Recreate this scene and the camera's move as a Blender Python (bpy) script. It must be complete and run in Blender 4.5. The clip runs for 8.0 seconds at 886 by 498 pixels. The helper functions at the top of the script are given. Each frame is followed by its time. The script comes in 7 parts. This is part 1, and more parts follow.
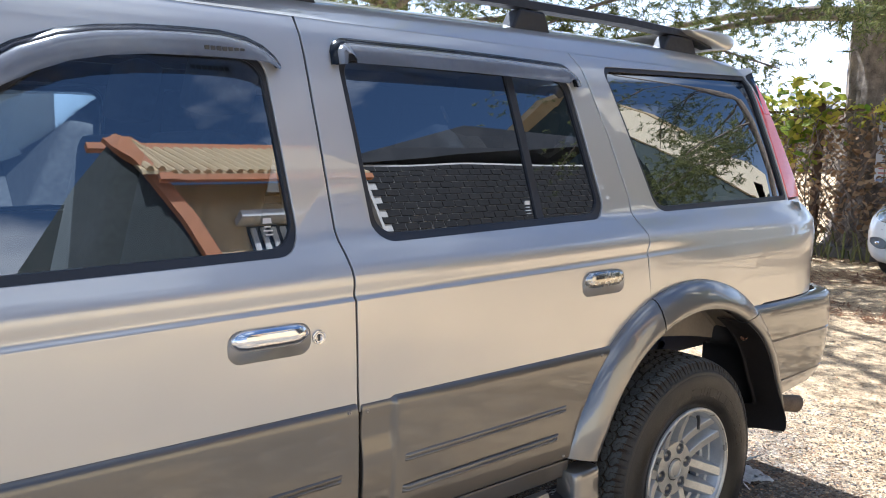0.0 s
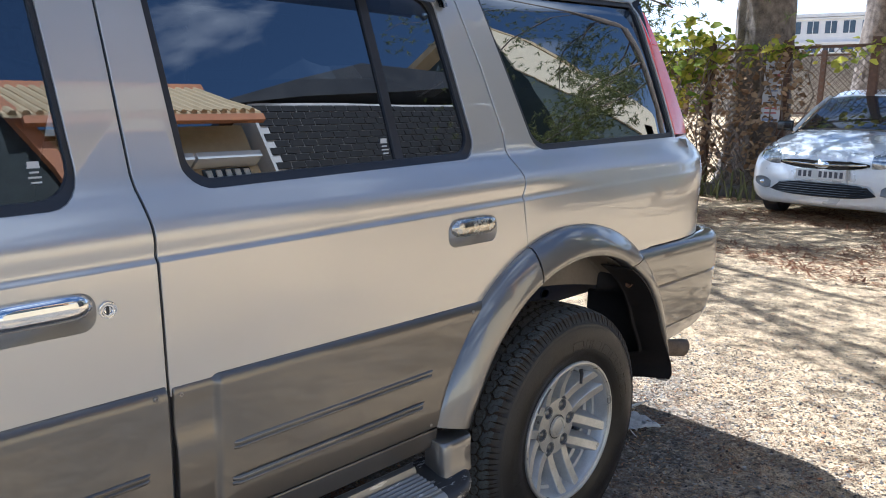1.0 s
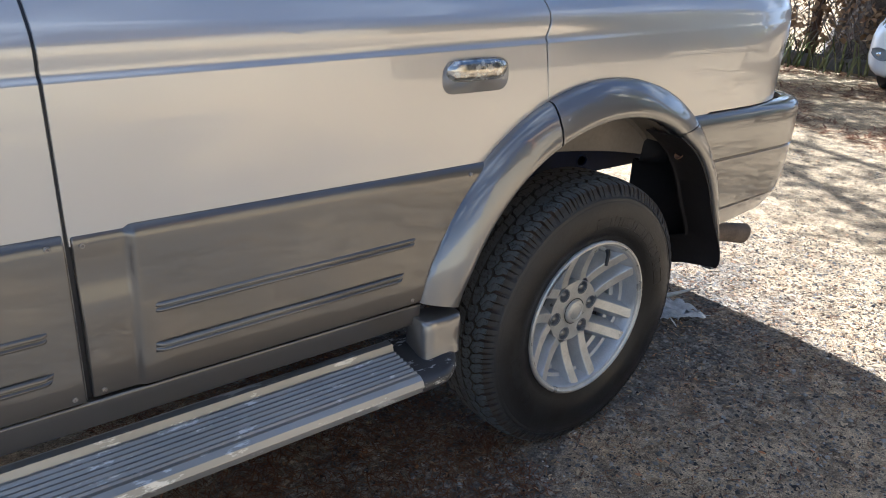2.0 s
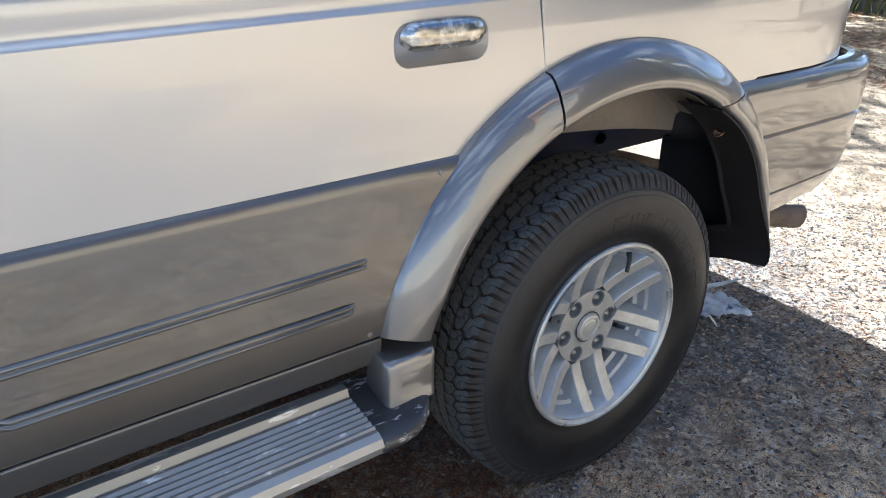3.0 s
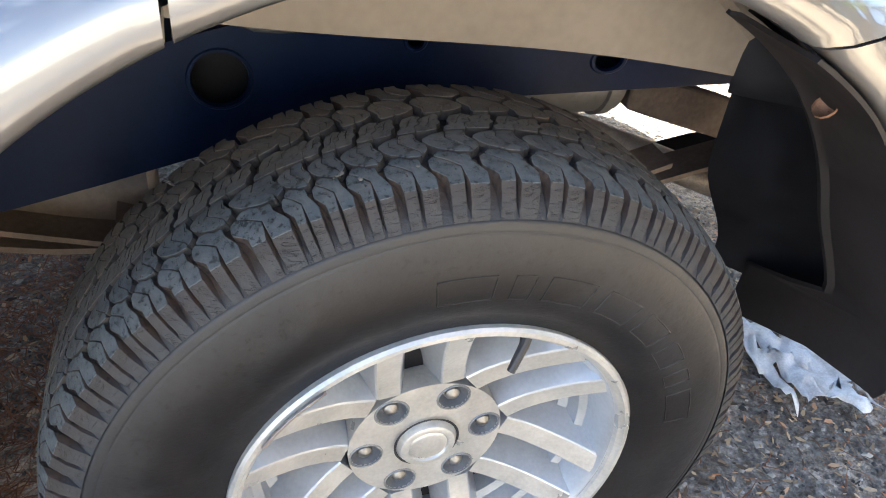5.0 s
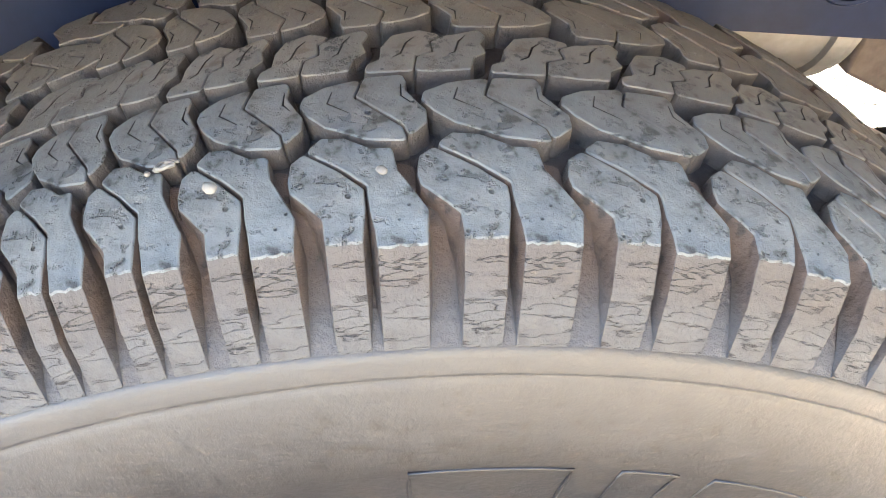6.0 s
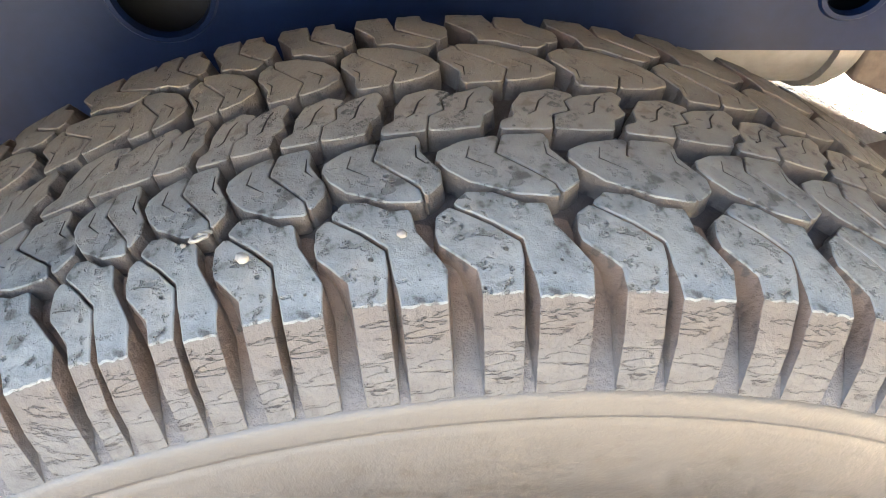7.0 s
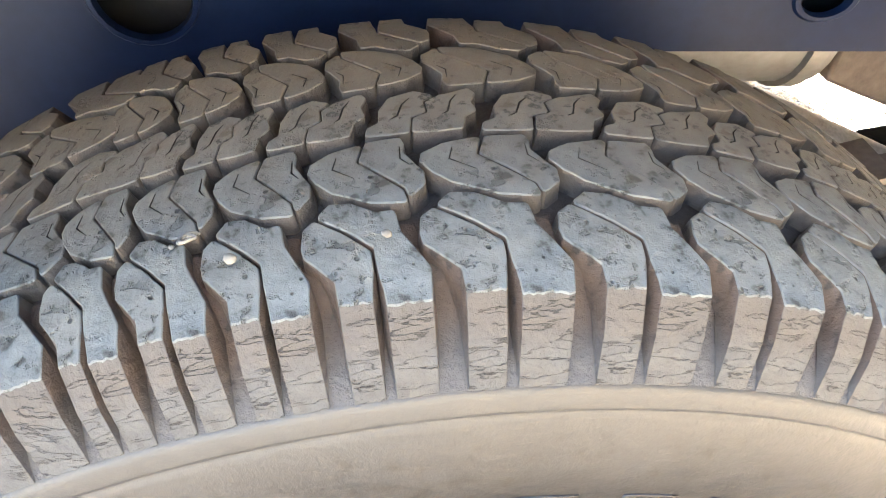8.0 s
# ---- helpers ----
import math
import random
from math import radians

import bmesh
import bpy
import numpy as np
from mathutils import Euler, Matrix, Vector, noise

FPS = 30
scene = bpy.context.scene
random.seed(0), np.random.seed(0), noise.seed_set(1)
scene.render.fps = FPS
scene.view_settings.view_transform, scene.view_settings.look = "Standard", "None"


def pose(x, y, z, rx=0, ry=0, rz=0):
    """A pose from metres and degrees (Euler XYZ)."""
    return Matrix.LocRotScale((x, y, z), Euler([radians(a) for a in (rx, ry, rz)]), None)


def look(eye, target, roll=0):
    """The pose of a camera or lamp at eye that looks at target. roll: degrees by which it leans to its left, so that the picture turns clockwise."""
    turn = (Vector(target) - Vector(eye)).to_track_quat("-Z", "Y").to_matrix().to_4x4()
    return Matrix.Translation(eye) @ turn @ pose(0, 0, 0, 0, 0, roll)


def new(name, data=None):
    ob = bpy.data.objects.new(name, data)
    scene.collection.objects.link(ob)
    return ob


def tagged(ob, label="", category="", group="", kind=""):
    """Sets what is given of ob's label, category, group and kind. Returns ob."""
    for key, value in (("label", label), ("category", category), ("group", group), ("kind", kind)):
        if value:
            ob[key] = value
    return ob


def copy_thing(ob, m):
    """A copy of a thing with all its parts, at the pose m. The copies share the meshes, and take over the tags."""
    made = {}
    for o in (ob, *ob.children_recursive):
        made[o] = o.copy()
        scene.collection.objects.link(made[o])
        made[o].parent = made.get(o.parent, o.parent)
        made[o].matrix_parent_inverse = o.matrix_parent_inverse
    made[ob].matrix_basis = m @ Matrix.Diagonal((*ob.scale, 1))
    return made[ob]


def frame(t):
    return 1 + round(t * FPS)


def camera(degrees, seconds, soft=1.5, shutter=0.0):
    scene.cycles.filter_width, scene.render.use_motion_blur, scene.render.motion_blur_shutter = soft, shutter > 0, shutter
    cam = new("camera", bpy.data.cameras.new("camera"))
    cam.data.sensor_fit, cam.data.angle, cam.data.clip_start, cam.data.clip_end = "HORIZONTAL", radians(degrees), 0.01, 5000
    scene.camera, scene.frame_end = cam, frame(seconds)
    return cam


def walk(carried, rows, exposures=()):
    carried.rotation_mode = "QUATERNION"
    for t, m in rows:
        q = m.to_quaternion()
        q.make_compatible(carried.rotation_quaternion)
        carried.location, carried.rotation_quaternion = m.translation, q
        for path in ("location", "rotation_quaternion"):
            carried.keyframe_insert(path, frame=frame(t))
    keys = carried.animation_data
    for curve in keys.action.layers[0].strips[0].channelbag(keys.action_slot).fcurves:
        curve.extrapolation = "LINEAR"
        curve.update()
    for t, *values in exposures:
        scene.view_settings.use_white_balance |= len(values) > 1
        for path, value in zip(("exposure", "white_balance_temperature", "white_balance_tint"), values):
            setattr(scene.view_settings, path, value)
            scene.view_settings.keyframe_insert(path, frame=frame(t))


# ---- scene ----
cam = camera(61.1, 8.0, soft=1.0)
PATH = [
    (0, (-2.019, -1.318, 1.368), (-0.795, 0.243, 1.113), 0.7),
    (0.5, (-1.909, -1.292, 1.35), (-0.556, 0.146, 1.031), 0.0),
    (1, (-1.749, -1.207, 1.339), (-0.356, 0.172, 0.941), 0.6),
    (1.5, (-1.592, -1.182, 1.302), (-0.304, 0.237, 0.729), -0.1),
    (1.8, (-1.486, -1.167, 1.269), (-0.251, 0.263, 0.614), 2.3),
    (2, (-1.418, -1.143, 1.257), (-0.247, 0.295, 0.508), 2.7),
    (2.2, (-1.356, -1.092, 1.247), (-0.241, 0.376, 0.471), 2.6),
    (3.3, (-0.944, -0.892, 1.206), (0.113, 0.567, 0.338), 0.5),
    (3.5, (-0.834, -0.875, 1.197), (0.208, 0.601, 0.34), 3.1),
    (4, (-0.623, -0.811, 1.15), (0.256, 0.677, 0.143), 5.1),
    (4.5, (-0.378, -0.648, 1.092), (0.464, 0.833, 0.044), 8.9),
    (4.7, (-0.288, -0.583, 1.081), (0.458, 0.905, -0.027), 7.7),
    (5.8, (-0.054, -0.17, 0.853), (0.225, 1.293, -0.482), 7.8),
    (6, (-0.047, -0.151, 0.854), (0.23, 1.297, -0.498), 8.1),
    (6.5, (-0.044, -0.14, 0.862), (0.191, 1.323, -0.481), 5.0),
    (7, (-0.049, -0.151, 0.872), (0.184, 1.319, -0.465), 4.4),
    (7.5, (-0.055, -0.157, 0.878), (0.21, 1.315, -0.45), 5.2),
    (8, (-0.05, -0.155, 0.875), (0.228, 1.31, -0.457), 5.1),
]
from mathutils.bvhtree import BVHTree
# exposure in stops along the way
EXPO = [(0.0, 1.42, 5120, 10), (0.5, 1.21, 4960, 9), (1.0, 1.14, 4870, 9), (1.5, 0.82, 4880, 9), (2.0, 1.25, 4860, 9), (3.5, 2.02, 4620, 8), (4.0, 2.48, 4760, 8), (4.5, 2.44, 4840, 8), (5.8, 4.88, 5250, 8), (6.5, 5.14, 5370, 8), (8.0, 5.15, 5500, 7)]
walk(cam, [(t, look(eye, target, roll)) for t, eye, target, roll in PATH], EXPO)

# ---- sky and sun ----
SUN_EL, SUN_AZ = 58.0, 3.0      # the sun stands beyond the car, a little towards its front
world = bpy.data.worlds.new("sky")
scene.world = world
world.use_nodes = True
wn, wl = world.node_tree.nodes, world.node_tree.links
wn.clear()
sky = wn.new("ShaderNodeTexSky")
sky.sky_type, sky.sun_disc = "NISHITA", False
sky.sun_elevation, sky.sun_rotation = radians(SUN_EL), radians(-SUN_AZ)
sky.air_density, sky.dust_density, sky.ozone_density = 1.0, 1.2, 2.2
wtc = wn.new("ShaderNodeTexCoord")
wmap = wn.new("ShaderNodeMapping")
wmap.inputs["Scale"].default_value = (1.0, 1.0, 2.6)
wmap.inputs["Location"].default_value = (-2.83, -5.6, 1.23)
wno = wn.new("ShaderNodeTexNoise")
wno.inputs["Scale"].default_value, wno.inputs["Detail"].default_value = 2.6, 6.0
wra = wn.new("ShaderNodeValToRGB")
wra.color_ramp.elements[0].position, wra.color_ramp.elements[1].position = 0.50, 0.65
wmx = wn.new("ShaderNodeMix")
wmx.data_type = "RGBA"
wmx.inputs["B"].default_value = (9.5, 9.3, 9.1, 1)
wbg = wn.new("ShaderNodeBackground")
wbg.inputs["Strength"].default_value = 0.052
wout = wn.new("ShaderNodeOutputWorld")
wl.new(wtc.outputs["Generated"], wmap.inputs["Vector"])
wl.new(wmap.outputs["Vector"], wno.inputs["Vector"])
wl.new(wno.outputs["Fac"], wra.inputs["Fac"])
wl.new(wra.outputs["Color"], wmx.inputs["Factor"])
wl.new(sky.outputs["Color"], wmx.inputs["A"])
# haze whitens the sky towards the horizon
wse, wrh, whz = wn.new("ShaderNodeSeparateXYZ"), wn.new("ShaderNodeValToRGB"), wn.new("ShaderNodeMix")
whz.data_type = "RGBA"
whz.inputs["B"].default_value = (17.0, 17.4, 18.0, 1)
wrh.color_ramp.elements[0].position, wrh.color_ramp.elements[1].position = 0.0, 0.42
wrh.color_ramp.elements[0].color, wrh.color_ramp.elements[1].color = (0.95, 0.95, 0.95, 1), (0, 0, 0, 1)
wrh.color_ramp.interpolation = "EASE"
wl.new(wtc.outputs["Generated"], wse.inputs["Vector"])
wl.new(wse.outputs["Z"], wrh.inputs["Fac"])
wsun, wfac = wn.new("ShaderNodeMapRange"), wn.new("ShaderNodeMath")
wsun.inputs["From Min"].default_value, wsun.inputs["From Max"].default_value = -0.3, 0.45
wsun.inputs["To Min"].default_value, wsun.inputs["To Max"].default_value = 0.45, 1.0
wfac.operation = "MULTIPLY"
wl.new(wse.outputs["Y"], wsun.inputs["Value"])
wl.new(wrh.outputs["Color"], wfac.inputs[0])
wl.new(wsun.outputs["Result"], wfac.inputs[1])
wl.new(wfac.outputs["Value"], whz.inputs["Factor"])
wl.new(wmx.outputs["Result"], whz.inputs["A"])
wl.new(whz.outputs["Result"], wbg.inputs["Color"])
wl.new(wbg.outputs["Background"], wout.inputs["Surface"])

sun = new("sun", bpy.data.lights.new("sun", "SUN"))
sun.data.energy, sun.data.angle, sun.data.color = 5.0, radians(0.53), (1.0, 0.93, 0.83)
sun_from = Vector((-math.sin(radians(SUN_AZ)) * math.cos(radians(SUN_EL)), math.cos(radians(SUN_AZ)) * math.cos(radians(SUN_EL)), math.sin(radians(SUN_EL))))
sun.matrix_world = look((20 * sun_from), (0, 0, 0))


# ---- materials ----
def material(name):
    m = bpy.data.materials.new(name)
    m.use_nodes = True
    n = m.node_tree.nodes
    return m, n, m.node_tree.links, n["Principled BSDF"]


def noise_node(n, l, scale, detail=4.0, coord="Object", rough=0.5, stretch=(1, 1, 1)):
    tc, mp, no = n.new("ShaderNodeTexCoord"), n.new("ShaderNodeMapping"), n.new("ShaderNodeTexNoise")
    mp.inputs["Scale"].default_value = stretch
    no.inputs["Scale"].default_value, no.inputs["Detail"].default_value, no.inputs["Roughness"].default_value = scale, detail, rough
    l.new(tc.outputs[coord], mp.inputs["Vector"])
    l.new(mp.outputs["Vector"], no.inputs["Vector"])
    return no


def ramp(n, l, fac, stops):
    r = n.new("ShaderNodeValToRGB")
    while len(r.color_ramp.elements) < len(stops):
        r.color_ramp.elements.new(0.5)
    for e, (p, c) in zip(r.color_ramp.elements, stops):
        e.position, e.color = p, (*c, 1) if len(c) == 3 else c
    l.new(fac, r.inputs["Fac"])
    return r


def mixed(n, l, fac, a, b, kind="MIX"):
    m = n.new("ShaderNodeMix")
    m.data_type, m.blend_type = "RGBA", kind
    for key, v in (("Factor", fac), ("A", a), ("B", b)):
        if hasattr(v, "is_linked"):
            l.new(v, m.inputs[key])
        else:
            m.inputs[key].default_value = v if key == "Factor" else (*v, 1)
    return m.outputs["Result"]


def bumped(n, l, b, height, strength, distance):
    bp = n.new("ShaderNodeBump")
    bp.inputs["Strength"].default_value, bp.inputs["Distance"].default_value = strength, distance
    l.new(height, bp.inputs["Height"])
    l.new(bp.outputs["Normal"], b.inputs["Normal"])
    return bp


def simple(name, lo, hi, scale=20.0, rough=(0.5, 0.7), metal=0.0, bump=0.0, bscale=None, detail=5.0, coat=0.0, coord="Object", spread=0.18):
    """A surface between two colours, mottled at two scales, with fine relief."""
    m, n, l, b = material(name)
    a, c = noise_node(n, l, scale, detail, coord), noise_node(n, l, scale * 9.0, 3.0, coord)
    f = mixed(n, l, 0.35, a.outputs["Fac"], c.outputs["Fac"])
    r = ramp(n, l, f, [(0.5 - spread, lo), (0.5 + spread, hi)])
    l.new(r.outputs["Color"], b.inputs["Base Color"])
    rr = ramp(n, l, a.outputs["Fac"], [(0.3, (rough[0],) * 3), (0.7, (rough[1],) * 3)])
    l.new(rr.outputs["Color"], b.inputs["Roughness"])
    b.inputs["Metallic"].default_value = metal
    b.inputs["Coat Weight"].default_value = coat
    b.inputs["Coat Roughness"].default_value = 0.04
    if bump:
        d = noise_node(n, l, bscale or scale * 4, 6.0, coord)
        bumped(n, l, b, d.outputs["Fac"], bump, 0.003)
    return m


def paint(name, lo, hi, metal, rough, gloss):
    m, n, l, b = material(name)
    a, du = noise_node(n, l, 2.2, 3.0), noise_node(n, l, 4.0, 4.0, rough=0.55)
    c = ramp(n, l, a.outputs["Fac"], [(0.3, lo), (0.7, hi)])
    l.new(c.outputs["Color"], b.inputs["Base Color"])
    rr = ramp(n, l, du.outputs["Fac"], [(0.35, (rough,) * 3), (0.75, (rough + 0.05,) * 3)])
    l.new(rr.outputs["Color"], b.inputs["Roughness"])
    cr = ramp(n, l, du.outputs["Fac"], [(0.4, (0.006,) * 3), (0.8, (0.022,) * 3)])
    l.new(cr.outputs["Color"], b.inputs["Coat Roughness"])
    b.inputs["Metallic"].default_value, b.inputs["Coat Weight"].default_value, b.inputs["Coat IOR"].default_value = metal, 1.0, gloss
    wave = noise_node(n, l, 5.0, 2.0)
    bumped(n, l, b, wave.outputs["Fac"], 0.05, 0.004)
    return m


def glass(name, tint, film):
    """Car glass: the world seen through a tint, and a gloss that grows at grazing angles."""
    m, n, l, b = material(name)
    n.remove(b)
    tr, gl, mx, fr = n.new("ShaderNodeBsdfTransparent"), n.new("ShaderNodeBsdfGlossy"), n.new("ShaderNodeMixShader"), n.new("ShaderNodeFresnel")
    tr.inputs["Color"].default_value = (*tint, 1)
    gl.inputs["Roughness"].default_value = 0.005
    gl.inputs["Color"].default_value = (1, 1, 1, 1)
    fr.inputs["IOR"].default_value = film
    l.new(fr.outputs["Fac"], mx.inputs["Fac"])
    l.new(tr.outputs["BSDF"], mx.inputs[1])
    l.new(gl.outputs["BSDF"], mx.inputs[2])
    l.new(mx.outputs["Shader"], n["Material Output"].inputs["Surface"])
    return m


M_CHAMP = paint("champagne_paint", (0.50, 0.476, 0.437), (0.55, 0.524, 0.482), 0.58, 0.31, 1.75)
M_GREY = paint("grey_brown_paint", (0.142, 0.131, 0.114), (0.168, 0.155, 0.136), 0.74, 0.29, 1.52)
# lighter, glossier copy of the grey-brown paint, for sky light on the flares
M_FLARE = paint("grey_brown_sky_lit_paint", (0.165, 0.154, 0.137), (0.192, 0.180, 0.161), 0.60, 0.30, 1.85)
M_BLACK = simple("black_rubber_trim", (0.012, 0.012, 0.014), (0.022, 0.022, 0.026), 30, (0.35, 0.5), bump=0.05)
M_PLASTIC = simple("black_plastic", (0.010, 0.010, 0.012), (0.018, 0.018, 0.022), 60, (0.45, 0.65), bump=0.15, bscale=700)
M_GLOSSBLACK = simple("gloss_black_plastic", (0.006, 0.006, 0.007), (0.011, 0.011, 0.012), 20, (0.12, 0.2), coat=0.6)
M_GLASS = glass("tinted_glass", (0.09, 0.11, 0.135), 3.1)
M_GLASSF = glass("lightly_tinted_glass", (0.52, 0.60, 0.65), 2.8)
M_CLEAR = glass("clear_glass", (0.8, 0.84, 0.84), 1.5)
M_VISOR = simple("smoked_acrylic", (0.40, 0.40, 0.41), (0.50, 0.50, 0.51), 5, (0.10, 0.18), metal=0.4, coat=1.0)
vn, vl = M_VISOR.node_tree.nodes, M_VISOR.node_tree.links
v_tr, v_mx = vn.new("ShaderNodeBsdfTransparent"), vn.new("ShaderNodeMixShader")
v_tr.inputs["Color"].default_value = (0.55, 0.57, 0.60, 1)
v_mx.inputs["Fac"].default_value = 0.35
vl.new(vn["Principled BSDF"].outputs["BSDF"], v_mx.inputs[1])
vl.new(v_tr.outputs["BSDF"], v_mx.inputs[2])
vl.new(v_mx.outputs["Shader"], vn["Material Output"].inputs["Surface"])
M_CHROME = simple("chrome", (0.72, 0.72, 0.72), (0.85, 0.85, 0.85), 60, (0.05, 0.12), metal=1.0)
M_ALLOY = simple("silver_alloy", (0.33, 0.345, 0.36), (0.45, 0.465, 0.48), 22, (0.30, 0.42), metal=0.45, coat=0.4)
M_MACH = simple("worn_machined_alloy", (0.40, 0.388, 0.352), (0.60, 0.585, 0.535), 26, (0.26, 0.42), metal=0.5, bump=0.04, bscale=300)
def worn_metal(name, coat_lo, coat_hi, bare):
    """A dull coating rubbed through to bare metal in scattered scuffs."""
    m, n, l, b = material(name)
    a, w, f = noise_node(n, l, 6, 5, stretch=(0.4, 1, 1)), noise_node(n, l, 30, 6, stretch=(0.35, 1.4, 1), rough=0.7), noise_node(n, l, 240, 4)
    c = ramp(n, l, a.outputs["Fac"], [(0.3, coat_lo), (0.7, coat_hi)])
    k = ramp(n, l, w.outputs["Fac"], [(0.585, (0, 0, 0)), (0.62, (1, 1, 1))])
    l.new(mixed(n, l, k.outputs["Color"], c.outputs["Color"], bare), b.inputs["Base Color"])
    b.inputs["Metallic"].default_value, b.inputs["Roughness"].default_value = 0.55, 0.36
    bumped(n, l, b, mixed(n, l, 0.3, f.outputs["Fac"], k.outputs["Color"]), 0.25, 0.001)
    return m


M_STEELSC = simple("old_steel", (0.20, 0.17, 0.14), (0.42, 0.38, 0.33), 30, (0.35, 0.6), metal=0.6, bump=0.1)
M_ALU = worn_metal("worn_tread_plate", (0.25, 0.24, 0.215), (0.38, 0.365, 0.335), (0.62, 0.61, 0.58))
M_NAVY = simple("navy_chassis_paint", (0.0020, 0.0062, 0.024), (0.0045, 0.0125, 0.043), 12, (0.35, 0.5), bump=0.08)
M_NAVY.node_tree.nodes["Principled BSDF"].inputs["Specular IOR Level"].default_value = 0.22
M_SEAT = simple("grey_seat_cloth", (0.05, 0.05, 0.052), (0.10, 0.10, 0.10), 40, (0.8, 0.95), bump=0.2, bscale=500)
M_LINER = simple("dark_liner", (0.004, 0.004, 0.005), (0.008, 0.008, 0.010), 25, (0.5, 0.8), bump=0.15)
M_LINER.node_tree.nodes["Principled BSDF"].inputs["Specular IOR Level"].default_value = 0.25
M_RED = simple("red_lamp_lens", (0.66, 0.022, 0.012), (0.78, 0.035, 0.02), 10, (0.08, 0.14), coat=1.0)
# red lens with the sky's reflection mixed into its colour
M_PINK = simple("sky_pale_lamp_lens", (0.60, 0.10, 0.085), (0.68, 0.15, 0.125), 10, (0.12, 0.20), coat=0.6)
M_WHITE = simple("white_paint", (0.74, 0.75, 0.76), (0.80, 0.81, 0.82), 3, (0.25, 0.32), metal=0.25, coat=1.0)


# ---- building helpers ----
def thing(name, label, category, group="", kind="", at=(0, 0, 0)):
    ob = new(name)
    ob.location = at
    return tagged(ob, label, category, group, kind)


def part(name, bm, mat, parent=None, label="", smooth=True, bev=0.0, angle=35):
    """Links a bmesh as one mesh object under a thing or a part."""
    me = bpy.data.meshes.new(name)
    bm.to_mesh(me)
    bm.free()
    return link(name, me, mat, parent, label, smooth, bev, angle)


def link(name, me, mat, parent=None, label="", smooth=True, bev=0.0, angle=35):
    if not me.materials:
        me.materials.append(mat)
    if smooth:
        me.shade_smooth()
        if angle:
            me.set_sharp_from_angle(angle=radians(angle))
    ob = new(name, me)
    if parent:
        ob.parent = parent
    if bev:
        md = ob.modifiers.new("bevel", "BEVEL")
        md.width, md.segments, md.limit_method, md.angle_limit = bev, 2, "ANGLE", radians(40)
    return tagged(ob, label)


def box(bm, a, b, m=None):
    vs = [bm.verts.new((x, y, z)) for x in (a[0], b[0]) for y in (a[1], b[1]) for z in (a[2], b[2])]
    for f in ((0, 1, 3, 2), (4, 6, 7, 5), (0, 4, 5, 1), (2, 3, 7, 6), (0, 2, 6, 4), (1, 5, 7, 3)):
        bm.faces.new([vs[i] for i in f])
    if m is not None:
        bmesh.ops.transform(bm, matrix=m, verts=vs)
    return vs


def loft(bm, rings, closed=True, caps=True):
    """Skins a row of rings of points."""
    made = [[bm.verts.new(p) for p in r] for r in rings]
    k = len(made[0])
    for a, b in zip(made, made[1:]):
        for i in range(k if closed else k - 1):
            j = (i + 1) % k
            bm.faces.new((a[i], a[j], b[j], b[i]))
    if caps and closed:
        bm.faces.new(made[0][::-1])
        bm.faces.new(made[-1])
    return made


def tube(bm, path, radius, seg=10, caps=True):
    """A round bar along a path; radius is a number or one for each point."""
    pts = [Vector(p) for p in path]
    rings = []
    up = Vector((0.13, 0.21, 0.97))
    for i, p in enumerate(pts):
        d = (pts[min(i + 1, len(pts) - 1)] - pts[max(i - 1, 0)]).normalized()
        s = d.cross(up)
        s = s.normalized() if s.length > 1e-4 else d.orthogonal().normalized()
        u = s.cross(d)
        r = radius[i] if isinstance(radius, (list, tuple)) else radius
        rings.append([p + r * (math.cos(a) * s + math.sin(a) * u) for a in (2 * math.pi * k / seg for k in range(seg))])
    return loft(bm, rings, True, caps)


def lathe(bm, profile, centre, seg=64, closed=False):
    """Revolves (y, r) points round the axle through centre, which lies along y."""
    rings = []
    for k in range(seg):
        a = 2 * math.pi * k / seg
        rings.append([bm.verts.new((centre[0] + r * math.sin(a), centre[1] + y, centre[2] + r * math.cos(a))) for y, r in profile])
    n = len(profile)
    for k in range(seg):
        p, q = rings[k], rings[(k + 1) % seg]
        for i in range(n if closed else n - 1):
            j = (i + 1) % n
            bm.faces.new((p[i], q[i], q[j], p[j]))
    bmesh.ops.recalc_face_normals(bm, faces=bm.faces)


def rounded(points, seg=6):
    """A closed outline of (x, z, radius) corners, as points."""
    out = []
    n = len(points)
    for i, (x, z, r) in enumerate(points):
        p = Vector((x, z))
        a, b = Vector(points[i - 1][:2]) - p, Vector(points[(i + 1) % n][:2]) - p
        if r <= 0:
            out.append((x, z))
            continue
        a, b = a.normalized(), b.normalized()
        half = a.angle(b) / 2
        t = min(r / math.tan(half), (Vector(points[i - 1][:2]) - p).length * 0.49, (Vector(points[(i + 1) % n][:2]) - p).length * 0.49)
        rr = t * math.tan(half)
        c = p + (a + b).normalized() * (rr / math.sin(half))
        s, e = p + a * t - c, p + b * t - c
        a0 = math.atan2(s.y, s.x)
        da = (math.atan2(e.y, e.x) - a0 + math.pi) % (2 * math.pi) - math.pi
        out += [(c.x + rr * math.cos(a0 + da * k / seg), c.y + rr * math.sin(a0 + da * k / seg)) for k in range(seg + 1)]
    return out


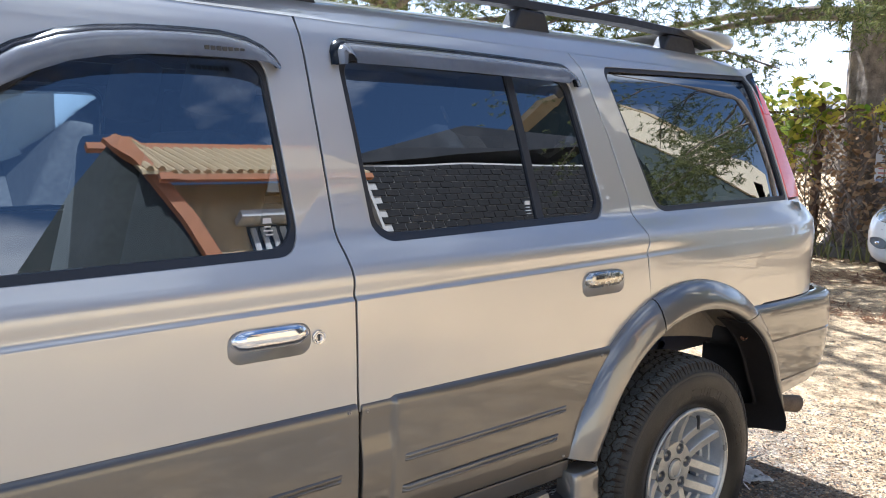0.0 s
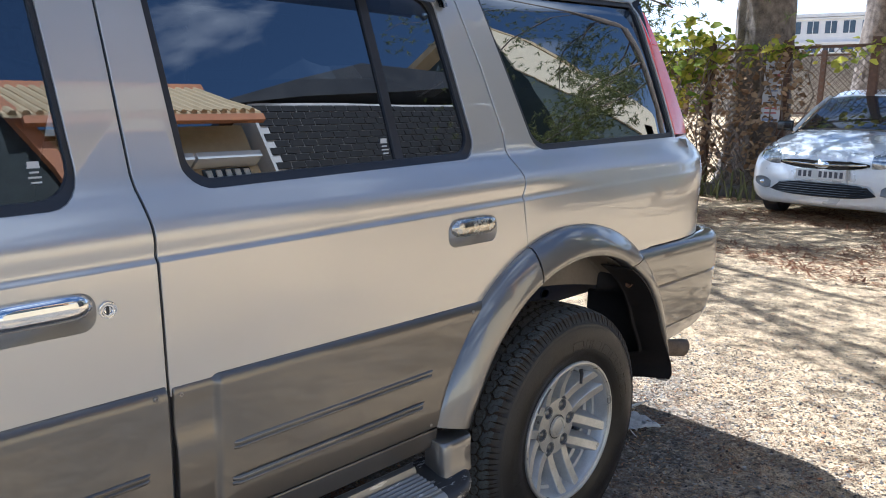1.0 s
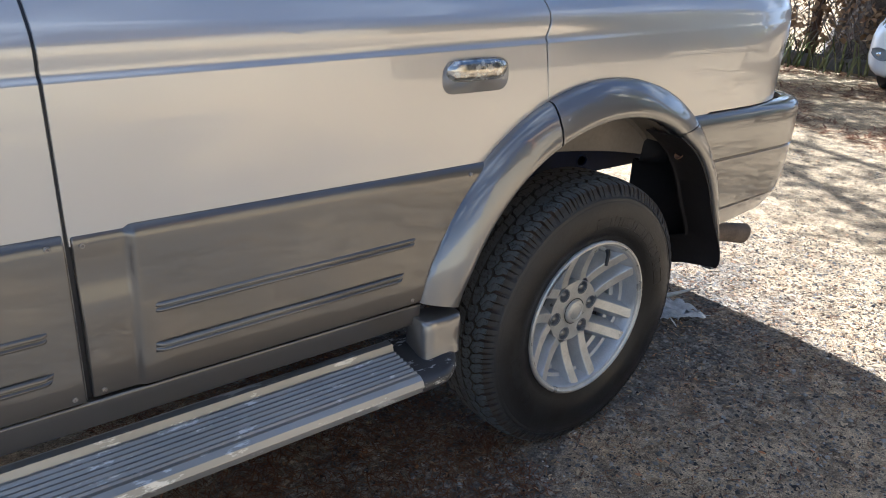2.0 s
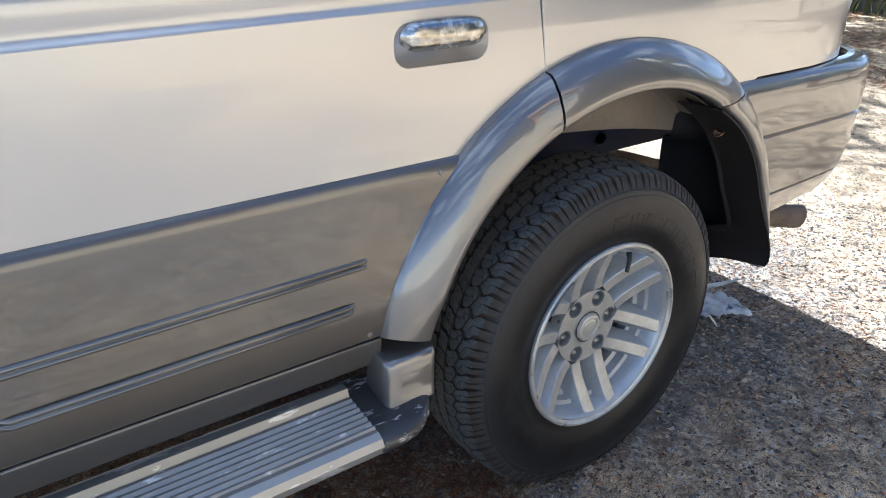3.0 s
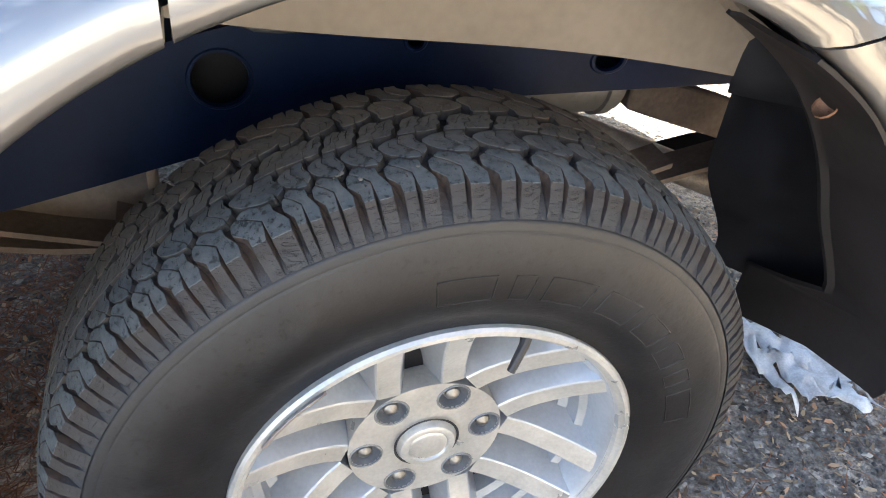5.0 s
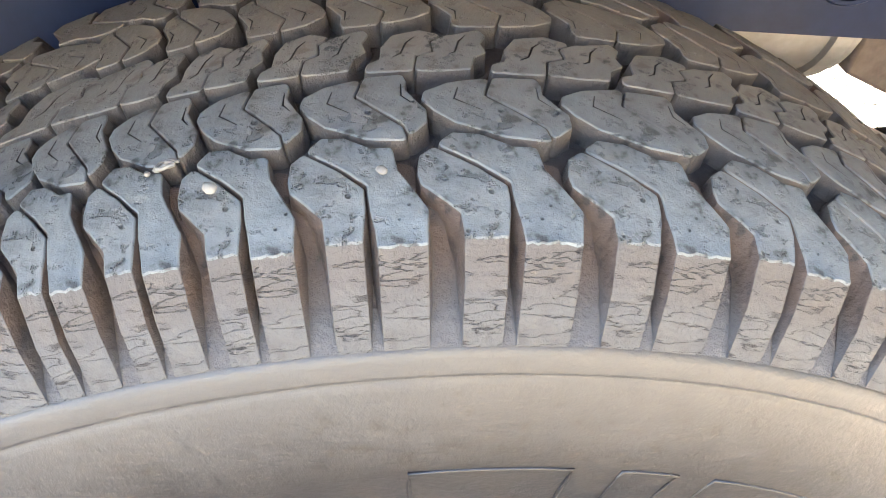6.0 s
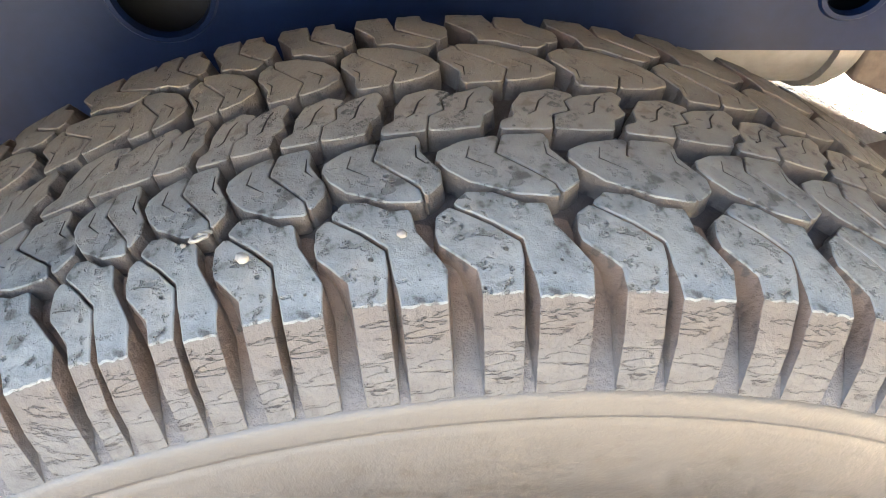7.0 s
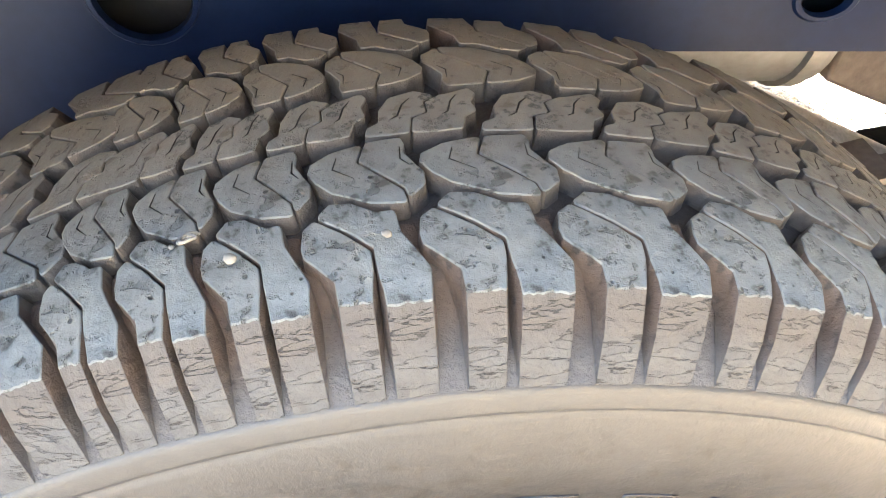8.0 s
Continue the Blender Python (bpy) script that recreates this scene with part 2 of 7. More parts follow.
# the shape of the car's side: how far it stands in at each height, and how it turns at the ends
SIDE_Z = [0.0, 0.30, 0.46, 0.56, 0.70, 0.84, 0.95, 1.02, 1.054, 1.061, 1.068, 1.086, 1.100, 1.12, 1.15, 1.175, 1.20, 1.40, 1.58, 1.63, 1.675, 1.715, 1.745, 1.765, 1.785]
SIDE_Y = [0.07, 0.06, 0.03, 0.015, 0.009, 0.009, 0.011, 0.014, 0.0155, 0.0225, 0.0242, 0.0212, 0.0222, 0.032, 0.060, 0.088, 0.105, 0.172, 0.236, 0.258, 0.292, 0.345, 0.43, 0.55, 0.90]
WIDTH = 1.80


def crease_rise(x):
    return 0.0175 * (x + 1.2) + 0.002


def side_y(x, z):
    w = min(1.0, max(0.0, (z - 0.90) / 0.12)) * min(1.0, max(0.0, (1.195 - z) / 0.065))
    zz = z - crease_rise(x) * w
    y = float(np.interp(zz, SIDE_Z, SIDE_Y))
    if x > -0.25 and 1.0 < zz < 1.20:
        k = min(1.0, (x + 0.25) / 0.45)
        y += (0.0131 + 0.0919 * ((zz - 1.0) / 0.2) ** 1.7 - y) * k * k * (3 - 2 * k) * 0.88
    if x > 0.55:
        y += (0.10 - 0.065 * min(1.0, max(0.0, (z - 0.92) / 0.36)) ** 1.4) * ((x - 0.55) / 0.40) ** 3
    if x < -3.0:
        y += 0.35 * ((-3.0 - x) / 0.75) ** 2.5
    return y


def side_n(x, z):
    e = 0.003
    dz = (side_y(x, z + e) - side_y(x, z - e)) / (2 * e)
    dx = (side_y(x + e, z) - side_y(x - e, z)) / (2 * e)
    return Vector((dx, -1.0, dz)).normalized()


Z_CUTS = [0.5, 0.56, 0.7, 0.84, 0.95, 1.02, 1.046, 1.051, 1.054, 1.0575, 1.061, 1.0645, 1.068, 1.075, 1.085, 1.098, 1.108, 1.12, 1.135, 1.15, 1.163, 1.175, 1.187, 1.20, 1.3, 1.4, 1.5, 1.58, 1.605, 1.63, 1.652, 1.675, 1.695, 1.715, 1.73, 1.745]
X_CUTS = [-3.6, -3.45, -3.3, -3.15, -3.0, -2.0, -1.6, -1.2, -0.8, -0.5, -0.25, -0.15, -0.05, 0.05, 0.15, 0.2, 0.35, 0.55, 0.65, 0.72, 0.78, 0.83, 0.87, 0.90]


def sheet(name, outline, mat, parent, label="", holes=(), off=0.0, flange=0.022, lip=0.0014, mirror=False, cuts=True, offset_at=None, flat_glass=False):
    """A pressed panel on the car's side: an outline of (x, z) with holes, laid on the side's shape and turned in at its edges."""
    def sy(x, z):
        return side_y(x, max(z, 1.206)) - (0.335 * (1.206 - z) if z < 1.206 else 0.0) if flat_glass else side_y(x, z)
    def sn(x, z):
        return side_n(x, max(z, 1.212)) if flat_glass else side_n(x, z)
    bm = bmesh.new()
    edges = []
    for loop in (outline, *holes):
        vs = [bm.verts.new((x, 0, z)) for x, z in loop]
        edges += [bm.edges.new((vs[i - 1], vs[i])) for i in range(len(vs))]
    bmesh.ops.triangle_fill(bm, use_beauty=True, use_dissolve=False, edges=edges, normal=(0, -1, 0))
    if cuts:
        xs, zs = [v.co.x for v in bm.verts], [v.co.z for v in bm.verts]
        for z in Z_CUTS:
            if min(zs) < z < max(zs):
                climbs = 1.04 < z < 1.11
                bmesh.ops.bisect_plane(bm, geom=bm.verts[:] + bm.edges[:] + bm.faces[:], dist=1e-5, plane_co=(-1.2, 0, z + 0.002 * climbs), plane_no=(-0.0175 * climbs, 0, 1))
        for x in X_CUTS:
            if min(xs) < x < max(xs):
                bmesh.ops.bisect_plane(bm, geom=bm.verts[:] + bm.edges[:] + bm.faces[:], dist=1e-5, plane_co=(x, 0, 0), plane_no=(1, 0, 0))
    for f in bm.faces:
        if f.normal.y > 0:
            f.normal_flip()
    face_n = len(bm.faces)
    rim = [e for e in bm.edges if e.is_boundary]
    outward = {}
    for e in rim:
        f = e.link_faces[0]
        d = (e.verts[1].co - e.verts[0].co).normalized()
        o = d.cross(Vector((0, 1, 0)))
        if o.dot(e.verts[0].co - f.calc_center_median()) < 0:
            o = -o
        for v in e.verts:
            outward[v] = outward.get(v, Vector()) + o
    def lay(v, drop=0.0):
        y = sy(v.co.x, v.co.z) + off + (offset_at(v.co.x, v.co.z) if offset_at else 0.0)
        return Vector((v.co.x, y + drop, v.co.z))
    ring = {v: outward[v].normalized() for v in outward}
    r1 = {v: bm.verts.new(lay(v, lip) + ring[v] * lip * 0.8) for v in ring}
    r2 = {v: bm.verts.new(lay(v, flange) + ring[v] * lip * 0.8) for v in ring}
    for e in rim:
        a, b = e.verts
        for p, q, s, t in ((a, b, r1[b], r1[a]), (r1[a], r1[b], r2[b], r2[a])):
            bm.faces.new((p, q, s, t))
    flat = {v: lay(v) for v in bm.verts if v not in r1.values() and v not in r2.values()}
    seen = set(r1.values()) | set(r2.values())
    for v in bm.verts:
        if v not in seen:
            v.co = flat[v]
    bm.normal_update()
    bm.faces.ensure_lookup_table()
    bmesh.ops.recalc_face_normals(bm, faces=bm.faces)
    bm.faces.ensure_lookup_table()
    if sum(f.normal.y for f in bm.faces[:face_n]) > 0:
        bmesh.ops.reverse_faces(bm, faces=bm.faces)
    bm.faces.ensure_lookup_table()
    normals = []
    for i, f in enumerate(bm.faces):
        for lp in f.loops:
            n = sn(lp.vert.co.x, lp.vert.co.z) if i < face_n and not offset_at else f.normal.copy()
            normals.append(Vector((n.x, -n.y, n.z)) if mirror else n)
    if mirror:
        for v in bm.verts:
            v.co.y = WIDTH - v.co.y
    me = bpy.data.meshes.new(name)
    bm.to_mesh(me)
    bm.free()
    me.materials.append(mat)
    me.shade_smooth()
    if not offset_at:
        me.normals_split_custom_set([tuple(n) for n in normals])
    if mirror:
        me.flip_normals()
        if not offset_at:
            turned = []
            for p in me.polygons:
                for li in p.loop_indices:
                    c = me.vertices[me.loops[li].vertex_index].co
                    n = sn(c.x, c.z)
                    turned.append((n.x, -n.y, n.z) if p.index < face_n else tuple(p.normal))
            me.normals_split_custom_set(turned)
    if offset_at:
        me.set_sharp_from_angle(angle=radians(30))
    ob = new(name, me)
    ob.parent = parent
    return tagged(ob, label)


def mirrored(bm):
    for v in bm.verts:
        v.co.y = WIDTH - v.co.y
    bmesh.ops.reverse_faces(bm, faces=bm.faces)



# ---- the ground, one sheet out to the horizon ----
def ground_z(x, y):
    """Level round the car; a bank rises behind the fence."""
    t = min(1.0, max(0.0, (x - 9.4) / 4.0))
    return 0.95 * t * t * (3 - 2 * t)


def ground_material():
    m, n, l, b = material("gravelly_ground")
    big, mid, fine, grit = noise_node(n, l, 0.55, 4), noise_node(n, l, 3.2, 6, rough=0.65), noise_node(n, l, 38, 8, rough=0.75), noise_node(n, l, 230, 4, rough=0.75)
    tc = n.new("ShaderNodeTexCoord")
    vo = n.new("ShaderNodeTexVoronoi")
    vo.inputs["Scale"].default_value = 95.0
    l.new(tc.outputs["Object"], vo.inputs["Vector"])
    base = ramp(n, l, fine.outputs["Fac"], [(0.38, (0.018, 0.0176, 0.017)), (0.48, (0.100, 0.098, 0.094)), (0.55, (0.20, 0.195, 0.185)), (0.63, (0.42, 0.405, 0.375))])
    stone = ramp(n, l, vo.outputs["Color"], [(0.15, (0.03, 0.028, 0.026)), (0.6, (0.135, 0.127, 0.117)), (0.92, (0.42, 0.395, 0.36))])
    c = mixed(n, l, 0.28, base.outputs["Color"], stone.outputs["Color"])
    rust = ramp(n, l, mid.outputs["Fac"], [(0.52, (0, 0, 0)), (0.66, (1, 1, 1))])
    gate = mixed(n, l, 1.0, rust.outputs["Color"], ramp(n, l, grit.outputs["Fac"], [(0.45, (0, 0, 0)), (0.6, (0.75, 0.75, 0.75))]).outputs["Color"], "MULTIPLY")
    c = mixed(n, l, gate, c, (0.30, 0.12, 0.040))
    worn = mixed(n, l, 0.30, big.outputs["Fac"], mid.outputs["Fac"])
    worn = mixed(n, l, 0.22, worn, fine.outputs["Fac"])
    # sand takes over from grey gravel with x, colouring the sunlit ground lighter
    away, far = n.new("ShaderNodeSeparateXYZ"), n.new("ShaderNodeMapRange")
    l.new(tc.outputs["Object"], away.inputs["Vector"])
    far.inputs["From Min"].default_value, far.inputs["From Max"].default_value = 0.4, 2.4
    far.inputs["To Min"].default_value, far.inputs["To Max"].default_value = -0.06, 0.10
    l.new(away.outputs["X"], far.inputs["Value"])
    more = n.new("ShaderNodeMath")
    l.new(worn, more.inputs[0])
    l.new(far.outputs["Result"], more.inputs[1])
    sand = ramp(n, l, more.outputs["Value"], [(0.42, (0.10, 0.10, 0.10)), (0.54, (0.94, 0.94, 0.94))])
    speck = ramp(n, l, grit.outputs["Fac"], [(0.39, (0.085, 0.050, 0.026)), (0.47, (0.43, 0.30, 0.158)), (0.57, (0.74, 0.555, 0.325))])
    c = mixed(n, l, sand.outputs["Color"], c, speck.outputs["Color"])
    clod = noise_node(n, l, 8.5, 9, rough=0.78)
    c = mixed(n, l, 0.70, c, ramp(n, l, clod.outputs["Fac"], [(0.40, (0.42, 0.38, 0.34)), (0.50, (0.95, 0.94, 0.92)), (0.60, (1.65, 1.62, 1.54))]).outputs["Color"], "MULTIPLY")
    l.new(c, b.inputs["Base Color"])
    b.inputs["Roughness"].default_value = 0.92
    h = mixed(n, l, 0.5, fine.outputs["Fac"], vo.outputs["Distance"])
    bumped(n, l, b, h, 0.9, 0.012)
    return m


M_GROUND = ground_material()
bm = bmesh.new()
xs = [-400, -120, -40, -15, -8] + [-5 + 0.5 * i for i in range(45)] + [20, 26, 40, 80, 200, 600]
ys = [-400, -120, -40, -15, -8] + [-5 + 0.5 * i for i in range(31)] + [12, 15, 20, 40, 100, 400]
grid = [[bm.verts.new((x, y, ground_z(x, y))) for y in ys] for x in xs]
for i in range(len(xs) - 1):
    for j in range(len(ys) - 1):
        bm.faces.new((grid[i][j], grid[i + 1][j], grid[i + 1][j + 1], grid[i][j + 1]))
tagged(part("ground", bm, M_GROUND, angle=0), "gravelly grey-brown ground with dry pine needles", "ground", kind="structure")

# ---- the sport utility car ----
suv = thing("suv", "champagne and grey-brown two-tone sport utility car on gravel", "car")
AX, AZ = 0.0, 0.365                # the rear axle
ARCH = (0.005, 0.45)               # middle of the wheel arch


def belt(x):
    return 1.187 + 0.018 * (x + 0.3)


def arch_pts(a, b, deg0, deg1, seg=28, cx=ARCH[0]):
    return [(cx + a * math.cos(radians(deg0 + (deg1 - deg0) * k / seg)), ARCH[1] + b * math.sin(radians(deg0 + (deg1 - deg0) * k / seg))) for k in range(seg + 1)]


GAP = 0.0034
XA, FRONT_X = -1.203, -2.32
ROOF_Z = 1.70

# outlines of the windows
W1 = rounded([(-1.290, belt(-1.3) - 0.016, 0.06), (-1.304, 1.578, 0.05), (-1.690, 1.568, 0.30), (-2.24, belt(-2.2) - 0.02, 0.05)])
W2 = rounded([(-1.108, belt(-1.1) - 0.008, 0.05), (-0.303, belt(-0.3) - 0.003, 0.055), (-0.338, 1.600, 0.05), (-1.120, 1.597, 0.04)])
W3 = rounded([(-0.062, belt(0) - 0.001, 0.06), (0.757, 1.206, 0.012), (0.700, 1.672, 0.012), (-0.168, 1.640, 0.03)])


def handle_hole(x, z):
    return rounded([(x - 0.088, z - 0.034, 0.026), (x + 0.088, z - 0.034, 0.026), (x + 0.088, z + 0.032, 0.026), (x - 0.088, z + 0.032, 0.026)], 5)


H1, H2 = handle_hole(-1.400, 0.995), handle_hole(-0.410, 1.018)


def window(door, outline, name, mirror, divider=None, label="", pane_mat=None):
    """Rubber surround and tinted pane of one side window, under its door or panel."""
    cx = sum(p[0] for p in outline) / len(outline)
    cz = sum(p[1] for p in outline) / len(outline)
    hw, hh = max(abs(p[0] - cx) for p in outline), max(abs(p[1] - cz) for p in outline)
    def grown(d):
        return [(cx + (x - cx) * (1 + d / hw), cz + (z - cz) * (1 + d / hh)) for x, z in outline]
    sheet("window_seal", grown(0.003), M_BLACK, door, "black rubber window seal", holes=[grown(-0.016)], off=0.006, flange=0.012, mirror=mirror)
    pane = sheet("window_pane", grown(-0.014), pane_mat or M_GLASS, door, label or "dark tinted window pane", off=0.014, flange=0.004, lip=0.0005, mirror=mirror, flat_glass=True)
    pane.visible_shadow = False
    if divider:
        sheet("window_divider", [(divider - 0.012, belt(divider) + 0.012), (divider + 0.012, belt(divider) + 0.012), (divider + 0.004, 1.59), (divider - 0.020, 1.59)], M_BLACK, door, off=0.007, flange=0.01, mirror=mirror)


def car_side(mirror):
    roof_l = 1.748
    # front door
    fd = [(XA - GAP, 0.50), (XA - GAP, roof_l - 0.075), (-1.50, roof_l - 0.068), (-1.83, roof_l - 0.085), (FRONT_X - 0.06, 1.19), (FRONT_X, 1.0), (FRONT_X, 0.50)]
    front = sheet("front_door", fd, M_CHAMP, suv, "closed champagne front door", holes=[W1, H1], mirror=mirror)
    window(front, W1, "front", mirror, label="tinted front window pane", pane_mat=M_GLASSF)
    # rear door, whose foot follows the wheel arch
    arc = arch_pts(0.515, 0.50, 112.5, 172.0)
    arc = [q for q in arc if q[1] > 0.80]
    rd = [(XA + GAP, 0.815), (-0.47, 0.815), *[(x, z) for x, z in arc[::-1]], (-0.213 - GAP, 1.07), (-0.192 - GAP, 1.15), (-0.185 - GAP, 1.24), (-0.215 - GAP, 1.42), (-0.262 - GAP, 1.62), (-0.285 - GAP, roof_l - 0.075), (XA + GAP, roof_l - 0.075)]
    rear = sheet("rear_door", rd, M_CHAMP, suv, "closed champagne rear door", holes=[W2, H2], mirror=mirror)
    window(rear, W2, "rear", mirror, divider=-0.565)
    # quarter panel
    arc = arch_pts(0.515, 0.50, 112.5, 48.0)
    qp = [*arc, (0.44, 0.8645), (0.942, 0.8645), (0.940, 1.0), (0.928, 1.13), (0.886, 1.212), (0.763, 1.203), (0.706, 1.677), (0.752, 1.684), (0.735, roof_l - 0.045), (-0.285 + GAP, roof_l - 0.075 + 0.025),
          (-0.285 + GAP, roof_l - 0.075), (-0.262 + GAP, 1.62), (-0.215 + GAP, 1.42), (-0.185 + GAP, 1.24), (-0.192 + GAP, 1.15), (-0.213 + GAP, 1.07)]
    quarter = sheet("quarter_panel", qp, M_CHAMP, suv, holes=[W3], mirror=mirror)
    window(quarter, W3, "quarter", mirror)
    # black strips added behind the shut lines for the shade in the gaps
    for line in ([(XA, 0.50), (XA, roof_l - 0.08)], [(-0.2, 0.94), (-0.213, 1.07), (-0.192, 1.15), (-0.185, 1.24), (-0.215, 1.42), (-0.262, 1.62), (-0.285, roof_l - 0.08)]):
        sheet("gap_shade_strip", [(x - 0.012, z) for x, z in line] + [(x + 0.012, z) for x, z in line[::-1]], M_BLACK, suv, off=0.007, flange=0.004, mirror=mirror)
    # upright rear lamp beside the last window
    for name, z0, z1, mat in (("lamp_lens", 1.530, 1.676, M_RED), ("lamp_lens", 1.216, 1.527, M_PINK)):
        f = lambda z, e: (0.763 - 0.057 * (z - 1.21) / 0.46 if e else 0.882 - 0.140 * (z - 1.21) / 0.46)
        zs = [z0 + (z1 - z0) * k / 6 for k in range(7)]
        sheet(name, [(f(z, 1), z) for z in zs] + [(f(z, 0), z) for z in zs[::-1]], mat, quarter, "red lamp lens" if mat is M_RED else "red lamp lens paled for reflected sky", off=-0.004, flange=0.03, lip=0.004, mirror=mirror)
    # front wing
    arc = arch_pts(0.47, 0.47, 180 - 8, 8, cx=-2.86)
    fw = [(FRONT_X - 2 * GAP, 0.50), (FRONT_X - 2 * GAP, 1.0), (FRONT_X - 0.06 - 2 * GAP, 1.14), (-3.0, 1.10), (-3.45, 1.03), (-3.66, 0.97), (-3.66, 0.55), *arc]
    sheet("front_wing", fw, M_CHAMP, suv, mirror=mirror)
    return front, rear, quarter


DOORS = {}
for mirror in (False, True):
    DOORS[mirror] = car_side(mirror)

# roof skin between the two sides
bm = bmesh.new()
prof = [(side_y(0, z), z) for z in (1.672, 1.685, 1.70, 1.715, 1.73, 1.745, 1.755, 1.765, 1.775, 1.785)]
ring = prof + [(WIDTH - y, z) for y, z in prof[::-1]]
stations = [(-1.95, -0.16), (-1.80, -0.075), (-1.55, -0.022), (-1.2, 0.0), (-0.6, 0.012), (-0.2, 0.018), (0.2, 0.022), (0.5, 0.018), (0.68, 0.006), (0.75, -0.016)]
loft(bm, [[(x, y + (0.012 if x < -1.7 else 0.0), z + dz * min(1.0, (z - 1.672) / 0.05) + 0.001) for y, z in ring] for x, dz in stations], closed=False)
bmesh.ops.recalc_face_normals(bm, faces=bm.faces)
part("roof", bm, M_CHAMP, suv, angle=60)
# gutter seals under the roof's edge
for mirror in (False, True):
    bm = bmesh.new()
    loft(bm, [[(x, side_y(0, 1.66) + a, 1.665 + b) for a, b in ((0.045, -0.01), (0.045, 0.014), (0.07, 0.014), (0.07, -0.01))] for x in (-1.9, 0.75)])
    if mirror:
        mirrored(bm)
    part("gutter", bm, M_PLASTIC, suv)

# inner shell: dark floor, posts and lining, seen through the glass
bm = bmesh.new()
box(bm, (-2.4, 0.12, 0.50), (-0.62, WIDTH - 0.12, 0.56))
box(bm, (-0.60, 0.44, 0.60), (0.85, WIDTH - 0.44, 0.66))
part("cabin_floor", bm, M_LINER, suv)
bm = bmesh.new()
box(bm, (-1.5, 0.42, 1.700), (0.66, WIDTH - 0.42, 1.718))
part("headlining", bm, simple("headlining", (0.16, 0.16, 0.155), (0.2, 0.2, 0.19), 30, (0.9, 1.0)), suv)
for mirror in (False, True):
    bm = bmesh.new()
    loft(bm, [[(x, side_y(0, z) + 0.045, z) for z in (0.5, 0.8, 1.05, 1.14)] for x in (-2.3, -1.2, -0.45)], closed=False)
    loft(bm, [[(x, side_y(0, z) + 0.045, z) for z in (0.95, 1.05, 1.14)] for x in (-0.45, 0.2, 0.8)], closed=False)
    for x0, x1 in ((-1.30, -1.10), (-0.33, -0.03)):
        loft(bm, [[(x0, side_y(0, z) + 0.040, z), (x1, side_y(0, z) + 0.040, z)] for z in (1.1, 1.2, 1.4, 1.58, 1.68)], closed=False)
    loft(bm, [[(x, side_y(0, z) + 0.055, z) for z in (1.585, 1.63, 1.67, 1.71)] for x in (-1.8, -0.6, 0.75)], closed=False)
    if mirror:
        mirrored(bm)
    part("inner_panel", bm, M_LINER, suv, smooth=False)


def cushion(bm, w, d, h, m, k=0.18):
    """A padded block, its edges drawn in."""
    vs = box(bm, (-w / 2, -d / 2, 0), (w / 2, d / 2, h), None)
    fs = [f for f in bm.faces if all(v in vs for v in f.verts)]
    r = bmesh.ops.bevel(bm, geom=list({e for f in fs for e in f.edges}), offset=min(w, d, h) * 0.32, segments=4, profile=0.6, affect="EDGES")
    bmesh.ops.transform(bm, matrix=m, verts=list({v for f in r["faces"] for v in f.verts} | {v for v in vs if v.is_valid}))


def car_seat(x, y, width, tall, bench=False):
    seat = bmesh.new()
    cushion(seat, 0.52, width, 0.18, pose(x, y, 0.72))
    s = part("car_seat", seat, M_SEAT, suv, "dark grey cloth car seat")
    bm = bmesh.new()
    cushion(bm, 0.16, width, tall, pose(x + 0.26, y, 0.84, 0, 14, 0))
    part("backrest", bm, M_SEAT, s)
    for dy in ((-width * 0.28, width * 0.28) if bench else (0,)):
        bm = bmesh.new()
        cushion(bm, 0.10, 0.27, 0.19, pose(x + 0.26 + 0.25 * (tall + 0.03), y + dy, 0.88 + tall, 0, 14, 0))
        part("headrest", bm, M_SEAT, s)


car_seat(-1.72, 0.52, 0.50, 0.58)
car_seat(-1.72, 1.28, 0.50, 0.58)
car_seat(-0.82, 0.90, 1.30, 0.55, True)
car_seat(0.10, 0.90, 1.25, 0.50, True)
bm = bmesh.new()
tube(bm, [(-2.02 + 0.07 * math.sin(a), 0.50 + 0.18 * math.cos(a), 1.06 + 0.17 * math.sin(a)) for a in (2 * math.pi * k / 24 for k in range(25))], 0.014, 8)
tube(bm, [(-2.02, 0.50, 1.06), (-2.25, 0.50, 0.98)], 0.03)
tube(bm, [(-2.02, 0.33, 1.06), (-2.02, 0.67, 1.06)], 0.015)
part("steering_wheel", bm, M_PLASTIC, suv)
bm = bmesh.new()
loft(bm, [[(-2.22, y, 0.75), (-2.18, y, 1.02), (-2.35, y, 1.10), (-2.6, y, 1.08), (-2.6, y, 0.75)] for y in (0.12, WIDTH - 0.12)])
part("dashboard", bm, M_PLASTIC, suv)
bm = bmesh.new()
cushion(bm, 0.02, 0.24, 0.07, pose(-1.88, 0.9, 1.55))
part("inner_mirror", bm, M_PLASTIC, suv)

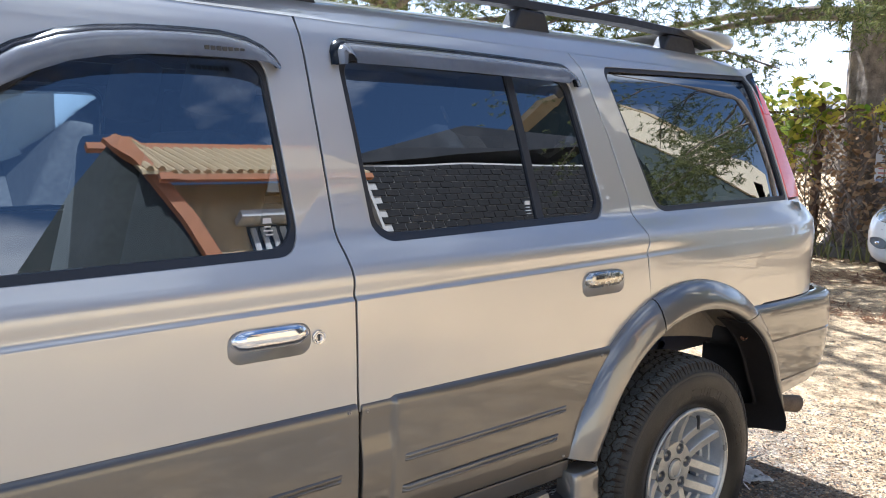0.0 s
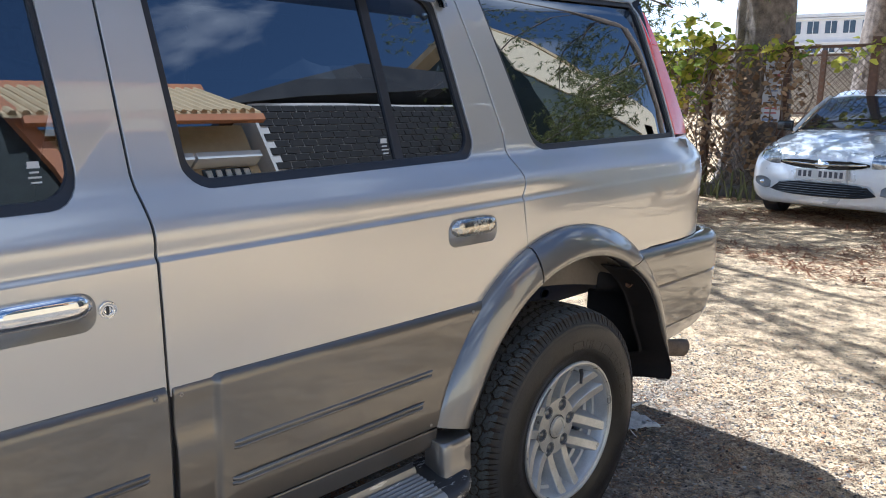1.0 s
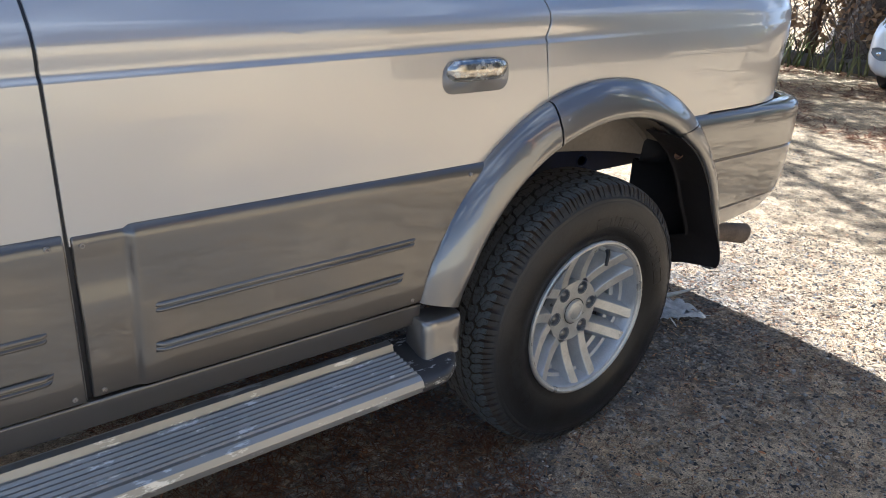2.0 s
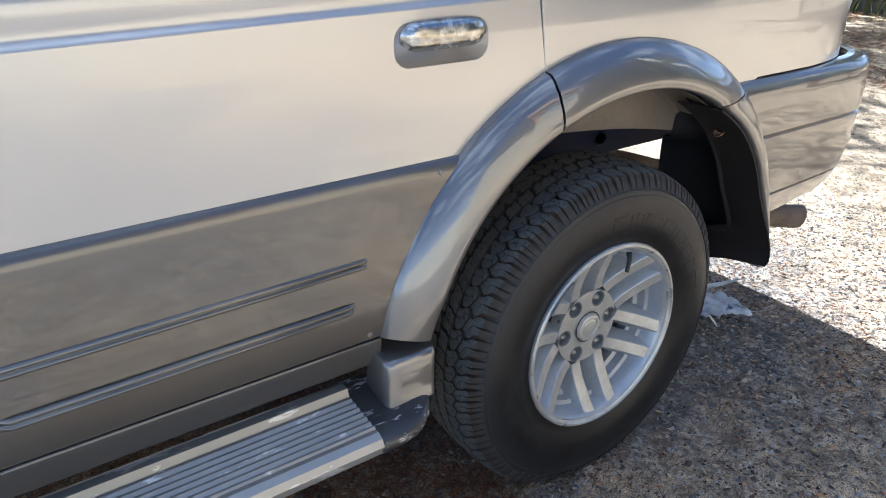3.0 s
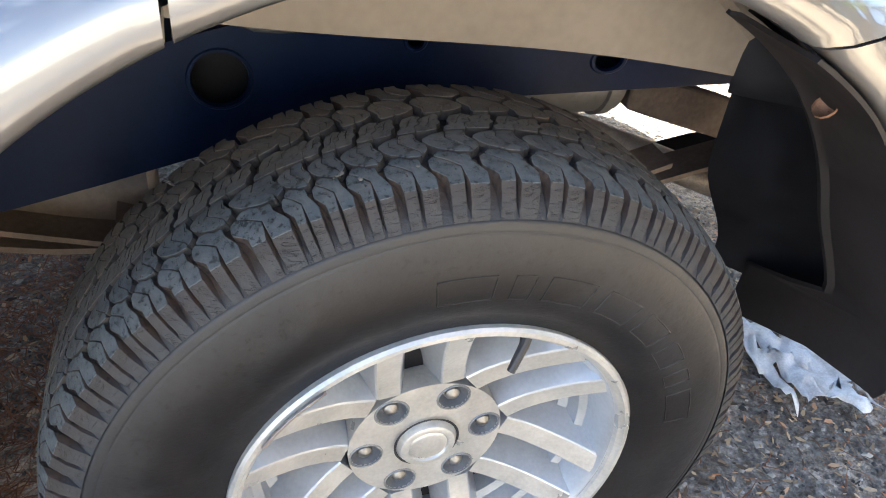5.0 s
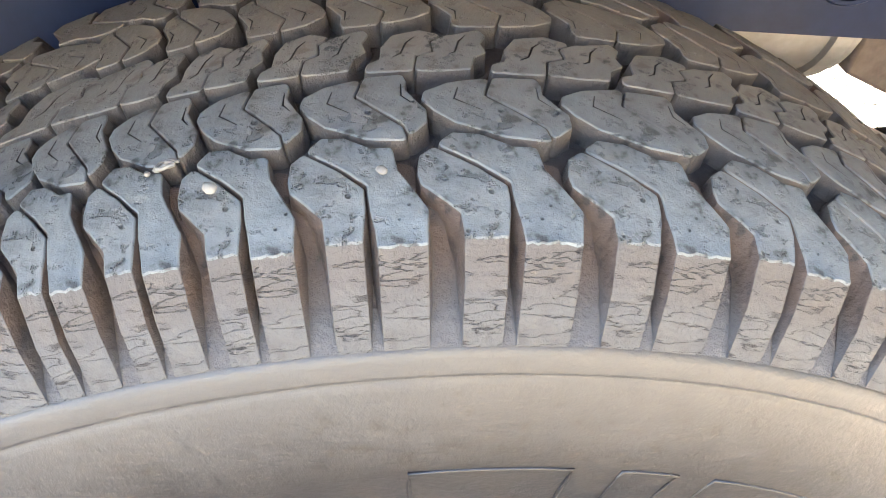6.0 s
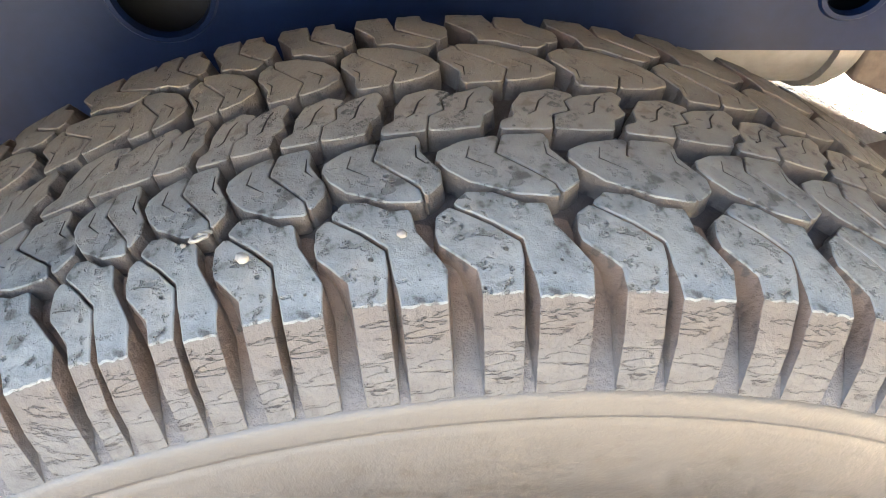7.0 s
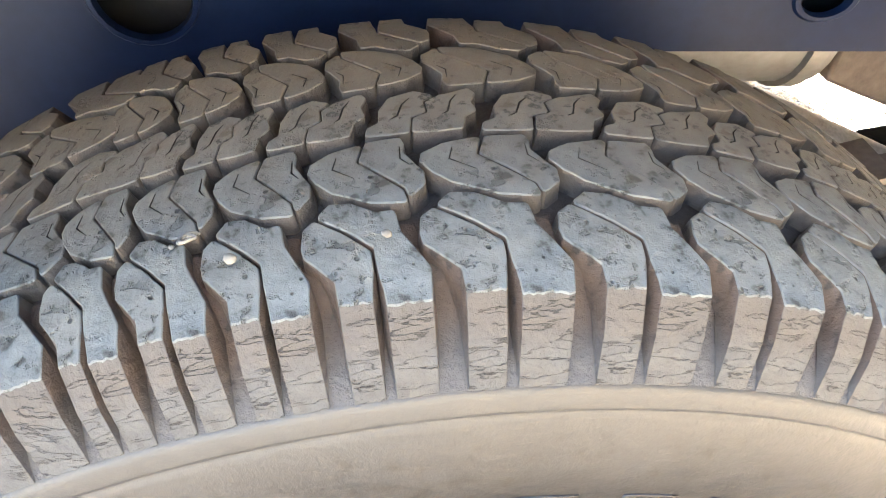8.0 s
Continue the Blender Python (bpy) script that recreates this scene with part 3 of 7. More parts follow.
# tailgate, its window, and the nose
bm = bmesh.new()
rows = [(0.86, 0.920), (1.0, 0.917), (1.13, 0.895), (1.20, 0.850)]
loft(bm, [[(x - 0.06 * abs((y - 0.9) / 0.8) ** 4, y, z) for y in np.linspace(0.085, WIDTH - 0.085, 13)] for z, x in rows], closed=False)
bmesh.ops.solidify(bm, geom=bm.faces[:], thickness=0.03)
tailgate = part("tailgate", bm, M_CHAMP, suv)
bm = bmesh.new()
loft(bm, [[(x - 0.06 * abs((y - 0.9) / 0.8) ** 4, y, z) for y in np.linspace(0.12 + 0.14 * k, WIDTH - 0.12 - 0.14 * k, 13)] for k, (z, x) in enumerate([(1.20, 0.850), (1.70, 0.715)])], closed=False)
part("window_pane", bm, M_GLASS, tailgate)
bm = bmesh.new()
rows = [(-1.93, 1.56, 0.30), (-2.10, 1.42, 0.22), (-2.42, 1.18, 0.12)]
loft(bm, [[(x - 0.10 * (1 - ((y - 0.9) / 0.8) ** 2), y, z) for y in np.linspace(i, WIDTH - i, 13)] for x, z, i in rows], closed=False)
part("windscreen", bm, M_CLEAR, suv)
bm = bmesh.new()
rows = [(-2.42, 1.15, 0.10), (-2.8, 1.14, 0.12), (-3.3, 1.08, 0.18), (-3.62, 1.0, 0.30), (-3.70, 0.92, 0.34), (-3.72, 0.72, 0.33), (-3.74, 0.55, 0.33)]
loft(bm, [[(x - 0.06 * (1 - ((y - 0.9) / 0.8) ** 2), y, z) for y in np.linspace(i, WIDTH - i, 13)] for x, z, i in rows], closed=False)
bmesh.ops.recalc_face_normals(bm, faces=bm.faces)
part("bonnet", bm, M_CHAMP, suv, angle=50)
bm = bmesh.new()
loft(bm, [[(-3.50 - 0.33 * math.sin(math.pi * k / 16) ** 0.35, 0.02 + (WIDTH - 0.04) * k / 16, z) for z in (0.42, 0.50, 0.68, 0.72)] for k in range(17)], closed=False)
part("front_bumper", bm, M_GREY, suv)
for y in (0.42, WIDTH - 0.42):
    bm = bmesh.new()
    cushion(bm, 0.10, 0.34, 0.16, pose(-3.74, y, 0.79))
    part("headlight", bm, M_CLEAR, suv)
bm = bmesh.new()
for k in range(4):
    box(bm, (-3.83, 0.66, 0.79 + 0.045 * k), (-3.77, 1.14, 0.81 + 0.045 * k))
part("grille", bm, M_CHROME, suv)

# step plate that closes the gap between tailgate and bumper
bm = bmesh.new()
loft(bm, [[(0.84, y, 0.800), (x, y, 0.800), (x, y, 0.822), (0.84, y, 0.822)] for y, x in ((0.11, 0.93), (0.20, 0.985), (0.35, 1.015), (0.9, 1.03), (1.45, 1.015), (1.60, 0.985), (1.69, 0.93))])
bmesh.ops.recalc_face_normals(bm, faces=bm.faces)
part("bumper_step", bm, M_PLASTIC, suv, "black plastic bumper step")

# roof rails with their feet, and the spoiler
RAIL_Y = 0.40
for mirror in (False, True):
    bm = bmesh.new()
    path = [(-1.55, 1.752), (-1.40, 1.776), (-1.1, 1.800), (-0.5, 1.815), (0.1, 1.820), (0.45, 1.812), (0.60, 1.785)]
    loft(bm, [[(x, RAIL_Y - 0.028, z - 0.012), (x, RAIL_Y - 0.022, z + 0.012), (x, RAIL_Y, z + 0.020), (x, RAIL_Y + 0.022, z + 0.012), (x, RAIL_Y + 0.022, z - 0.012)] for x, z in path])
    if mirror:
        mirrored(bm)
    bmesh.ops.recalc_face_normals(bm, faces=bm.faces)
    rail = part("roof_rail", bm, M_PLASTIC, suv, "black roof rail", angle=50)
    for x, w in ((-1.30, 0.17), (-0.36, 0.07), (0.40, 0.09)):
        bm = bmesh.new()
        loft(bm, [[(x - w * s, RAIL_Y - 0.03, z), (x + w * s, RAIL_Y - 0.03, z), (x + w * s, RAIL_Y + 0.03, z), (x - w * s, RAIL_Y + 0.03, z)] for z, s in ((1.72, 1.25), (1.765, 1.0), (1.80, 0.75))])
        if mirror:
            mirrored(bm)
        bmesh.ops.recalc_face_normals(bm, faces=bm.faces)
        part("rail_foot", bm, M_PLASTIC, rail, bev=0.008)
bm = bmesh.new()
wing = [(0.40, 1.822), (0.50, 1.832), (0.61, 1.833), (0.675, 1.828), (0.706, 1.818), (0.716, 1.803), (0.708, 1.786), (0.682, 1.773), (0.645, 1.772), (0.590, 1.782), (0.52, 1.797), (0.44, 1.808)]
loft(bm, [[(0.60 + (x - 0.60) * k, y, 1.805 + (z - 1.805) * k) for x, z in wing] for y, k in ((0.338, 0.55), (0.340, 0.85), (0.346, 0.96), (0.356, 1.0), (0.40, 0.98), (0.9, 0.95), (1.40, 0.98), (1.444, 1.0), (1.454, 0.96), (1.460, 0.85), (1.462, 0.55))])
bmesh.ops.recalc_face_normals(bm, faces=bm.faces)
part("roof_spoiler", bm, M_CHAMP, suv, "champagne rear roof spoiler", angle=60)


# lower cladding, ribs, handles, visors: parts of each door
def screw(parent, x, z, y):
    bm = bmesh.new()
    lathe(bm, [(0.0015, 0.0), (0.0003, 0.0016), (-0.0008, 0.0022), (-0.0006, 0.0036), (0.0005, 0.0045), (0.004, 0.0048)], (x, y, z), 12)
    part("screw", bm, M_STEELSC, parent)


def rib(parent, x0, x1, z, y, mirror):
    """A raised moulding: two rounded beads with a channel between them."""
    bm = bmesh.new()
    h = [(-0.0092, 0.002), (-0.0086, -0.002), (-0.0070, -0.0048), (-0.0045, -0.0054), (-0.0026, -0.0046), (-0.0020, 0.0), (0.0014, 0.0), (0.0020, -0.0046), (0.0040, -0.0054), (0.0066, -0.0048), (0.0086, -0.002), (0.0092, 0.002)]
    loft(bm, [[(x + (b[0] * 0.35 if x == x1 else 0), y + (b[1] if 0 < i < 3 else 0.004), z + b[0] + 0.0125 * (x - x0)) for b in h] for i, x in enumerate((x0, x0 + 0.012, x1 - 0.012, x1))], closed=False)
    bmesh.ops.recalc_face_normals(bm, faces=bm.faces)
    if sum(f.normal.y for f in bm.faces) > 0:
        bmesh.ops.reverse_faces(bm, faces=bm.faces)
    if mirror:
        mirrored(bm)
    part("moulding_rib", bm, M_GREY, parent, angle=0)


def smooth(t):
    t = min(1.0, max(0.0, t))
    return t * t * (3 - 2 * t)


def step_in(x, z):
    """The rear door's cladding stands back along its front edge: deep at the top, with a ledge half way down."""
    deep = 0.0035 + 0.0085 * smooth((z - 0.700) / 0.065) - 0.005 * smooth((z - 0.79) / 0.035) + 0.003 * smooth((0.70 - z) / 0.15)
    return deep * (1 - smooth((x + 1.122 + 0.02 * (0.83 - z)) / 0.016))


def grid_panel(name, x_of, zs, ts, parent, off, mat, extra=None, mirror=False, label="", thick=0.03):
    """A moulded panel laid over the side: x_of(z, t) runs from its front edge to its back edge."""
    bm = bmesh.new()
    rows = []
    for z in zs:
        rows.append([(x_of(z, t), side_y(x_of(z, t), z) + off + (extra(x_of(z, t), z) if extra else 0), z) for t in ts])
    loft(bm, rows, closed=False)
    bm.normal_update()
    if sum(f.normal.y for f in bm.faces) > 0:
        bmesh.ops.reverse_faces(bm, faces=bm.faces)
    edges = [e for e in bm.edges if e.is_boundary]
    r = bmesh.ops.extrude_edge_only(bm, edges=edges)
    for v in r["geom"]:
        if isinstance(v, bmesh.types.BMVert):
            v.co.y += thick
    bmesh.ops.recalc_face_normals(bm, faces=bm.faces)
    if sum(f.normal.y * f.calc_area() for f in bm.faces) > 0:
        bmesh.ops.reverse_faces(bm, faces=bm.faces)
    if mirror:
        mirrored(bm)
    return part(name, bm, mat, parent, label, bev=0.0035, angle=40)


def arch_edge(z):
    """Where the cladding meets the flare in front of the rear wheel."""
    s = min(1.0, max(-1.0, (z - ARCH[1]) / 0.535))
    return ARCH[0] - 0.553 * math.sqrt(1 - s * s) + 0.004


CL_Z = [0.548, 0.56, 0.60, 0.64, 0.68, 0.70, 0.715, 0.722, 0.729, 0.737, 0.745, 0.752, 0.76, 0.78, 0.80, 0.815, 0.822, 0.828, 0.833, 0.836]
CL_T = sorted(set([0.0, 0.02, 0.05, 0.07] + [0.078 + 0.004 * k for k in range(12)] + [0.13, 0.2] + [0.3 + 0.1 * k for k in range(8)]))
cl_lip = lambda x, z: 0.0105 * max(0.0, (z - 0.818) / 0.018) ** 1.5
for mirror in (False, True):
    front, rear, quarter = DOORS[mirror]
    clad = grid_panel("door_cladding", lambda z, t: -1.1975 + (arch_edge(z) + 1.1975) * t, CL_Z, CL_T, rear, -0.013, M_GREY, lambda x, z: step_in(x, z) + cl_lip(x, z), mirror, "grey-brown lower door cladding")
    rib(clad, -1.093, -0.560, 0.6885, -0.004, mirror)
    rib(clad, -1.094, -0.589, 0.6150, -0.004, mirror)
    clad2 = grid_panel("door_cladding", lambda z, t: FRONT_X + 0.01 + (-1.2085 - FRONT_X - 0.01) * t, CL_Z, [k / 8 for k in range(9)], front, -0.013, M_GREY, cl_lip, mirror, "grey-brown lower door cladding")
    rib(clad2, -2.15, -1.247, 0.6710, -0.004, mirror)
    rib(clad2, -2.15, -1.252, 0.5985, -0.004, mirror)
    sill = grid_panel("sill_moulding", lambda z, t: FRONT_X + (-0.535 - FRONT_X) * t, [0.492, 0.50, 0.515, 0.53, 0.540, 0.544], [k / 8 for k in range(9)], suv, -0.012, M_GREY, None, mirror, "grey-brown sill moulding")
    if not mirror:
        for x, z, p, dy in ((-1.183, 0.815, clad, 0.003), (-1.180, 0.560, clad, 0.006), (-0.425, 0.818, clad, -0.006), (-0.562, 0.560, clad, 0.001), (-1.232, 0.822, clad2, -0.006), (-1.226, 0.560, clad2, 0.001)):
            screw(p, x, z, dy)


def door_handle(parent, x, z, length, mirror, chrome, label):
    """A pull handle in its moulded cup."""
    y0 = side_y(x, z)
    bm = bmesh.new()
    hole = handle_hole(x, z - 0.004)
    cxy = (x, z - 0.004)
    loft(bm, [[(cxy[0] + (px - cxy[0]) * k, side_y(px, pz) + d, cxy[1] + (pz - cxy[1]) * k) for px, pz in hole] for k, d in ((1.02, 0.0004), (0.985, 0.0006), (0.95, 0.0015), (0.86, 0.0040), (0.74, 0.0062), (0.6, 0.0078), (0.4, 0.0088), (0.1, 0.0090))])
    bmesh.ops.recalc_face_normals(bm, faces=bm.faces)
    if sum(f.normal.y for f in bm.faces) > 0:
        bmesh.ops.reverse_faces(bm, faces=bm.faces)
    if mirror:
        mirrored(bm)
    cup = part("handle_cup", bm, M_CHAMP, parent, angle=0)
    bm = bmesh.new()
    sect = [(-0.020, 0.004), (-0.018, -0.006), (-0.010, -0.0125), (0.002, -0.0145), (0.014, -0.0115), (0.020, -0.003), (0.019, 0.004)]
    rings = []
    for k in range(13):
        u = -1 + k / 6
        s = (1 - abs(u) ** 6) ** 0.5 if abs(u) < 1 else 0.25
        rings.append([(x + u * length * 0.475, y0 + b * max(s, 0.3) - 0.004 * s, z + 0.008 + a * 1.15 * max(s, 0.35)) for a, b in sect])
    loft(bm, rings)
    bmesh.ops.recalc_face_normals(bm, faces=bm.faces)
    if mirror:
        mirrored(bm)
    part("door_handle", bm, chrome, cup, label, angle=60)


M_OLDCHROME = simple("pitted_chrome", (0.28, 0.25, 0.20), (0.75, 0.74, 0.70), 60, (0.08, 0.35), metal=1.0, spread=0.12)
for mirror in (False, True):
    door_handle(DOORS[mirror][0], -1.400, 0.998, 0.170, mirror, M_CHROME, "chrome pull handle")
    door_handle(DOORS[mirror][1], -0.410, 1.022, 0.165, mirror, M_OLDCHROME, "chrome pull handle with worn plating")
bm = bmesh.new()
lathe(bm, [(-0.002, 0.0), (-0.0025, 0.006), (-0.004, 0.0075), (-0.004, 0.0095), (-0.001, 0.011), (0.0, 0.0125), (-0.0035, 0.0145), (0.004, 0.0165)], (-1.295, side_y(-1.3, 0.99), 0.992), 24)
lock = part("door_lock", bm, M_CHROME, DOORS[False][0], "round chrome key lock")
bm = bmesh.new()
box(bm, (-1.2965, -0.0055 + side_y(-1.3, 0.99), 0.986), (-1.2935, -0.001 + side_y(-1.3, 0.99), 0.998))
part("keyhole", bm, M_BLACK, lock)


def visor(parent, pts, mirror, tag):
    """A smoked rain visor over a window: it stands off the door, held by a dark edge."""
    for nm, mat, prof in (("rain_visor", M_VISOR, ((0.000, -0.014), (-0.004, -0.026), (-0.02, -0.034), (-0.05, -0.034))), ("visor_edge", M_GLOSSBLACK, ((0.012, 0.0), (0.012, -0.008), (0.0, -0.017), (-0.004, -0.014), (-0.002, 0.0)))):
        bm = bmesh.new()
        rings = []
        for i, (x, z) in enumerate(pts):
            a, b = Vector(pts[max(i - 1, 0)]), Vector(pts[min(i + 1, len(pts) - 1)])
            d = (b - a).normalized()
            nrm = Vector((-d.y, d.x))
            if nrm.y < 0 and abs(d.x) > 0.2:
                nrm = -nrm
            if abs(d.x) <= 0.2:
                nrm = Vector((1 if i > len(pts) / 2 else -1, 0))
            f = 0.25 + 0.75 * min(1.0, 4.0 * min(i, len(pts) - 1 - i) / len(pts))
            rings.append([(x + nrm.x * u * (f if u < 0 else 1), side_y(x, z + nrm.y * u) + v, z + nrm.y * u * (f if u < 0 else 1)) for u, v in prof])
        loft(bm, rings, closed=False)
        bmesh.ops.solidify(bm, geom=bm.faces[:], thickness=0.002)
        if mirror:
            mirrored(bm)
        bmesh.ops.recalc_face_normals(bm, faces=bm.faces)
        part(nm, bm, mat, parent, tag if nm == "rain_visor" else "", angle=50)


def visor_line(x0, x1, z, r0, r1, drop0, drop1):
    pts = [(x0, z - drop0)]
    pts += [(x0 + r0 * (1 - math.cos(a)), z - r0 + r0 * math.sin(a)) for a in (0.3 + (math.pi / 2 - 0.3) * k / 5 for k in range(6))]
    pts += [(x0 + r0 + (x1 - r1 - x0 - r0) * k / 8, z + 0.004 * math.sin(math.pi * k / 8)) for k in range(1, 8)]
    pts += [(x1 - r1 + r1 * math.sin(a), z - r1 + r1 * math.cos(a)) for a in ((math.pi / 2 - 0.3) * k / 5 for k in range(6))]
    return pts + [(x1, z - drop1)]


for mirror in (False, True):
    front, rear, quarter = DOORS[mirror]
    visor(front, [(-2.2, 1.15), (-2.06, 1.31), (-1.93, 1.44), (-1.85, 1.502), (-1.78, 1.545), (-1.71, 1.573), (-1.64, 1.589), (-1.56, 1.599), (-1.47, 1.604), (-1.40, 1.605), (-1.345, 1.598), (-1.31, 1.583), (-1.29, 1.565), (-1.279, 1.545)], mirror, "smoked rain visor over the front window")
    visor(rear, visor_line(-1.125, -0.318, 1.620, 0.035, 0.05, 0.055, 0.055), mirror, "smoked rain visor over the rear window")
# the model name on the visor, as plain bars
bm = bmesh.new()
for k in range(7):
    x = -1.445 + 0.0125 * k
    box(bm, (x, side_y(x, 1.575) - 0.0362, 1.566), (x + 0.0095, side_y(x, 1.575) - 0.0335, 1.577))
part("visor_lettering", bm, M_BLACK, DOORS[False][0], "dark lettering worn to bars", smooth=False)
# small glazing marks in the lower corners of the panes
M_MARK = simple("pale_print", (0.45, 0.46, 0.48), (0.55, 0.56, 0.58), 40, (0.6, 0.8))
for x, door in ((-1.352, 0), (-0.600, 1)):
    bm = bmesh.new()
    for k, (w, h) in enumerate(((0.018, 0.009), (0.020, 0.003), (0.014, 0.003), (0.020, 0.003), (0.016, 0.003))):
        z = belt(x) + 0.058 - 0.008 * k - (0.006 if k == 0 else 0)
        box(bm, (x - w / 2, side_y(x, z) + 0.0115, z), (x + w / 2, side_y(x, z) + 0.013, z + h))
    part("glass_mark", bm, M_MARK, DOORS[False][door], smooth=False)


def tail_out(z):
    """How far the tail of the rear arch runs back from the ellipse, towards its foot."""
    return 0.012 * smooth((0.86 - z) / 0.1) + 0.052 * smooth((0.62 - z) / 0.20)


# wheel-arch flares, in their pieces
def flare(deg0, deg1, parent, mirror, cx=ARCH[0], seg=26, label="", seam0=None, seam1=None, level=None):
    prof = [(0.556, 0.536, 0.010), (0.554, 0.534, -0.004), (0.546, 0.527, -0.014), (0.528, 0.509, -0.029), (0.506, 0.486, -0.041), (0.488, 0.466, -0.047), (0.477, 0.453, -0.046), (0.472, 0.448, -0.040), (0.471, 0.447, -0.025), (0.476, 0.452, 0.012)]
    bm = bmesh.new()
    rings = []
    for k in range(seg + 1):
        ring = []
        for a, b, y in prof:
            t0 = math.acos((seam0 - cx) / a) if seam0 is not None else radians(deg0)
            t1 = math.acos((seam1 - cx) / a) if seam1 is not None else radians(deg1)
            if level:
                t0 = math.asin(min(1.0, (level(a) - ARCH[1]) / b)) if deg1 < 0 else t0
                t1 = math.asin(min(1.0, (level(a) - ARCH[1]) / b)) if deg1 > 0 else t1
            t = t0 + (t1 - t0) * k / seg
            x, z = cx + a * math.cos(t), ARCH[1] + b * math.sin(t)
            low = max(0.0, (0.62 - z) / 0.2)
            if deg1 < 0:
                x += tail_out(z) * min(1.0, (0.556 - a) / 0.080)
            low = min(1, low) * (0.4 if deg1 < 0 else 1.0)
            ring.append((x, y * (1 - 0.35 * low) + 0.012 * low, z))
        rings.append(ring)
    loft(bm, rings, closed=False)
    bmesh.ops.recalc_face_normals(bm, faces=bm.faces)
    if sum(f.normal.y for f in bm.faces) > 0:
        bmesh.ops.reverse_faces(bm, faces=bm.faces)
    bmesh.ops.solidify(bm, geom=bm.faces[:], thickness=0.003)
    if mirror:
        mirrored(bm)
    return part("wheel_arch_flare", bm, M_FLARE, parent, label, angle=50)


for mirror in (False, True):
    front, rear, quarter = DOORS[mirror]
    flare(169.5, 112.9, rear, mirror, seam1=-0.2015, label="glossy grey-brown arch flare on the door")
    flare(112.1, 47.2, quarter, mirror, seam0=-0.1965, level=lambda a: 0.8372 + 0.14 * (a - 0.472), label="glossy grey-brown arch flare")
    flare(170, 8, suv, mirror, cx=-2.86, seg=40, label="glossy grey-brown front arch flare")

# rear bumper wrapping the corners, with the tail of the flare
def bumper_path():
    pts = [(0.36 + 0.08 * k, 0.0) for k in range(5)]
    r = 0.20
    cx, cy = 0.83, r
    pts += [(cx + (r + 0.02) * math.sin(a), cy - r * math.cos(a)) for a in (math.pi / 2 * k / 9 for k in range(10))]
    pts += [(1.05 + 0.03 * math.sin(math.pi * k / 8), 0.2 + 1.4 * k / 8) for k in range(1, 8)]
    far = [(x, WIDTH - y) for x, y in pts[:15]]
    return pts + far[::-1]


bm = bmesh.new()
path = bumper_path()
prof = [(0.470, 0.060), (0.482, 0.030), (0.530, 0.010), (0.556, 0.004), (0.560, 0.009), (0.565, 0.002), (0.64, -0.010), (0.722, -0.014), (0.727, -0.007), (0.732, -0.015), (0.79, -0.016), (0.832, -0.014), (0.848, -0.010), (0.8565, -0.002), (0.8605, 0.010), (0.8615, 0.045)]
rings = []
for i, (x, y) in enumerate(path):
    a, b = Vector(path[max(i - 1, 0)]), Vector(path[min(i + 1, len(path) - 1)])
    d = (b - a).normalized()
    nrm = Vector((d.y, -d.x))
    ring = []
    for z, o in prof:
        lift = 0.05 * max(0, min(1, (x - 0.55) / 0.35)) * max(0, (0.60 - z) / 0.1)
        ring.append((x - nrm.x * o, y - nrm.y * o, z + lift * 0.6))
    rings.append(ring)
loft(bm, rings, closed=False)
# trim to the arch's tail
for v in bm.verts:
    if v.co.x < 0.62 and (v.co.y < 0.3 or v.co.y > WIDTH - 0.3):
        s = min(1.0, max(-1.0, (v.co.z - ARCH[1]) / 0.50))
        v.co.x = max(v.co.x, ARCH[0] + 0.515 * math.sqrt(1 - s * s))
bmesh.ops.recalc_face_normals(bm, faces=bm.faces)
rear_bumper = part("rear_bumper", bm, M_FLARE, suv, "grey-brown rear bumper wrapping the corner", angle=40)
for mirror in (False, True):
    flare(46.6, -8.0, rear_bumper, mirror, level=lambda a: 0.8350 + 0.14 * (a - 0.472), label="glossy grey-brown tail of the arch flare")

M_BOLT = simple("rusty_bolt", (0.16, 0.075, 0.035), (0.30, 0.16, 0.08), 120, (0.6, 0.8), bump=0.2)
# body tan under dust, darkened for the shade inside the arch
M_INNER = simple("dusty_shaded_body_tan", (0.135, 0.110, 0.080), (0.195, 0.163, 0.122), 9, (0.5, 0.7), bump=0.05)
M_FLAP = simple("dusty_black_rubber", (0.012, 0.010, 0.009), (0.022, 0.018, 0.016), 14, (0.55, 0.75), bump=0.1)
M_FLAP.node_tree.nodes["Principled BSDF"].inputs["Specular IOR Level"].default_value = 0.28
# mud flaps: a broad strip inside the tail of the flare with a rolled lip, and the dark liner set back behind it
def flap_edge(k):
    """The flap in side view, from its tip under the arch (0) to its foot (1)."""
    t = radians(58 - 65 * k)
    z = ARCH[1] + 0.445 * math.sin(t)
    return ARCH[0] + 0.467 * math.cos(t) + tail_out(z), z


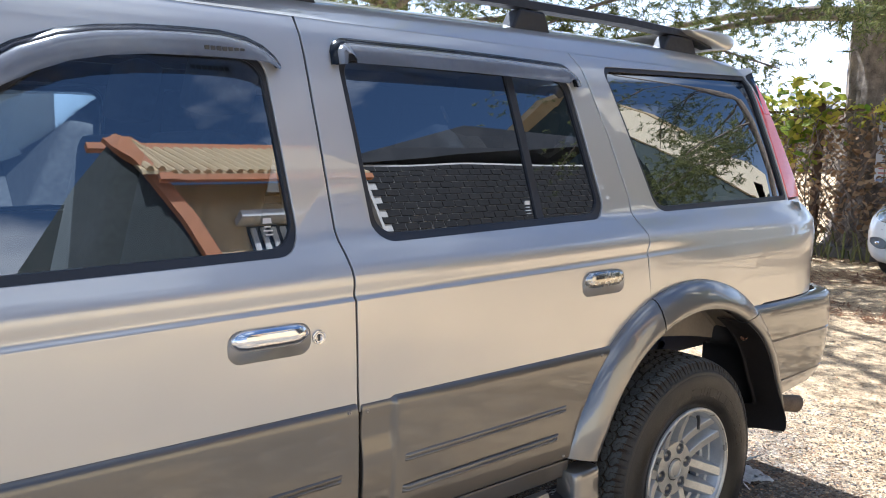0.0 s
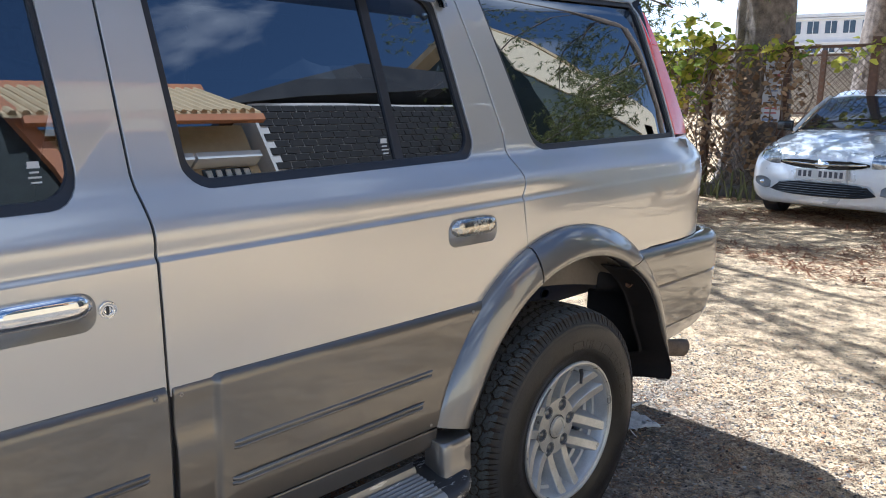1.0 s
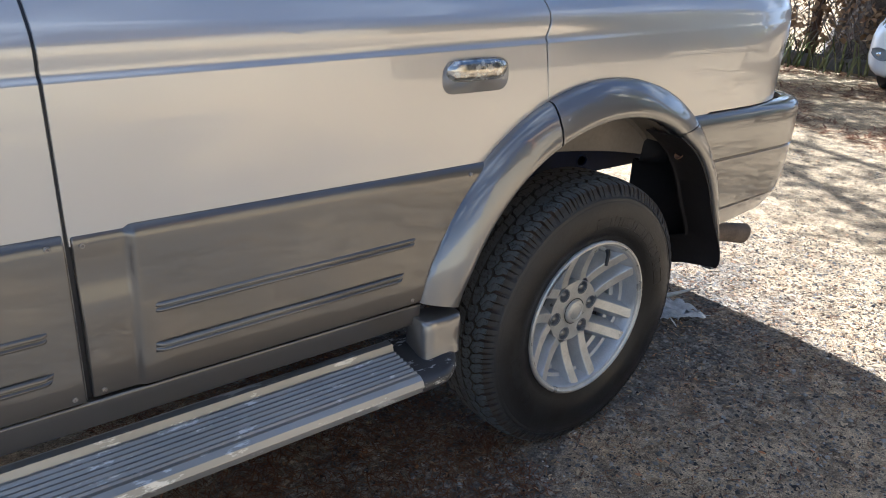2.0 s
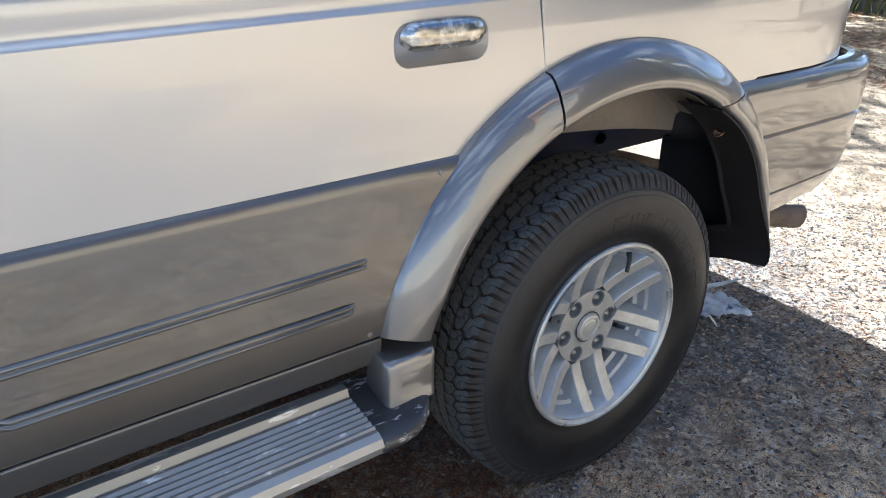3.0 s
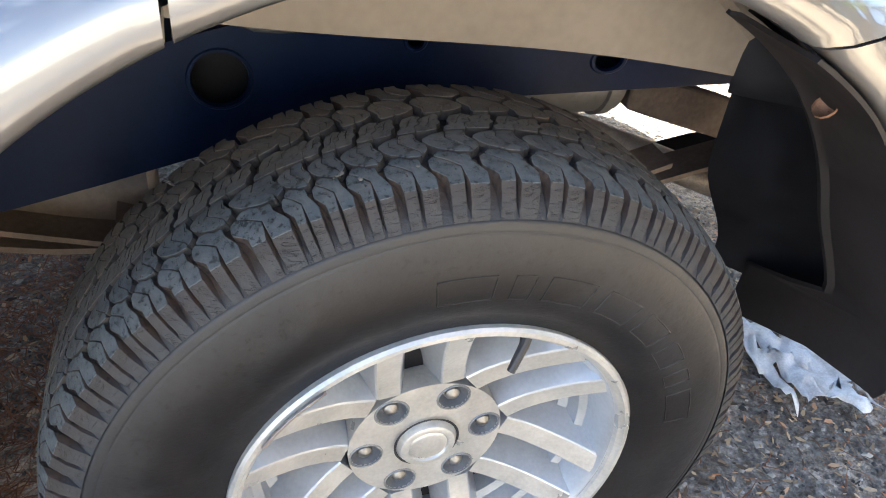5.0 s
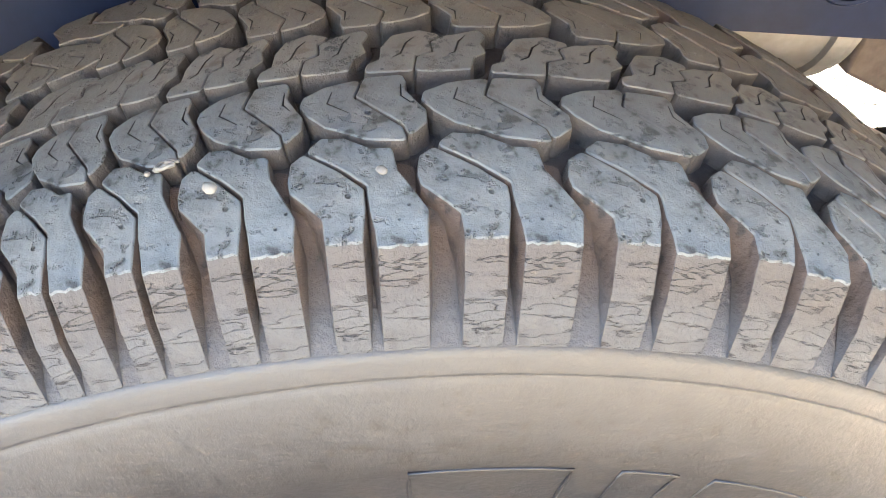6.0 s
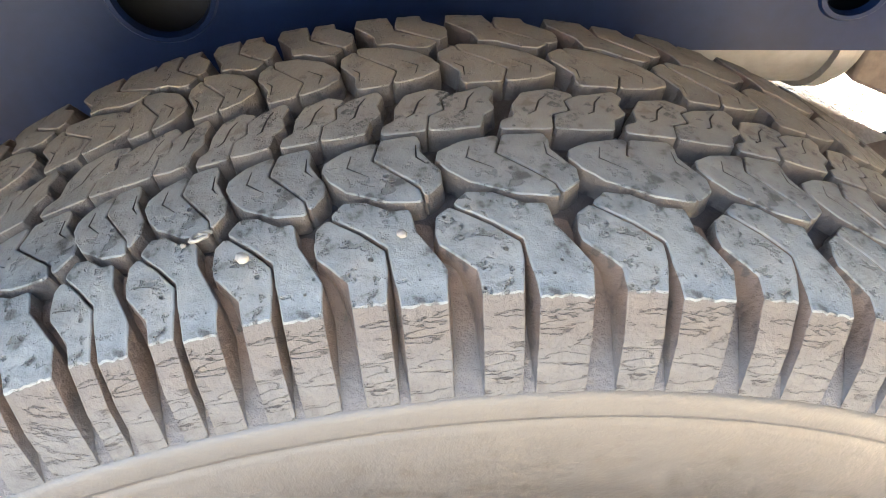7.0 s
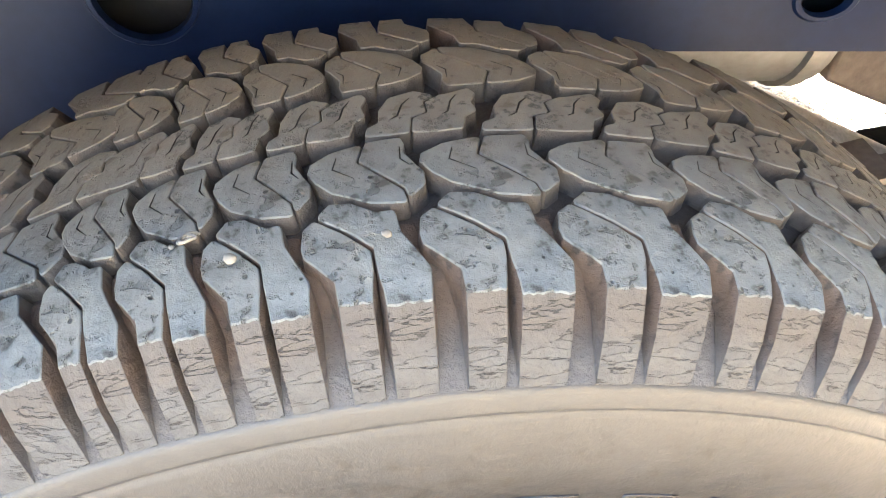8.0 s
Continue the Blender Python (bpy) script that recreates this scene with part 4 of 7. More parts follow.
for mirror in (False, True):
    bm = bmesh.new()
    rows = []
    for i in range(33):
        k = i / 32
        x, z = flap_edge(k)
        out = -0.041 - 0.014 * smooth((k - 0.72) / 0.28)
        lip = 0.066 + 0.115 * smooth((k - 0.85) / 0.06)
        fold = 1 - smooth((k - 0.83) / 0.06)
        w = lip - out
        fall = 0.20 * w * smooth((k - 0.86) / 0.14)
        corner = 0.012 * smooth((k - 0.96) / 0.04)
        rows.append([(x, out + corner * 0.6, z), (x, out + 0.006 + corner, z), (x - 0.002, out + w * 0.5, z - fall * 0.4), (x - 0.002 - 0.03 * (1 - fold), lip - 0.010, z - fall), (x - 0.002 - 0.007 * fold - 0.03 * (1 - fold), lip - 0.005, z - fall), (x - 0.001 - 0.007 * fold - 0.03 * (1 - fold), lip, z - fall)])
    loft(bm, rows, closed=False)
    bmesh.ops.recalc_face_normals(bm, faces=bm.faces)
    bmesh.ops.solidify(bm, geom=bm.faces[:], thickness=0.004)
    if mirror:
        mirrored(bm)
    flap = part("mud_flap", bm, M_FLAP, suv, "black plastic mud flap", angle=50)
    bm = bmesh.new()
    bx, bz = flap_edge(0.223)
    lathe(bm, [(-0.006, 0.0005), (-0.005, 0.006), (-0.003, 0.008), (0.0, 0.012), (0.003, 0.012)], (0, 0, 0), 12)
    bmesh.ops.transform(bm, matrix=Matrix.Translation((bx - 0.007, 0.022, bz - 0.006)) @ Matrix.Rotation(radians(42), 4, "Y") @ Matrix.Rotation(radians(90), 4, "Z"), verts=bm.verts)
    bmesh.ops.recalc_face_normals(bm, faces=bm.faces)
    if mirror:
        mirrored(bm)
    part("bolt", bm, M_BOLT, flap, "rusty bolt head", angle=40)
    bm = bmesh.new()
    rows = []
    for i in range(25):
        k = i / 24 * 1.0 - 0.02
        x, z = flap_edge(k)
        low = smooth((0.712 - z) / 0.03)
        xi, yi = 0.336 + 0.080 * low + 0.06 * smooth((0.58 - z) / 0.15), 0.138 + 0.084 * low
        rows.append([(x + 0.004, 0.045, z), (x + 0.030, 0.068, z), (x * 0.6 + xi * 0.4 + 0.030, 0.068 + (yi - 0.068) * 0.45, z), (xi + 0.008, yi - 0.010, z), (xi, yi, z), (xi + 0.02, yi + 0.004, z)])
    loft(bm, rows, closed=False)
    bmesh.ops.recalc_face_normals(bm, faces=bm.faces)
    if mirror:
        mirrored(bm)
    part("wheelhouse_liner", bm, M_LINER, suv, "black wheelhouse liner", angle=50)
    # wheelhouse in dusty body colour darkened for shade: a roof from the arch inwards and a plate that hangs down from
    # it
    bm = bmesh.new()
    rows = []
    for k in range(25):
        x = -0.36 + 0.70 * k / 24
        u = min(1.0, abs(x - ARCH[0]) / 0.478)
        z = ARCH[1] + 0.453 * math.sqrt(1 - u * u)
        foot = 0.7815 - 0.150 * x + 0.006 * math.sin(x * 9)
        rows.append([(x, 0.010, z), (x, 0.04, z + 0.004), (x, 0.125, z + 0.006), (x, 0.136, z - 0.004), (x, 0.138, (z + foot) / 2), (x, 0.139, min(foot, z - 0.006)), (x, 0.150, min(foot, z - 0.006) - 0.001)])
    loft(bm, rows, closed=False)
    bmesh.ops.recalc_face_normals(bm, faces=bm.faces)
    bmesh.ops.solidify(bm, geom=bm.faces[:], thickness=0.002)
    if mirror:
        mirrored(bm)
    part("wheelhouse", bm, M_INNER, suv, "dusty tan inner wheelhouse, darkened for shade")
    # chassis rail, kicked up over the axle, with its holes
    bm = bmesh.new()
    def rail_z(x):
        t = min(1, max(0, (x + 0.62) / 0.75))
        return 0.50 + 0.128 * t * t * (3 - 2 * t)
    xs = [-2.3, -1.5, -1.0, -0.75, -0.62, -0.5, -0.4, -0.3, -0.2, -0.1, 0.0, 0.12, 0.25, 0.4, 0.6, 0.9]
    loft(bm, [[(x, 0.322, rail_z(x)), (x, 0.322, rail_z(x) + 0.14), (x, 0.40, rail_z(x) + 0.14), (x, 0.40, rail_z(x))] for x in xs])
    bmesh.ops.recalc_face_normals(bm, faces=bm.faces)
    if mirror:
        mirrored(bm)
    holes = ((0.302, 0.670, 0.014, 1.4), (-0.166, 0.668, 0.031, 1.0), (0.05, 0.705, 0.010, 1.0))
    if not mirror:
        bmesh.ops.delete(bm, geom=[f for f in bm.faces if all(abs(v.co.y - 0.322) < 1e-4 for v in f.verts)], context="FACES")
    rail = part("chassis_rail", bm, M_NAVY, suv, "navy painted chassis rail")
    if not mirror:
        bm = bmesh.new()
        edges = []
        loops = [[(x, rail_z(x)) for x in xs] + [(x, rail_z(x) + 0.14) for x in xs[::-1]]]
        loops += [[(hx + r * k * math.cos(t), hz + r * math.sin(t)) for t in (2 * math.pi * j / 28 for j in range(28))] for hx, hz, r, k in holes]
        for loop in loops:
            vs = [bm.verts.new((x, 0.322, z)) for x, z in loop]
            edges += [bm.edges.new((vs[i - 1], vs[i])) for i in range(len(vs))]
        bmesh.ops.triangle_fill(bm, use_beauty=True, edges=edges, normal=(0, -1, 0))
        ext = bmesh.ops.extrude_edge_only(bm, edges=[e for e in bm.edges if e.is_boundary])
        for v in ext["geom"]:
            if isinstance(v, bmesh.types.BMVert):
                v.co.y += 0.005
        bmesh.ops.recalc_face_normals(bm, faces=bm.faces)
        part("rail_web", bm, M_NAVY, rail, smooth=False)
        # dark plate added inside the rail so the holes look black
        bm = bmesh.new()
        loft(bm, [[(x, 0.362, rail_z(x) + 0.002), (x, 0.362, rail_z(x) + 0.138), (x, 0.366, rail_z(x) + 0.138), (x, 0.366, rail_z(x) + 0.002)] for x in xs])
        part("hole_dark_backing", bm, M_LINER, rail)
        for hx, hz, r, k in holes:
            bm = bmesh.new()
            lathe(bm, [(0.0, r + 0.005), (-0.002, r + 0.0035), (-0.002, r + 0.0005), (0.004, r - 0.001)], (0, 0, 0), 28)
            bmesh.ops.transform(bm, matrix=Matrix.Translation((hx, 0.322, hz)) @ Matrix.Diagonal((k, 1, 1, 1)), verts=bm.verts)
            part("hole_rim", bm, M_NAVY, rail)
M_RUSTY = simple("rust_brown_steel", (0.085, 0.060, 0.042), (0.19, 0.145, 0.105), 16, (0.7, 0.9), bump=0.25)
# axle, leaf springs, shock tube, muffler, exhaust
bm = bmesh.new()
tube(bm, [(0, 0.20, AZ), (0, 0.85, AZ), (0, 0.95, AZ), (0, WIDTH - 0.20, AZ)], [0.045, 0.045, 0.045, 0.045], 16)
lathe(bm, [(-0.13, 0.03), (-0.11, 0.10), (-0.04, 0.145), (0.04, 0.145), (0.11, 0.10), (0.13, 0.03)], (0, 0.90, AZ), 24)
part("rear_axle", bm, M_LINER, suv)
for y in (0.36, WIDTH - 0.36):
    bm = bmesh.new()
    for k, w in enumerate((0.62, 0.45, 0.3)):
        loft(bm, [[(w * u, y - 0.03, AZ + 0.06 + 0.08 * u * u - 0.010 * k), (w * u, y + 0.03, AZ + 0.06 + 0.08 * u * u - 0.010 * k), (w * u, y + 0.03, AZ + 0.068 + 0.08 * u * u - 0.010 * k), (w * u, y - 0.03, AZ + 0.068 + 0.08 * u * u - 0.010 * k)] for u in (-1, -0.6, -0.2, 0.2, 0.6, 1)])
    part("leaf_spring", bm, M_RUSTY, suv)
bm = bmesh.new()
tube(bm, [(-0.20, 0.458, 0.606), (0.355, 0.458, 0.606), (0.357, 0.458, 0.606), (0.372, 0.458, 0.606), (0.374, 0.458, 0.606), (0.383, 0.458, 0.606), (0.385, 0.458, 0.606), (0.42, 0.458, 0.606)], [0.070, 0.070, 0.075, 0.075, 0.070, 0.070, 0.035, 0.030], 32)
part("silencer", bm, simple("dull_silver_steel", (0.19, 0.175, 0.155), (0.30, 0.285, 0.26), 12, (0.35, 0.5), metal=0.6), suv, "dull silver silencer behind the chassis rail", angle=40)
bm = bmesh.new()
loft(bm, [[(x, 0.44, a), (x, 0.44, b), (x, 0.47, b), (x, 0.47, a)] for x, a, b in ((0.425, 0.575, 0.535), (0.470, 0.584, 0.518), (0.60, 0.541, 0.473), (0.74, 0.492, 0.420))])
part("rusty_bracket", bm, M_RUSTY, suv, "rust-brown crossmember bracket", bev=0.004)
bm = bmesh.new()
loft(bm, [[(x, 0.45, a), (x, 0.45, b), (x, 0.50, b), (x, 0.50, a)] for x, a, b in ((0.535, 0.440, 0.405), (0.60, 0.452, 0.398), (0.70, 0.455, 0.390))])
part("spring_hanger", bm, M_LINER, suv, bev=0.004)
bm = bmesh.new()
tube(bm, [(-0.256, 0.44, 0.486), (-0.262, 0.44, 0.486), (-0.95, 0.44, 0.476), (-0.96, 0.44, 0.476)], [0.05, 0.066, 0.066, 0.05], 20)
muffler = part("muffler", bm, simple("brown_coated_steel", (0.07, 0.05, 0.035), (0.14, 0.105, 0.075), 14, (0.4, 0.6), bump=0.06), suv, "brown rusty muffler")
bm = bmesh.new()
tube(bm, [(-0.30, 0.44, 0.52), (-0.15, 0.47, 0.56), (0.15, 0.50, 0.57), (0.45, 0.42, 0.47), (0.70, 0.28, 0.405), (0.88, 0.199, 0.369)], 0.024, 12)
pipe = part("exhaust_pipe", bm, M_STEELSC, suv)
bm = bmesh.new()
d = Vector((0.188, -0.038, -0.036))
p0 = Vector((0.860, 0.202, 0.372))
rings = []
for u, r in ((0, 0.032), (1.0, 0.033), (1.0, 0.030), (0.2, 0.029)):
    rings.append([p0 + d * u + r * (math.cos(a) * Vector((0.30, 0.954, 0)) + math.sin(a) * Vector((0, 0, 1))) + (Vector((0.018, 0, 0)) * math.sin(a) if u == 1.0 else Vector()) for a in (2 * math.pi * k / 20 for k in range(20))])
loft(bm, rings, caps=False)
part("exhaust_tip", bm, M_RUSTY, pipe, "rust-brown exhaust tip")
# underside and fuel tank
bm = bmesh.new()
box(bm, (-2.2, 0.55, 0.36), (-0.7, 1.1, 0.48))
part("gearbox_tunnel", bm, M_LINER, suv, bev=0.03)

M_SCUFFED = worn_metal("scuffed_cap", (0.055, 0.054, 0.055), (0.085, 0.082, 0.080), (0.58, 0.57, 0.55))
# running board with its ribbed tread and end cap
for mirror in (False, True):
    bm = bmesh.new()
    ends = (FRONT_X + 0.02, -0.600)
    sect = [(0.046, 0.440), (0.046, 0.458), (0.034, 0.464), (0.018, 0.463)]
    z = 0.446
    y = 0.012
    while y > -0.072:
        sect += [(y, z), (y - 0.003, z + 0.0035), (y - 0.007, z + 0.0035), (y - 0.010, z)]
        y -= 0.0125
        z -= 0.0016
    sect += [(-0.082, z + 0.002), (-0.094, z - 0.004), (-0.100, z - 0.016), (-0.097, z - 0.030), (-0.088, z - 0.036), (0.02, 0.405)]
    loft(bm, [[(x, a, b - 0.004) for a, b in sect] for x in ends])
    bmesh.ops.recalc_face_normals(bm, faces=bm.faces)
    if mirror:
        mirrored(bm)
    board = part("running_board", bm, M_ALU, suv, "worn ribbed aluminium running board", angle=25)
    # end cap: a scuffed scoop in the board's line, and an upright plate that carries the flare on
    bm = bmesh.new()
    rings = []
    for x, yn, dz in ((-0.603, -0.100, 0.0), (-0.585, -0.100, 0.0), (-0.56, -0.099, 0.0), (-0.53, -0.094, 0.001), (-0.51, -0.084, 0.003), (-0.490, -0.068, 0.005), (-0.476, -0.050, 0.007), (-0.470, -0.036, 0.009)):
        rings.append([(x, 0.05, 0.452), (x, 0.018, 0.444), (x, -0.02, 0.434 + dz), (x, yn * 0.6, 0.429 + dz), (x, yn + 0.012, 0.424 + dz), (x, yn + 0.003, 0.418 + dz), (x, yn, 0.408 + dz), (x, yn + 0.005, 0.397 + dz), (x, yn + 0.014, 0.392 + dz), (x, 0.05, 0.396)])
    loft(bm, rings)
    bmesh.ops.recalc_face_normals(bm, faces=bm.faces)
    if mirror:
        mirrored(bm)
    cap = part("board_end_cap", bm, M_SCUFFED, board, "scuffed grey-brown end cap", angle=50)
    bm = bmesh.new()
    sect = [(0.03, 0.514), (-0.024, 0.5145), (-0.030, 0.512), (-0.034, 0.505), (-0.036, 0.485), (-0.0365, 0.465), (-0.038, 0.450), (-0.039, 0.441), (-0.041, 0.434), (-0.042, 0.426), (0.03, 0.420)]
    rings = []
    for x, k in ((-0.552, 0.0), (-0.549, 0.6), (-0.543, 1.0), (-0.52, 1.0), (-0.49, 1.0), (-0.462, 0.97), (-0.454, 0.85), (-0.451, 0.55)):
        rings.append([(x - 0.006 * (0.514 - b) / 0.09, 0.03 + (a - 0.03) * (0.75 + 0.25 * k), b) for a, b in sect])
    loft(bm, rings)
    bmesh.ops.recalc_face_normals(bm, faces=bm.faces)
    if mirror:
        mirrored(bm)
    part("cap_plate", bm, M_FLARE, cap, angle=60)

# ---- wheels ----
def rubber(name, lo, hi, dust, amount, rough, cracks=0.0, bands=None, relief=0.8, across=None, patches=None, pits=0.0):
    m, n, l, b = material(name)
    a, d, f = noise_node(n, l, 26, 6, rough=0.6), noise_node(n, l, 9, 7, rough=0.65), noise_node(n, l, 420, 5, rough=0.7)
    c = ramp(n, l, a.outputs["Fac"], [(0.3, lo), (0.72, hi)])
    dm = ramp(n, l, d.outputs["Fac"], [(0.40, (0, 0, 0)), (0.72, (amount,) * 3)])
    c2 = mixed(n, l, dm.outputs["Color"], c.outputs["Color"], dust)
    pit = noise_node(n, l, 150, 3, rough=0.5)
    spec = ramp(n, l, pit.outputs["Fac"], [(0.32, (0.25, 0.24, 0.23) if not cracks else (0.65, 0.65, 0.65)), (0.40, (0.90, 0.90, 0.90)), (0.70, (1.2, 1.2, 1.2))])
    c2 = mixed(n, l, 1.0, c2, spec.outputs["Color"], "MULTIPLY")
    if bands:
        tc, flat, ln = n.new("ShaderNodeTexCoord"), n.new("ShaderNodeVectorMath"), n.new("ShaderNodeVectorMath")
        flat.operation, ln.operation = "MULTIPLY", "LENGTH"
        flat.inputs[1].default_value = (1, 0, 1)
        l.new(tc.outputs["Object"], flat.inputs[0])
        l.new(flat.outputs["Vector"], ln.inputs[0])
        wv = n.new("ShaderNodeMath")
        wv.operation, wv.inputs[1].default_value, wv.inputs[2].default_value = "MULTIPLY_ADD", 0.022, -0.011
        l.new(d.outputs["Fac"], wv.inputs[0])
        ad = n.new("ShaderNodeMath")
        l.new(ln.outputs["Value"], ad.inputs[0])
        l.new(wv.outputs["Value"], ad.inputs[1])
        for stops, colour in bands:
            k = ramp(n, l, ad.outputs["Value"], [(r, (a,) * 3) for r, a in stops])
            c2 = mixed(n, l, k.outputs["Color"], c2, colour)
    if across:
        tc, sp = n.new("ShaderNodeTexCoord"), n.new("ShaderNodeSeparateXYZ")
        l.new(tc.outputs["Object"], sp.inputs["Vector"])
        k = ramp(n, l, sp.outputs["Y"], [(r, (a,) * 3) for r, a in across[0]])
        c2 = mixed(n, l, k.outputs["Color"], c2, across[1])
    if patches:
        pn = noise_node(n, l, 7.5, 3, rough=0.45)
        k = ramp(n, l, pn.outputs["Fac"], [(0.50, (0, 0, 0)), (0.525, (1, 1, 1))])
        kr = ramp(n, l, ad.outputs["Value"], [(0.285, (0.85,) * 3), (0.300, (0, 0, 0))])
        c2 = mixed(n, l, mixed(n, l, 1.0, k.outputs["Color"], kr.outputs["Color"], "MULTIPLY"), c2, patches)
    if pits:
        # small dark pits, each its own size, and hairline cracks that come and go
        tc, vo, sub = n.new("ShaderNodeTexCoord"), n.new("ShaderNodeTexVoronoi"), n.new("ShaderNodeMath")
        vo.inputs["Scale"].default_value = 260.0
        l.new(tc.outputs["Object"], vo.inputs["Vector"])
        sub.operation, sub.inputs[1].default_value = "MULTIPLY_ADD", 0.62
        l.new(vo.outputs["Color"], sub.inputs[0])
        l.new(vo.outputs["Distance"], sub.inputs[2])
        pk = ramp(n, l, sub.outputs["Value"], [(0.20, (0.22, 0.22, 0.22)), (0.30, (1, 1, 1))])
        fleck, come = noise_node(n, l, 190, 4, rough=0.65), noise_node(n, l, 22, 3)
        fk = ramp(n, l, fleck.outputs["Fac"], [(0.575, (1, 1, 1)), (0.625, (0.28, 0.28, 0.28))])
        gk = ramp(n, l, come.outputs["Fac"], [(0.42, (0.15, 0.15, 0.15)), (0.62, (1, 1, 1))])
        worn = mixed(n, l, gk.outputs["Color"], pk.outputs["Color"], mixed(n, l, 1.0, pk.outputs["Color"], fk.outputs["Color"], "MULTIPLY"))
        c2 = mixed(n, l, pits, c2, mixed(n, l, 1.0, c2, worn, "MULTIPLY"))
    l.new(c2, b.inputs["Base Color"])
    rr = ramp(n, l, a.outputs["Fac"], [(0.3, (rough - 0.08,) * 3), (0.7, (rough + 0.08,) * 3)])
    l.new(rr.outputs["Color"], b.inputs["Roughness"])
    h = mixed(n, l, 0.55, f.outputs["Fac"], pit.outputs["Fac"])
    if pits:
        h = mixed(n, l, 0.5, h, worn)
    if cracks:
        ck = noise_node(n, l, 58, 5, stretch=(1.0, 1.0, 5.0), rough=0.60)
        gap = noise_node(n, l, 48, 2)
        cr = ramp(n, l, ck.outputs["Fac"], [(0.486, (1, 1, 1)), (0.498, (0, 0, 0)), (0.502, (0, 0, 0)), (0.514, (1, 1, 1))])
        gk = ramp(n, l, gap.outputs["Fac"], [(0.40, (0, 0, 0)), (0.50, (1, 1, 1))])
        deep = mixed(n, l, gk.outputs["Color"], (1, 1, 1), cr.outputs["Color"])
        c2 = mixed(n, l, 1.0, c2, mixed(n, l, deep, (0.06, 0.055, 0.05), (1, 1, 1)), "MULTIPLY")
        l.new(c2, b.inputs["Base Color"])
        h = mixed(n, l, cracks * 0.6, h, deep)
    bumped(n, l, b, h, relief, 0.0026)
    return m


# the across ramp paints warm bounced light on the far rows, over real dust
M_TREAD = rubber("dusty_warm_lit_tread_rubber", (0.04408, 0.05168, 0.05472), (0.07752, 0.08816, 0.09196), (0.114, 0.1049, 0.08512), 0.55, 0.70, 0.0, None, 1.0, ([(0.025, 0.0), (0.075, 0.55), (0.15, 0.85)], (0.09728, 0.076, 0.05016)), None, 0.9)
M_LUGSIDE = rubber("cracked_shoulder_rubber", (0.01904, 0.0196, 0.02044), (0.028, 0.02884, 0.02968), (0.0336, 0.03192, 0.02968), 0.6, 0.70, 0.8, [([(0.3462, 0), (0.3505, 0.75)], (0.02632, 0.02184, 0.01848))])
# flank, groove and mud tones are darkened for the shade between blocks
M_FLANK = rubber("dusty_shaded_block_flank", (0.0200, 0.0180, 0.0155), (0.0360, 0.0310, 0.0245), (0.0620, 0.0430, 0.0255), 0.6, 0.80)
M_CARCASS = rubber("dusty_shaded_groove_rubber", (0.008, 0.0068, 0.006), (0.0152, 0.0128, 0.0112), (0.034, 0.0224, 0.0144), 0.85, 0.85)
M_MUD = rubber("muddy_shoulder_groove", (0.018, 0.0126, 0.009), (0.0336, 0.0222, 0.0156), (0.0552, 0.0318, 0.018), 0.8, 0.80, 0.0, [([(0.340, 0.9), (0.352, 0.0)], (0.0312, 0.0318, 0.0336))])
M_WALL = rubber("sidewall_rubber", (0.00608, 0.00684, 0.00874), (0.0114, 0.01216, 0.01444), (0.02584, 0.02356, 0.02128), 0.45, 0.40, 0.0, [([(0.304, 0.0), (0.324, 0.6), (0.3325, 0.95)], (0.024, 0.0244, 0.0252)), ([(0.245, 0.6), (0.270, 0.0)], (0.0038, 0.0038, 0.00456))], 0.25, None, (0.00342, 0.00342, 0.00456))
M_WALL.node_tree.nodes["Principled BSDF"].inputs["Specular IOR Level"].default_value = 0.38

TY = 0.070                         # middle of the tread, across the tyre
TREAD_R = 0.372


def crown(v):
    d = abs(v - TY)
    return TREAD_R - (0.0115 if v < TY else 0.0042) * (d / 0.080) ** 3.5


# the tread's pitches, in degrees from the top, long and short in turn
pitch = [3.8, 4.1, 4.65, 5.45, 6.55, 6.92, 6.7, 6.6, 5.6, 4.8, 4.3, 4.6]
START = -21.94
cycle = [5.4, 6.6, 7.0, 6.8, 5.8, 4.9, 4.3, 4.4, 5.2]
while sum(pitch) < 354:
    pitch.append(cycle[len(pitch) % len(cycle)])
rest = 360 - sum(pitch[:12])
scale_rest = rest / sum(pitch[12:])
pitch = pitch[:12] + [p * scale_rest for p in pitch[12:]]

# one pitch of the tread, row by row, as (share of the pitch, place across)
A_LEFT = [(0.0, 0.0160), (-0.020, 0.0098), (-0.004, 0.0062), (0.139, 0.0012), (0.236, -0.0022), (0.250, -0.0090), (0.535, -0.0090), (0.566, 0.0), (0.562, 0.0058), (0.362, 0.0122), (0.100, 0.0192)]
A_RIGHT = [(0.114, 0.0200), (0.376, 0.0131), (0.580, 0.0068), (0.596, 0.0), (0.628, -0.0062), (0.640, -0.0106), (1.022, -0.0105), (1.043, -0.0014), (0.942, 0.0045), (0.826, 0.0112), (0.795, 0.0195), (0.630, 0.0195), (0.420, 0.0242), (0.235, 0.0248)]
B_LOW = [(0.052, 0.0400), (0.075, 0.0442), (0.250, 0.0490), (0.420, 0.0510), (0.578, 0.0524), (0.500, 0.0425), (0.893, 0.0277), (0.921, 0.0228), (0.880, 0.0222), (0.600, 0.0232), (0.270, 0.0290), (0.130, 0.0345)]
B_HIGH = [(0.594, 0.0525), (0.925, 0.0537), (0.953, 0.0500), (0.940, 0.0450), (1.030, 0.0388), (1.098, 0.0350), (1.092, 0.0292), (0.934, 0.0230), (0.907, 0.0280), (0.518, 0.0428)]
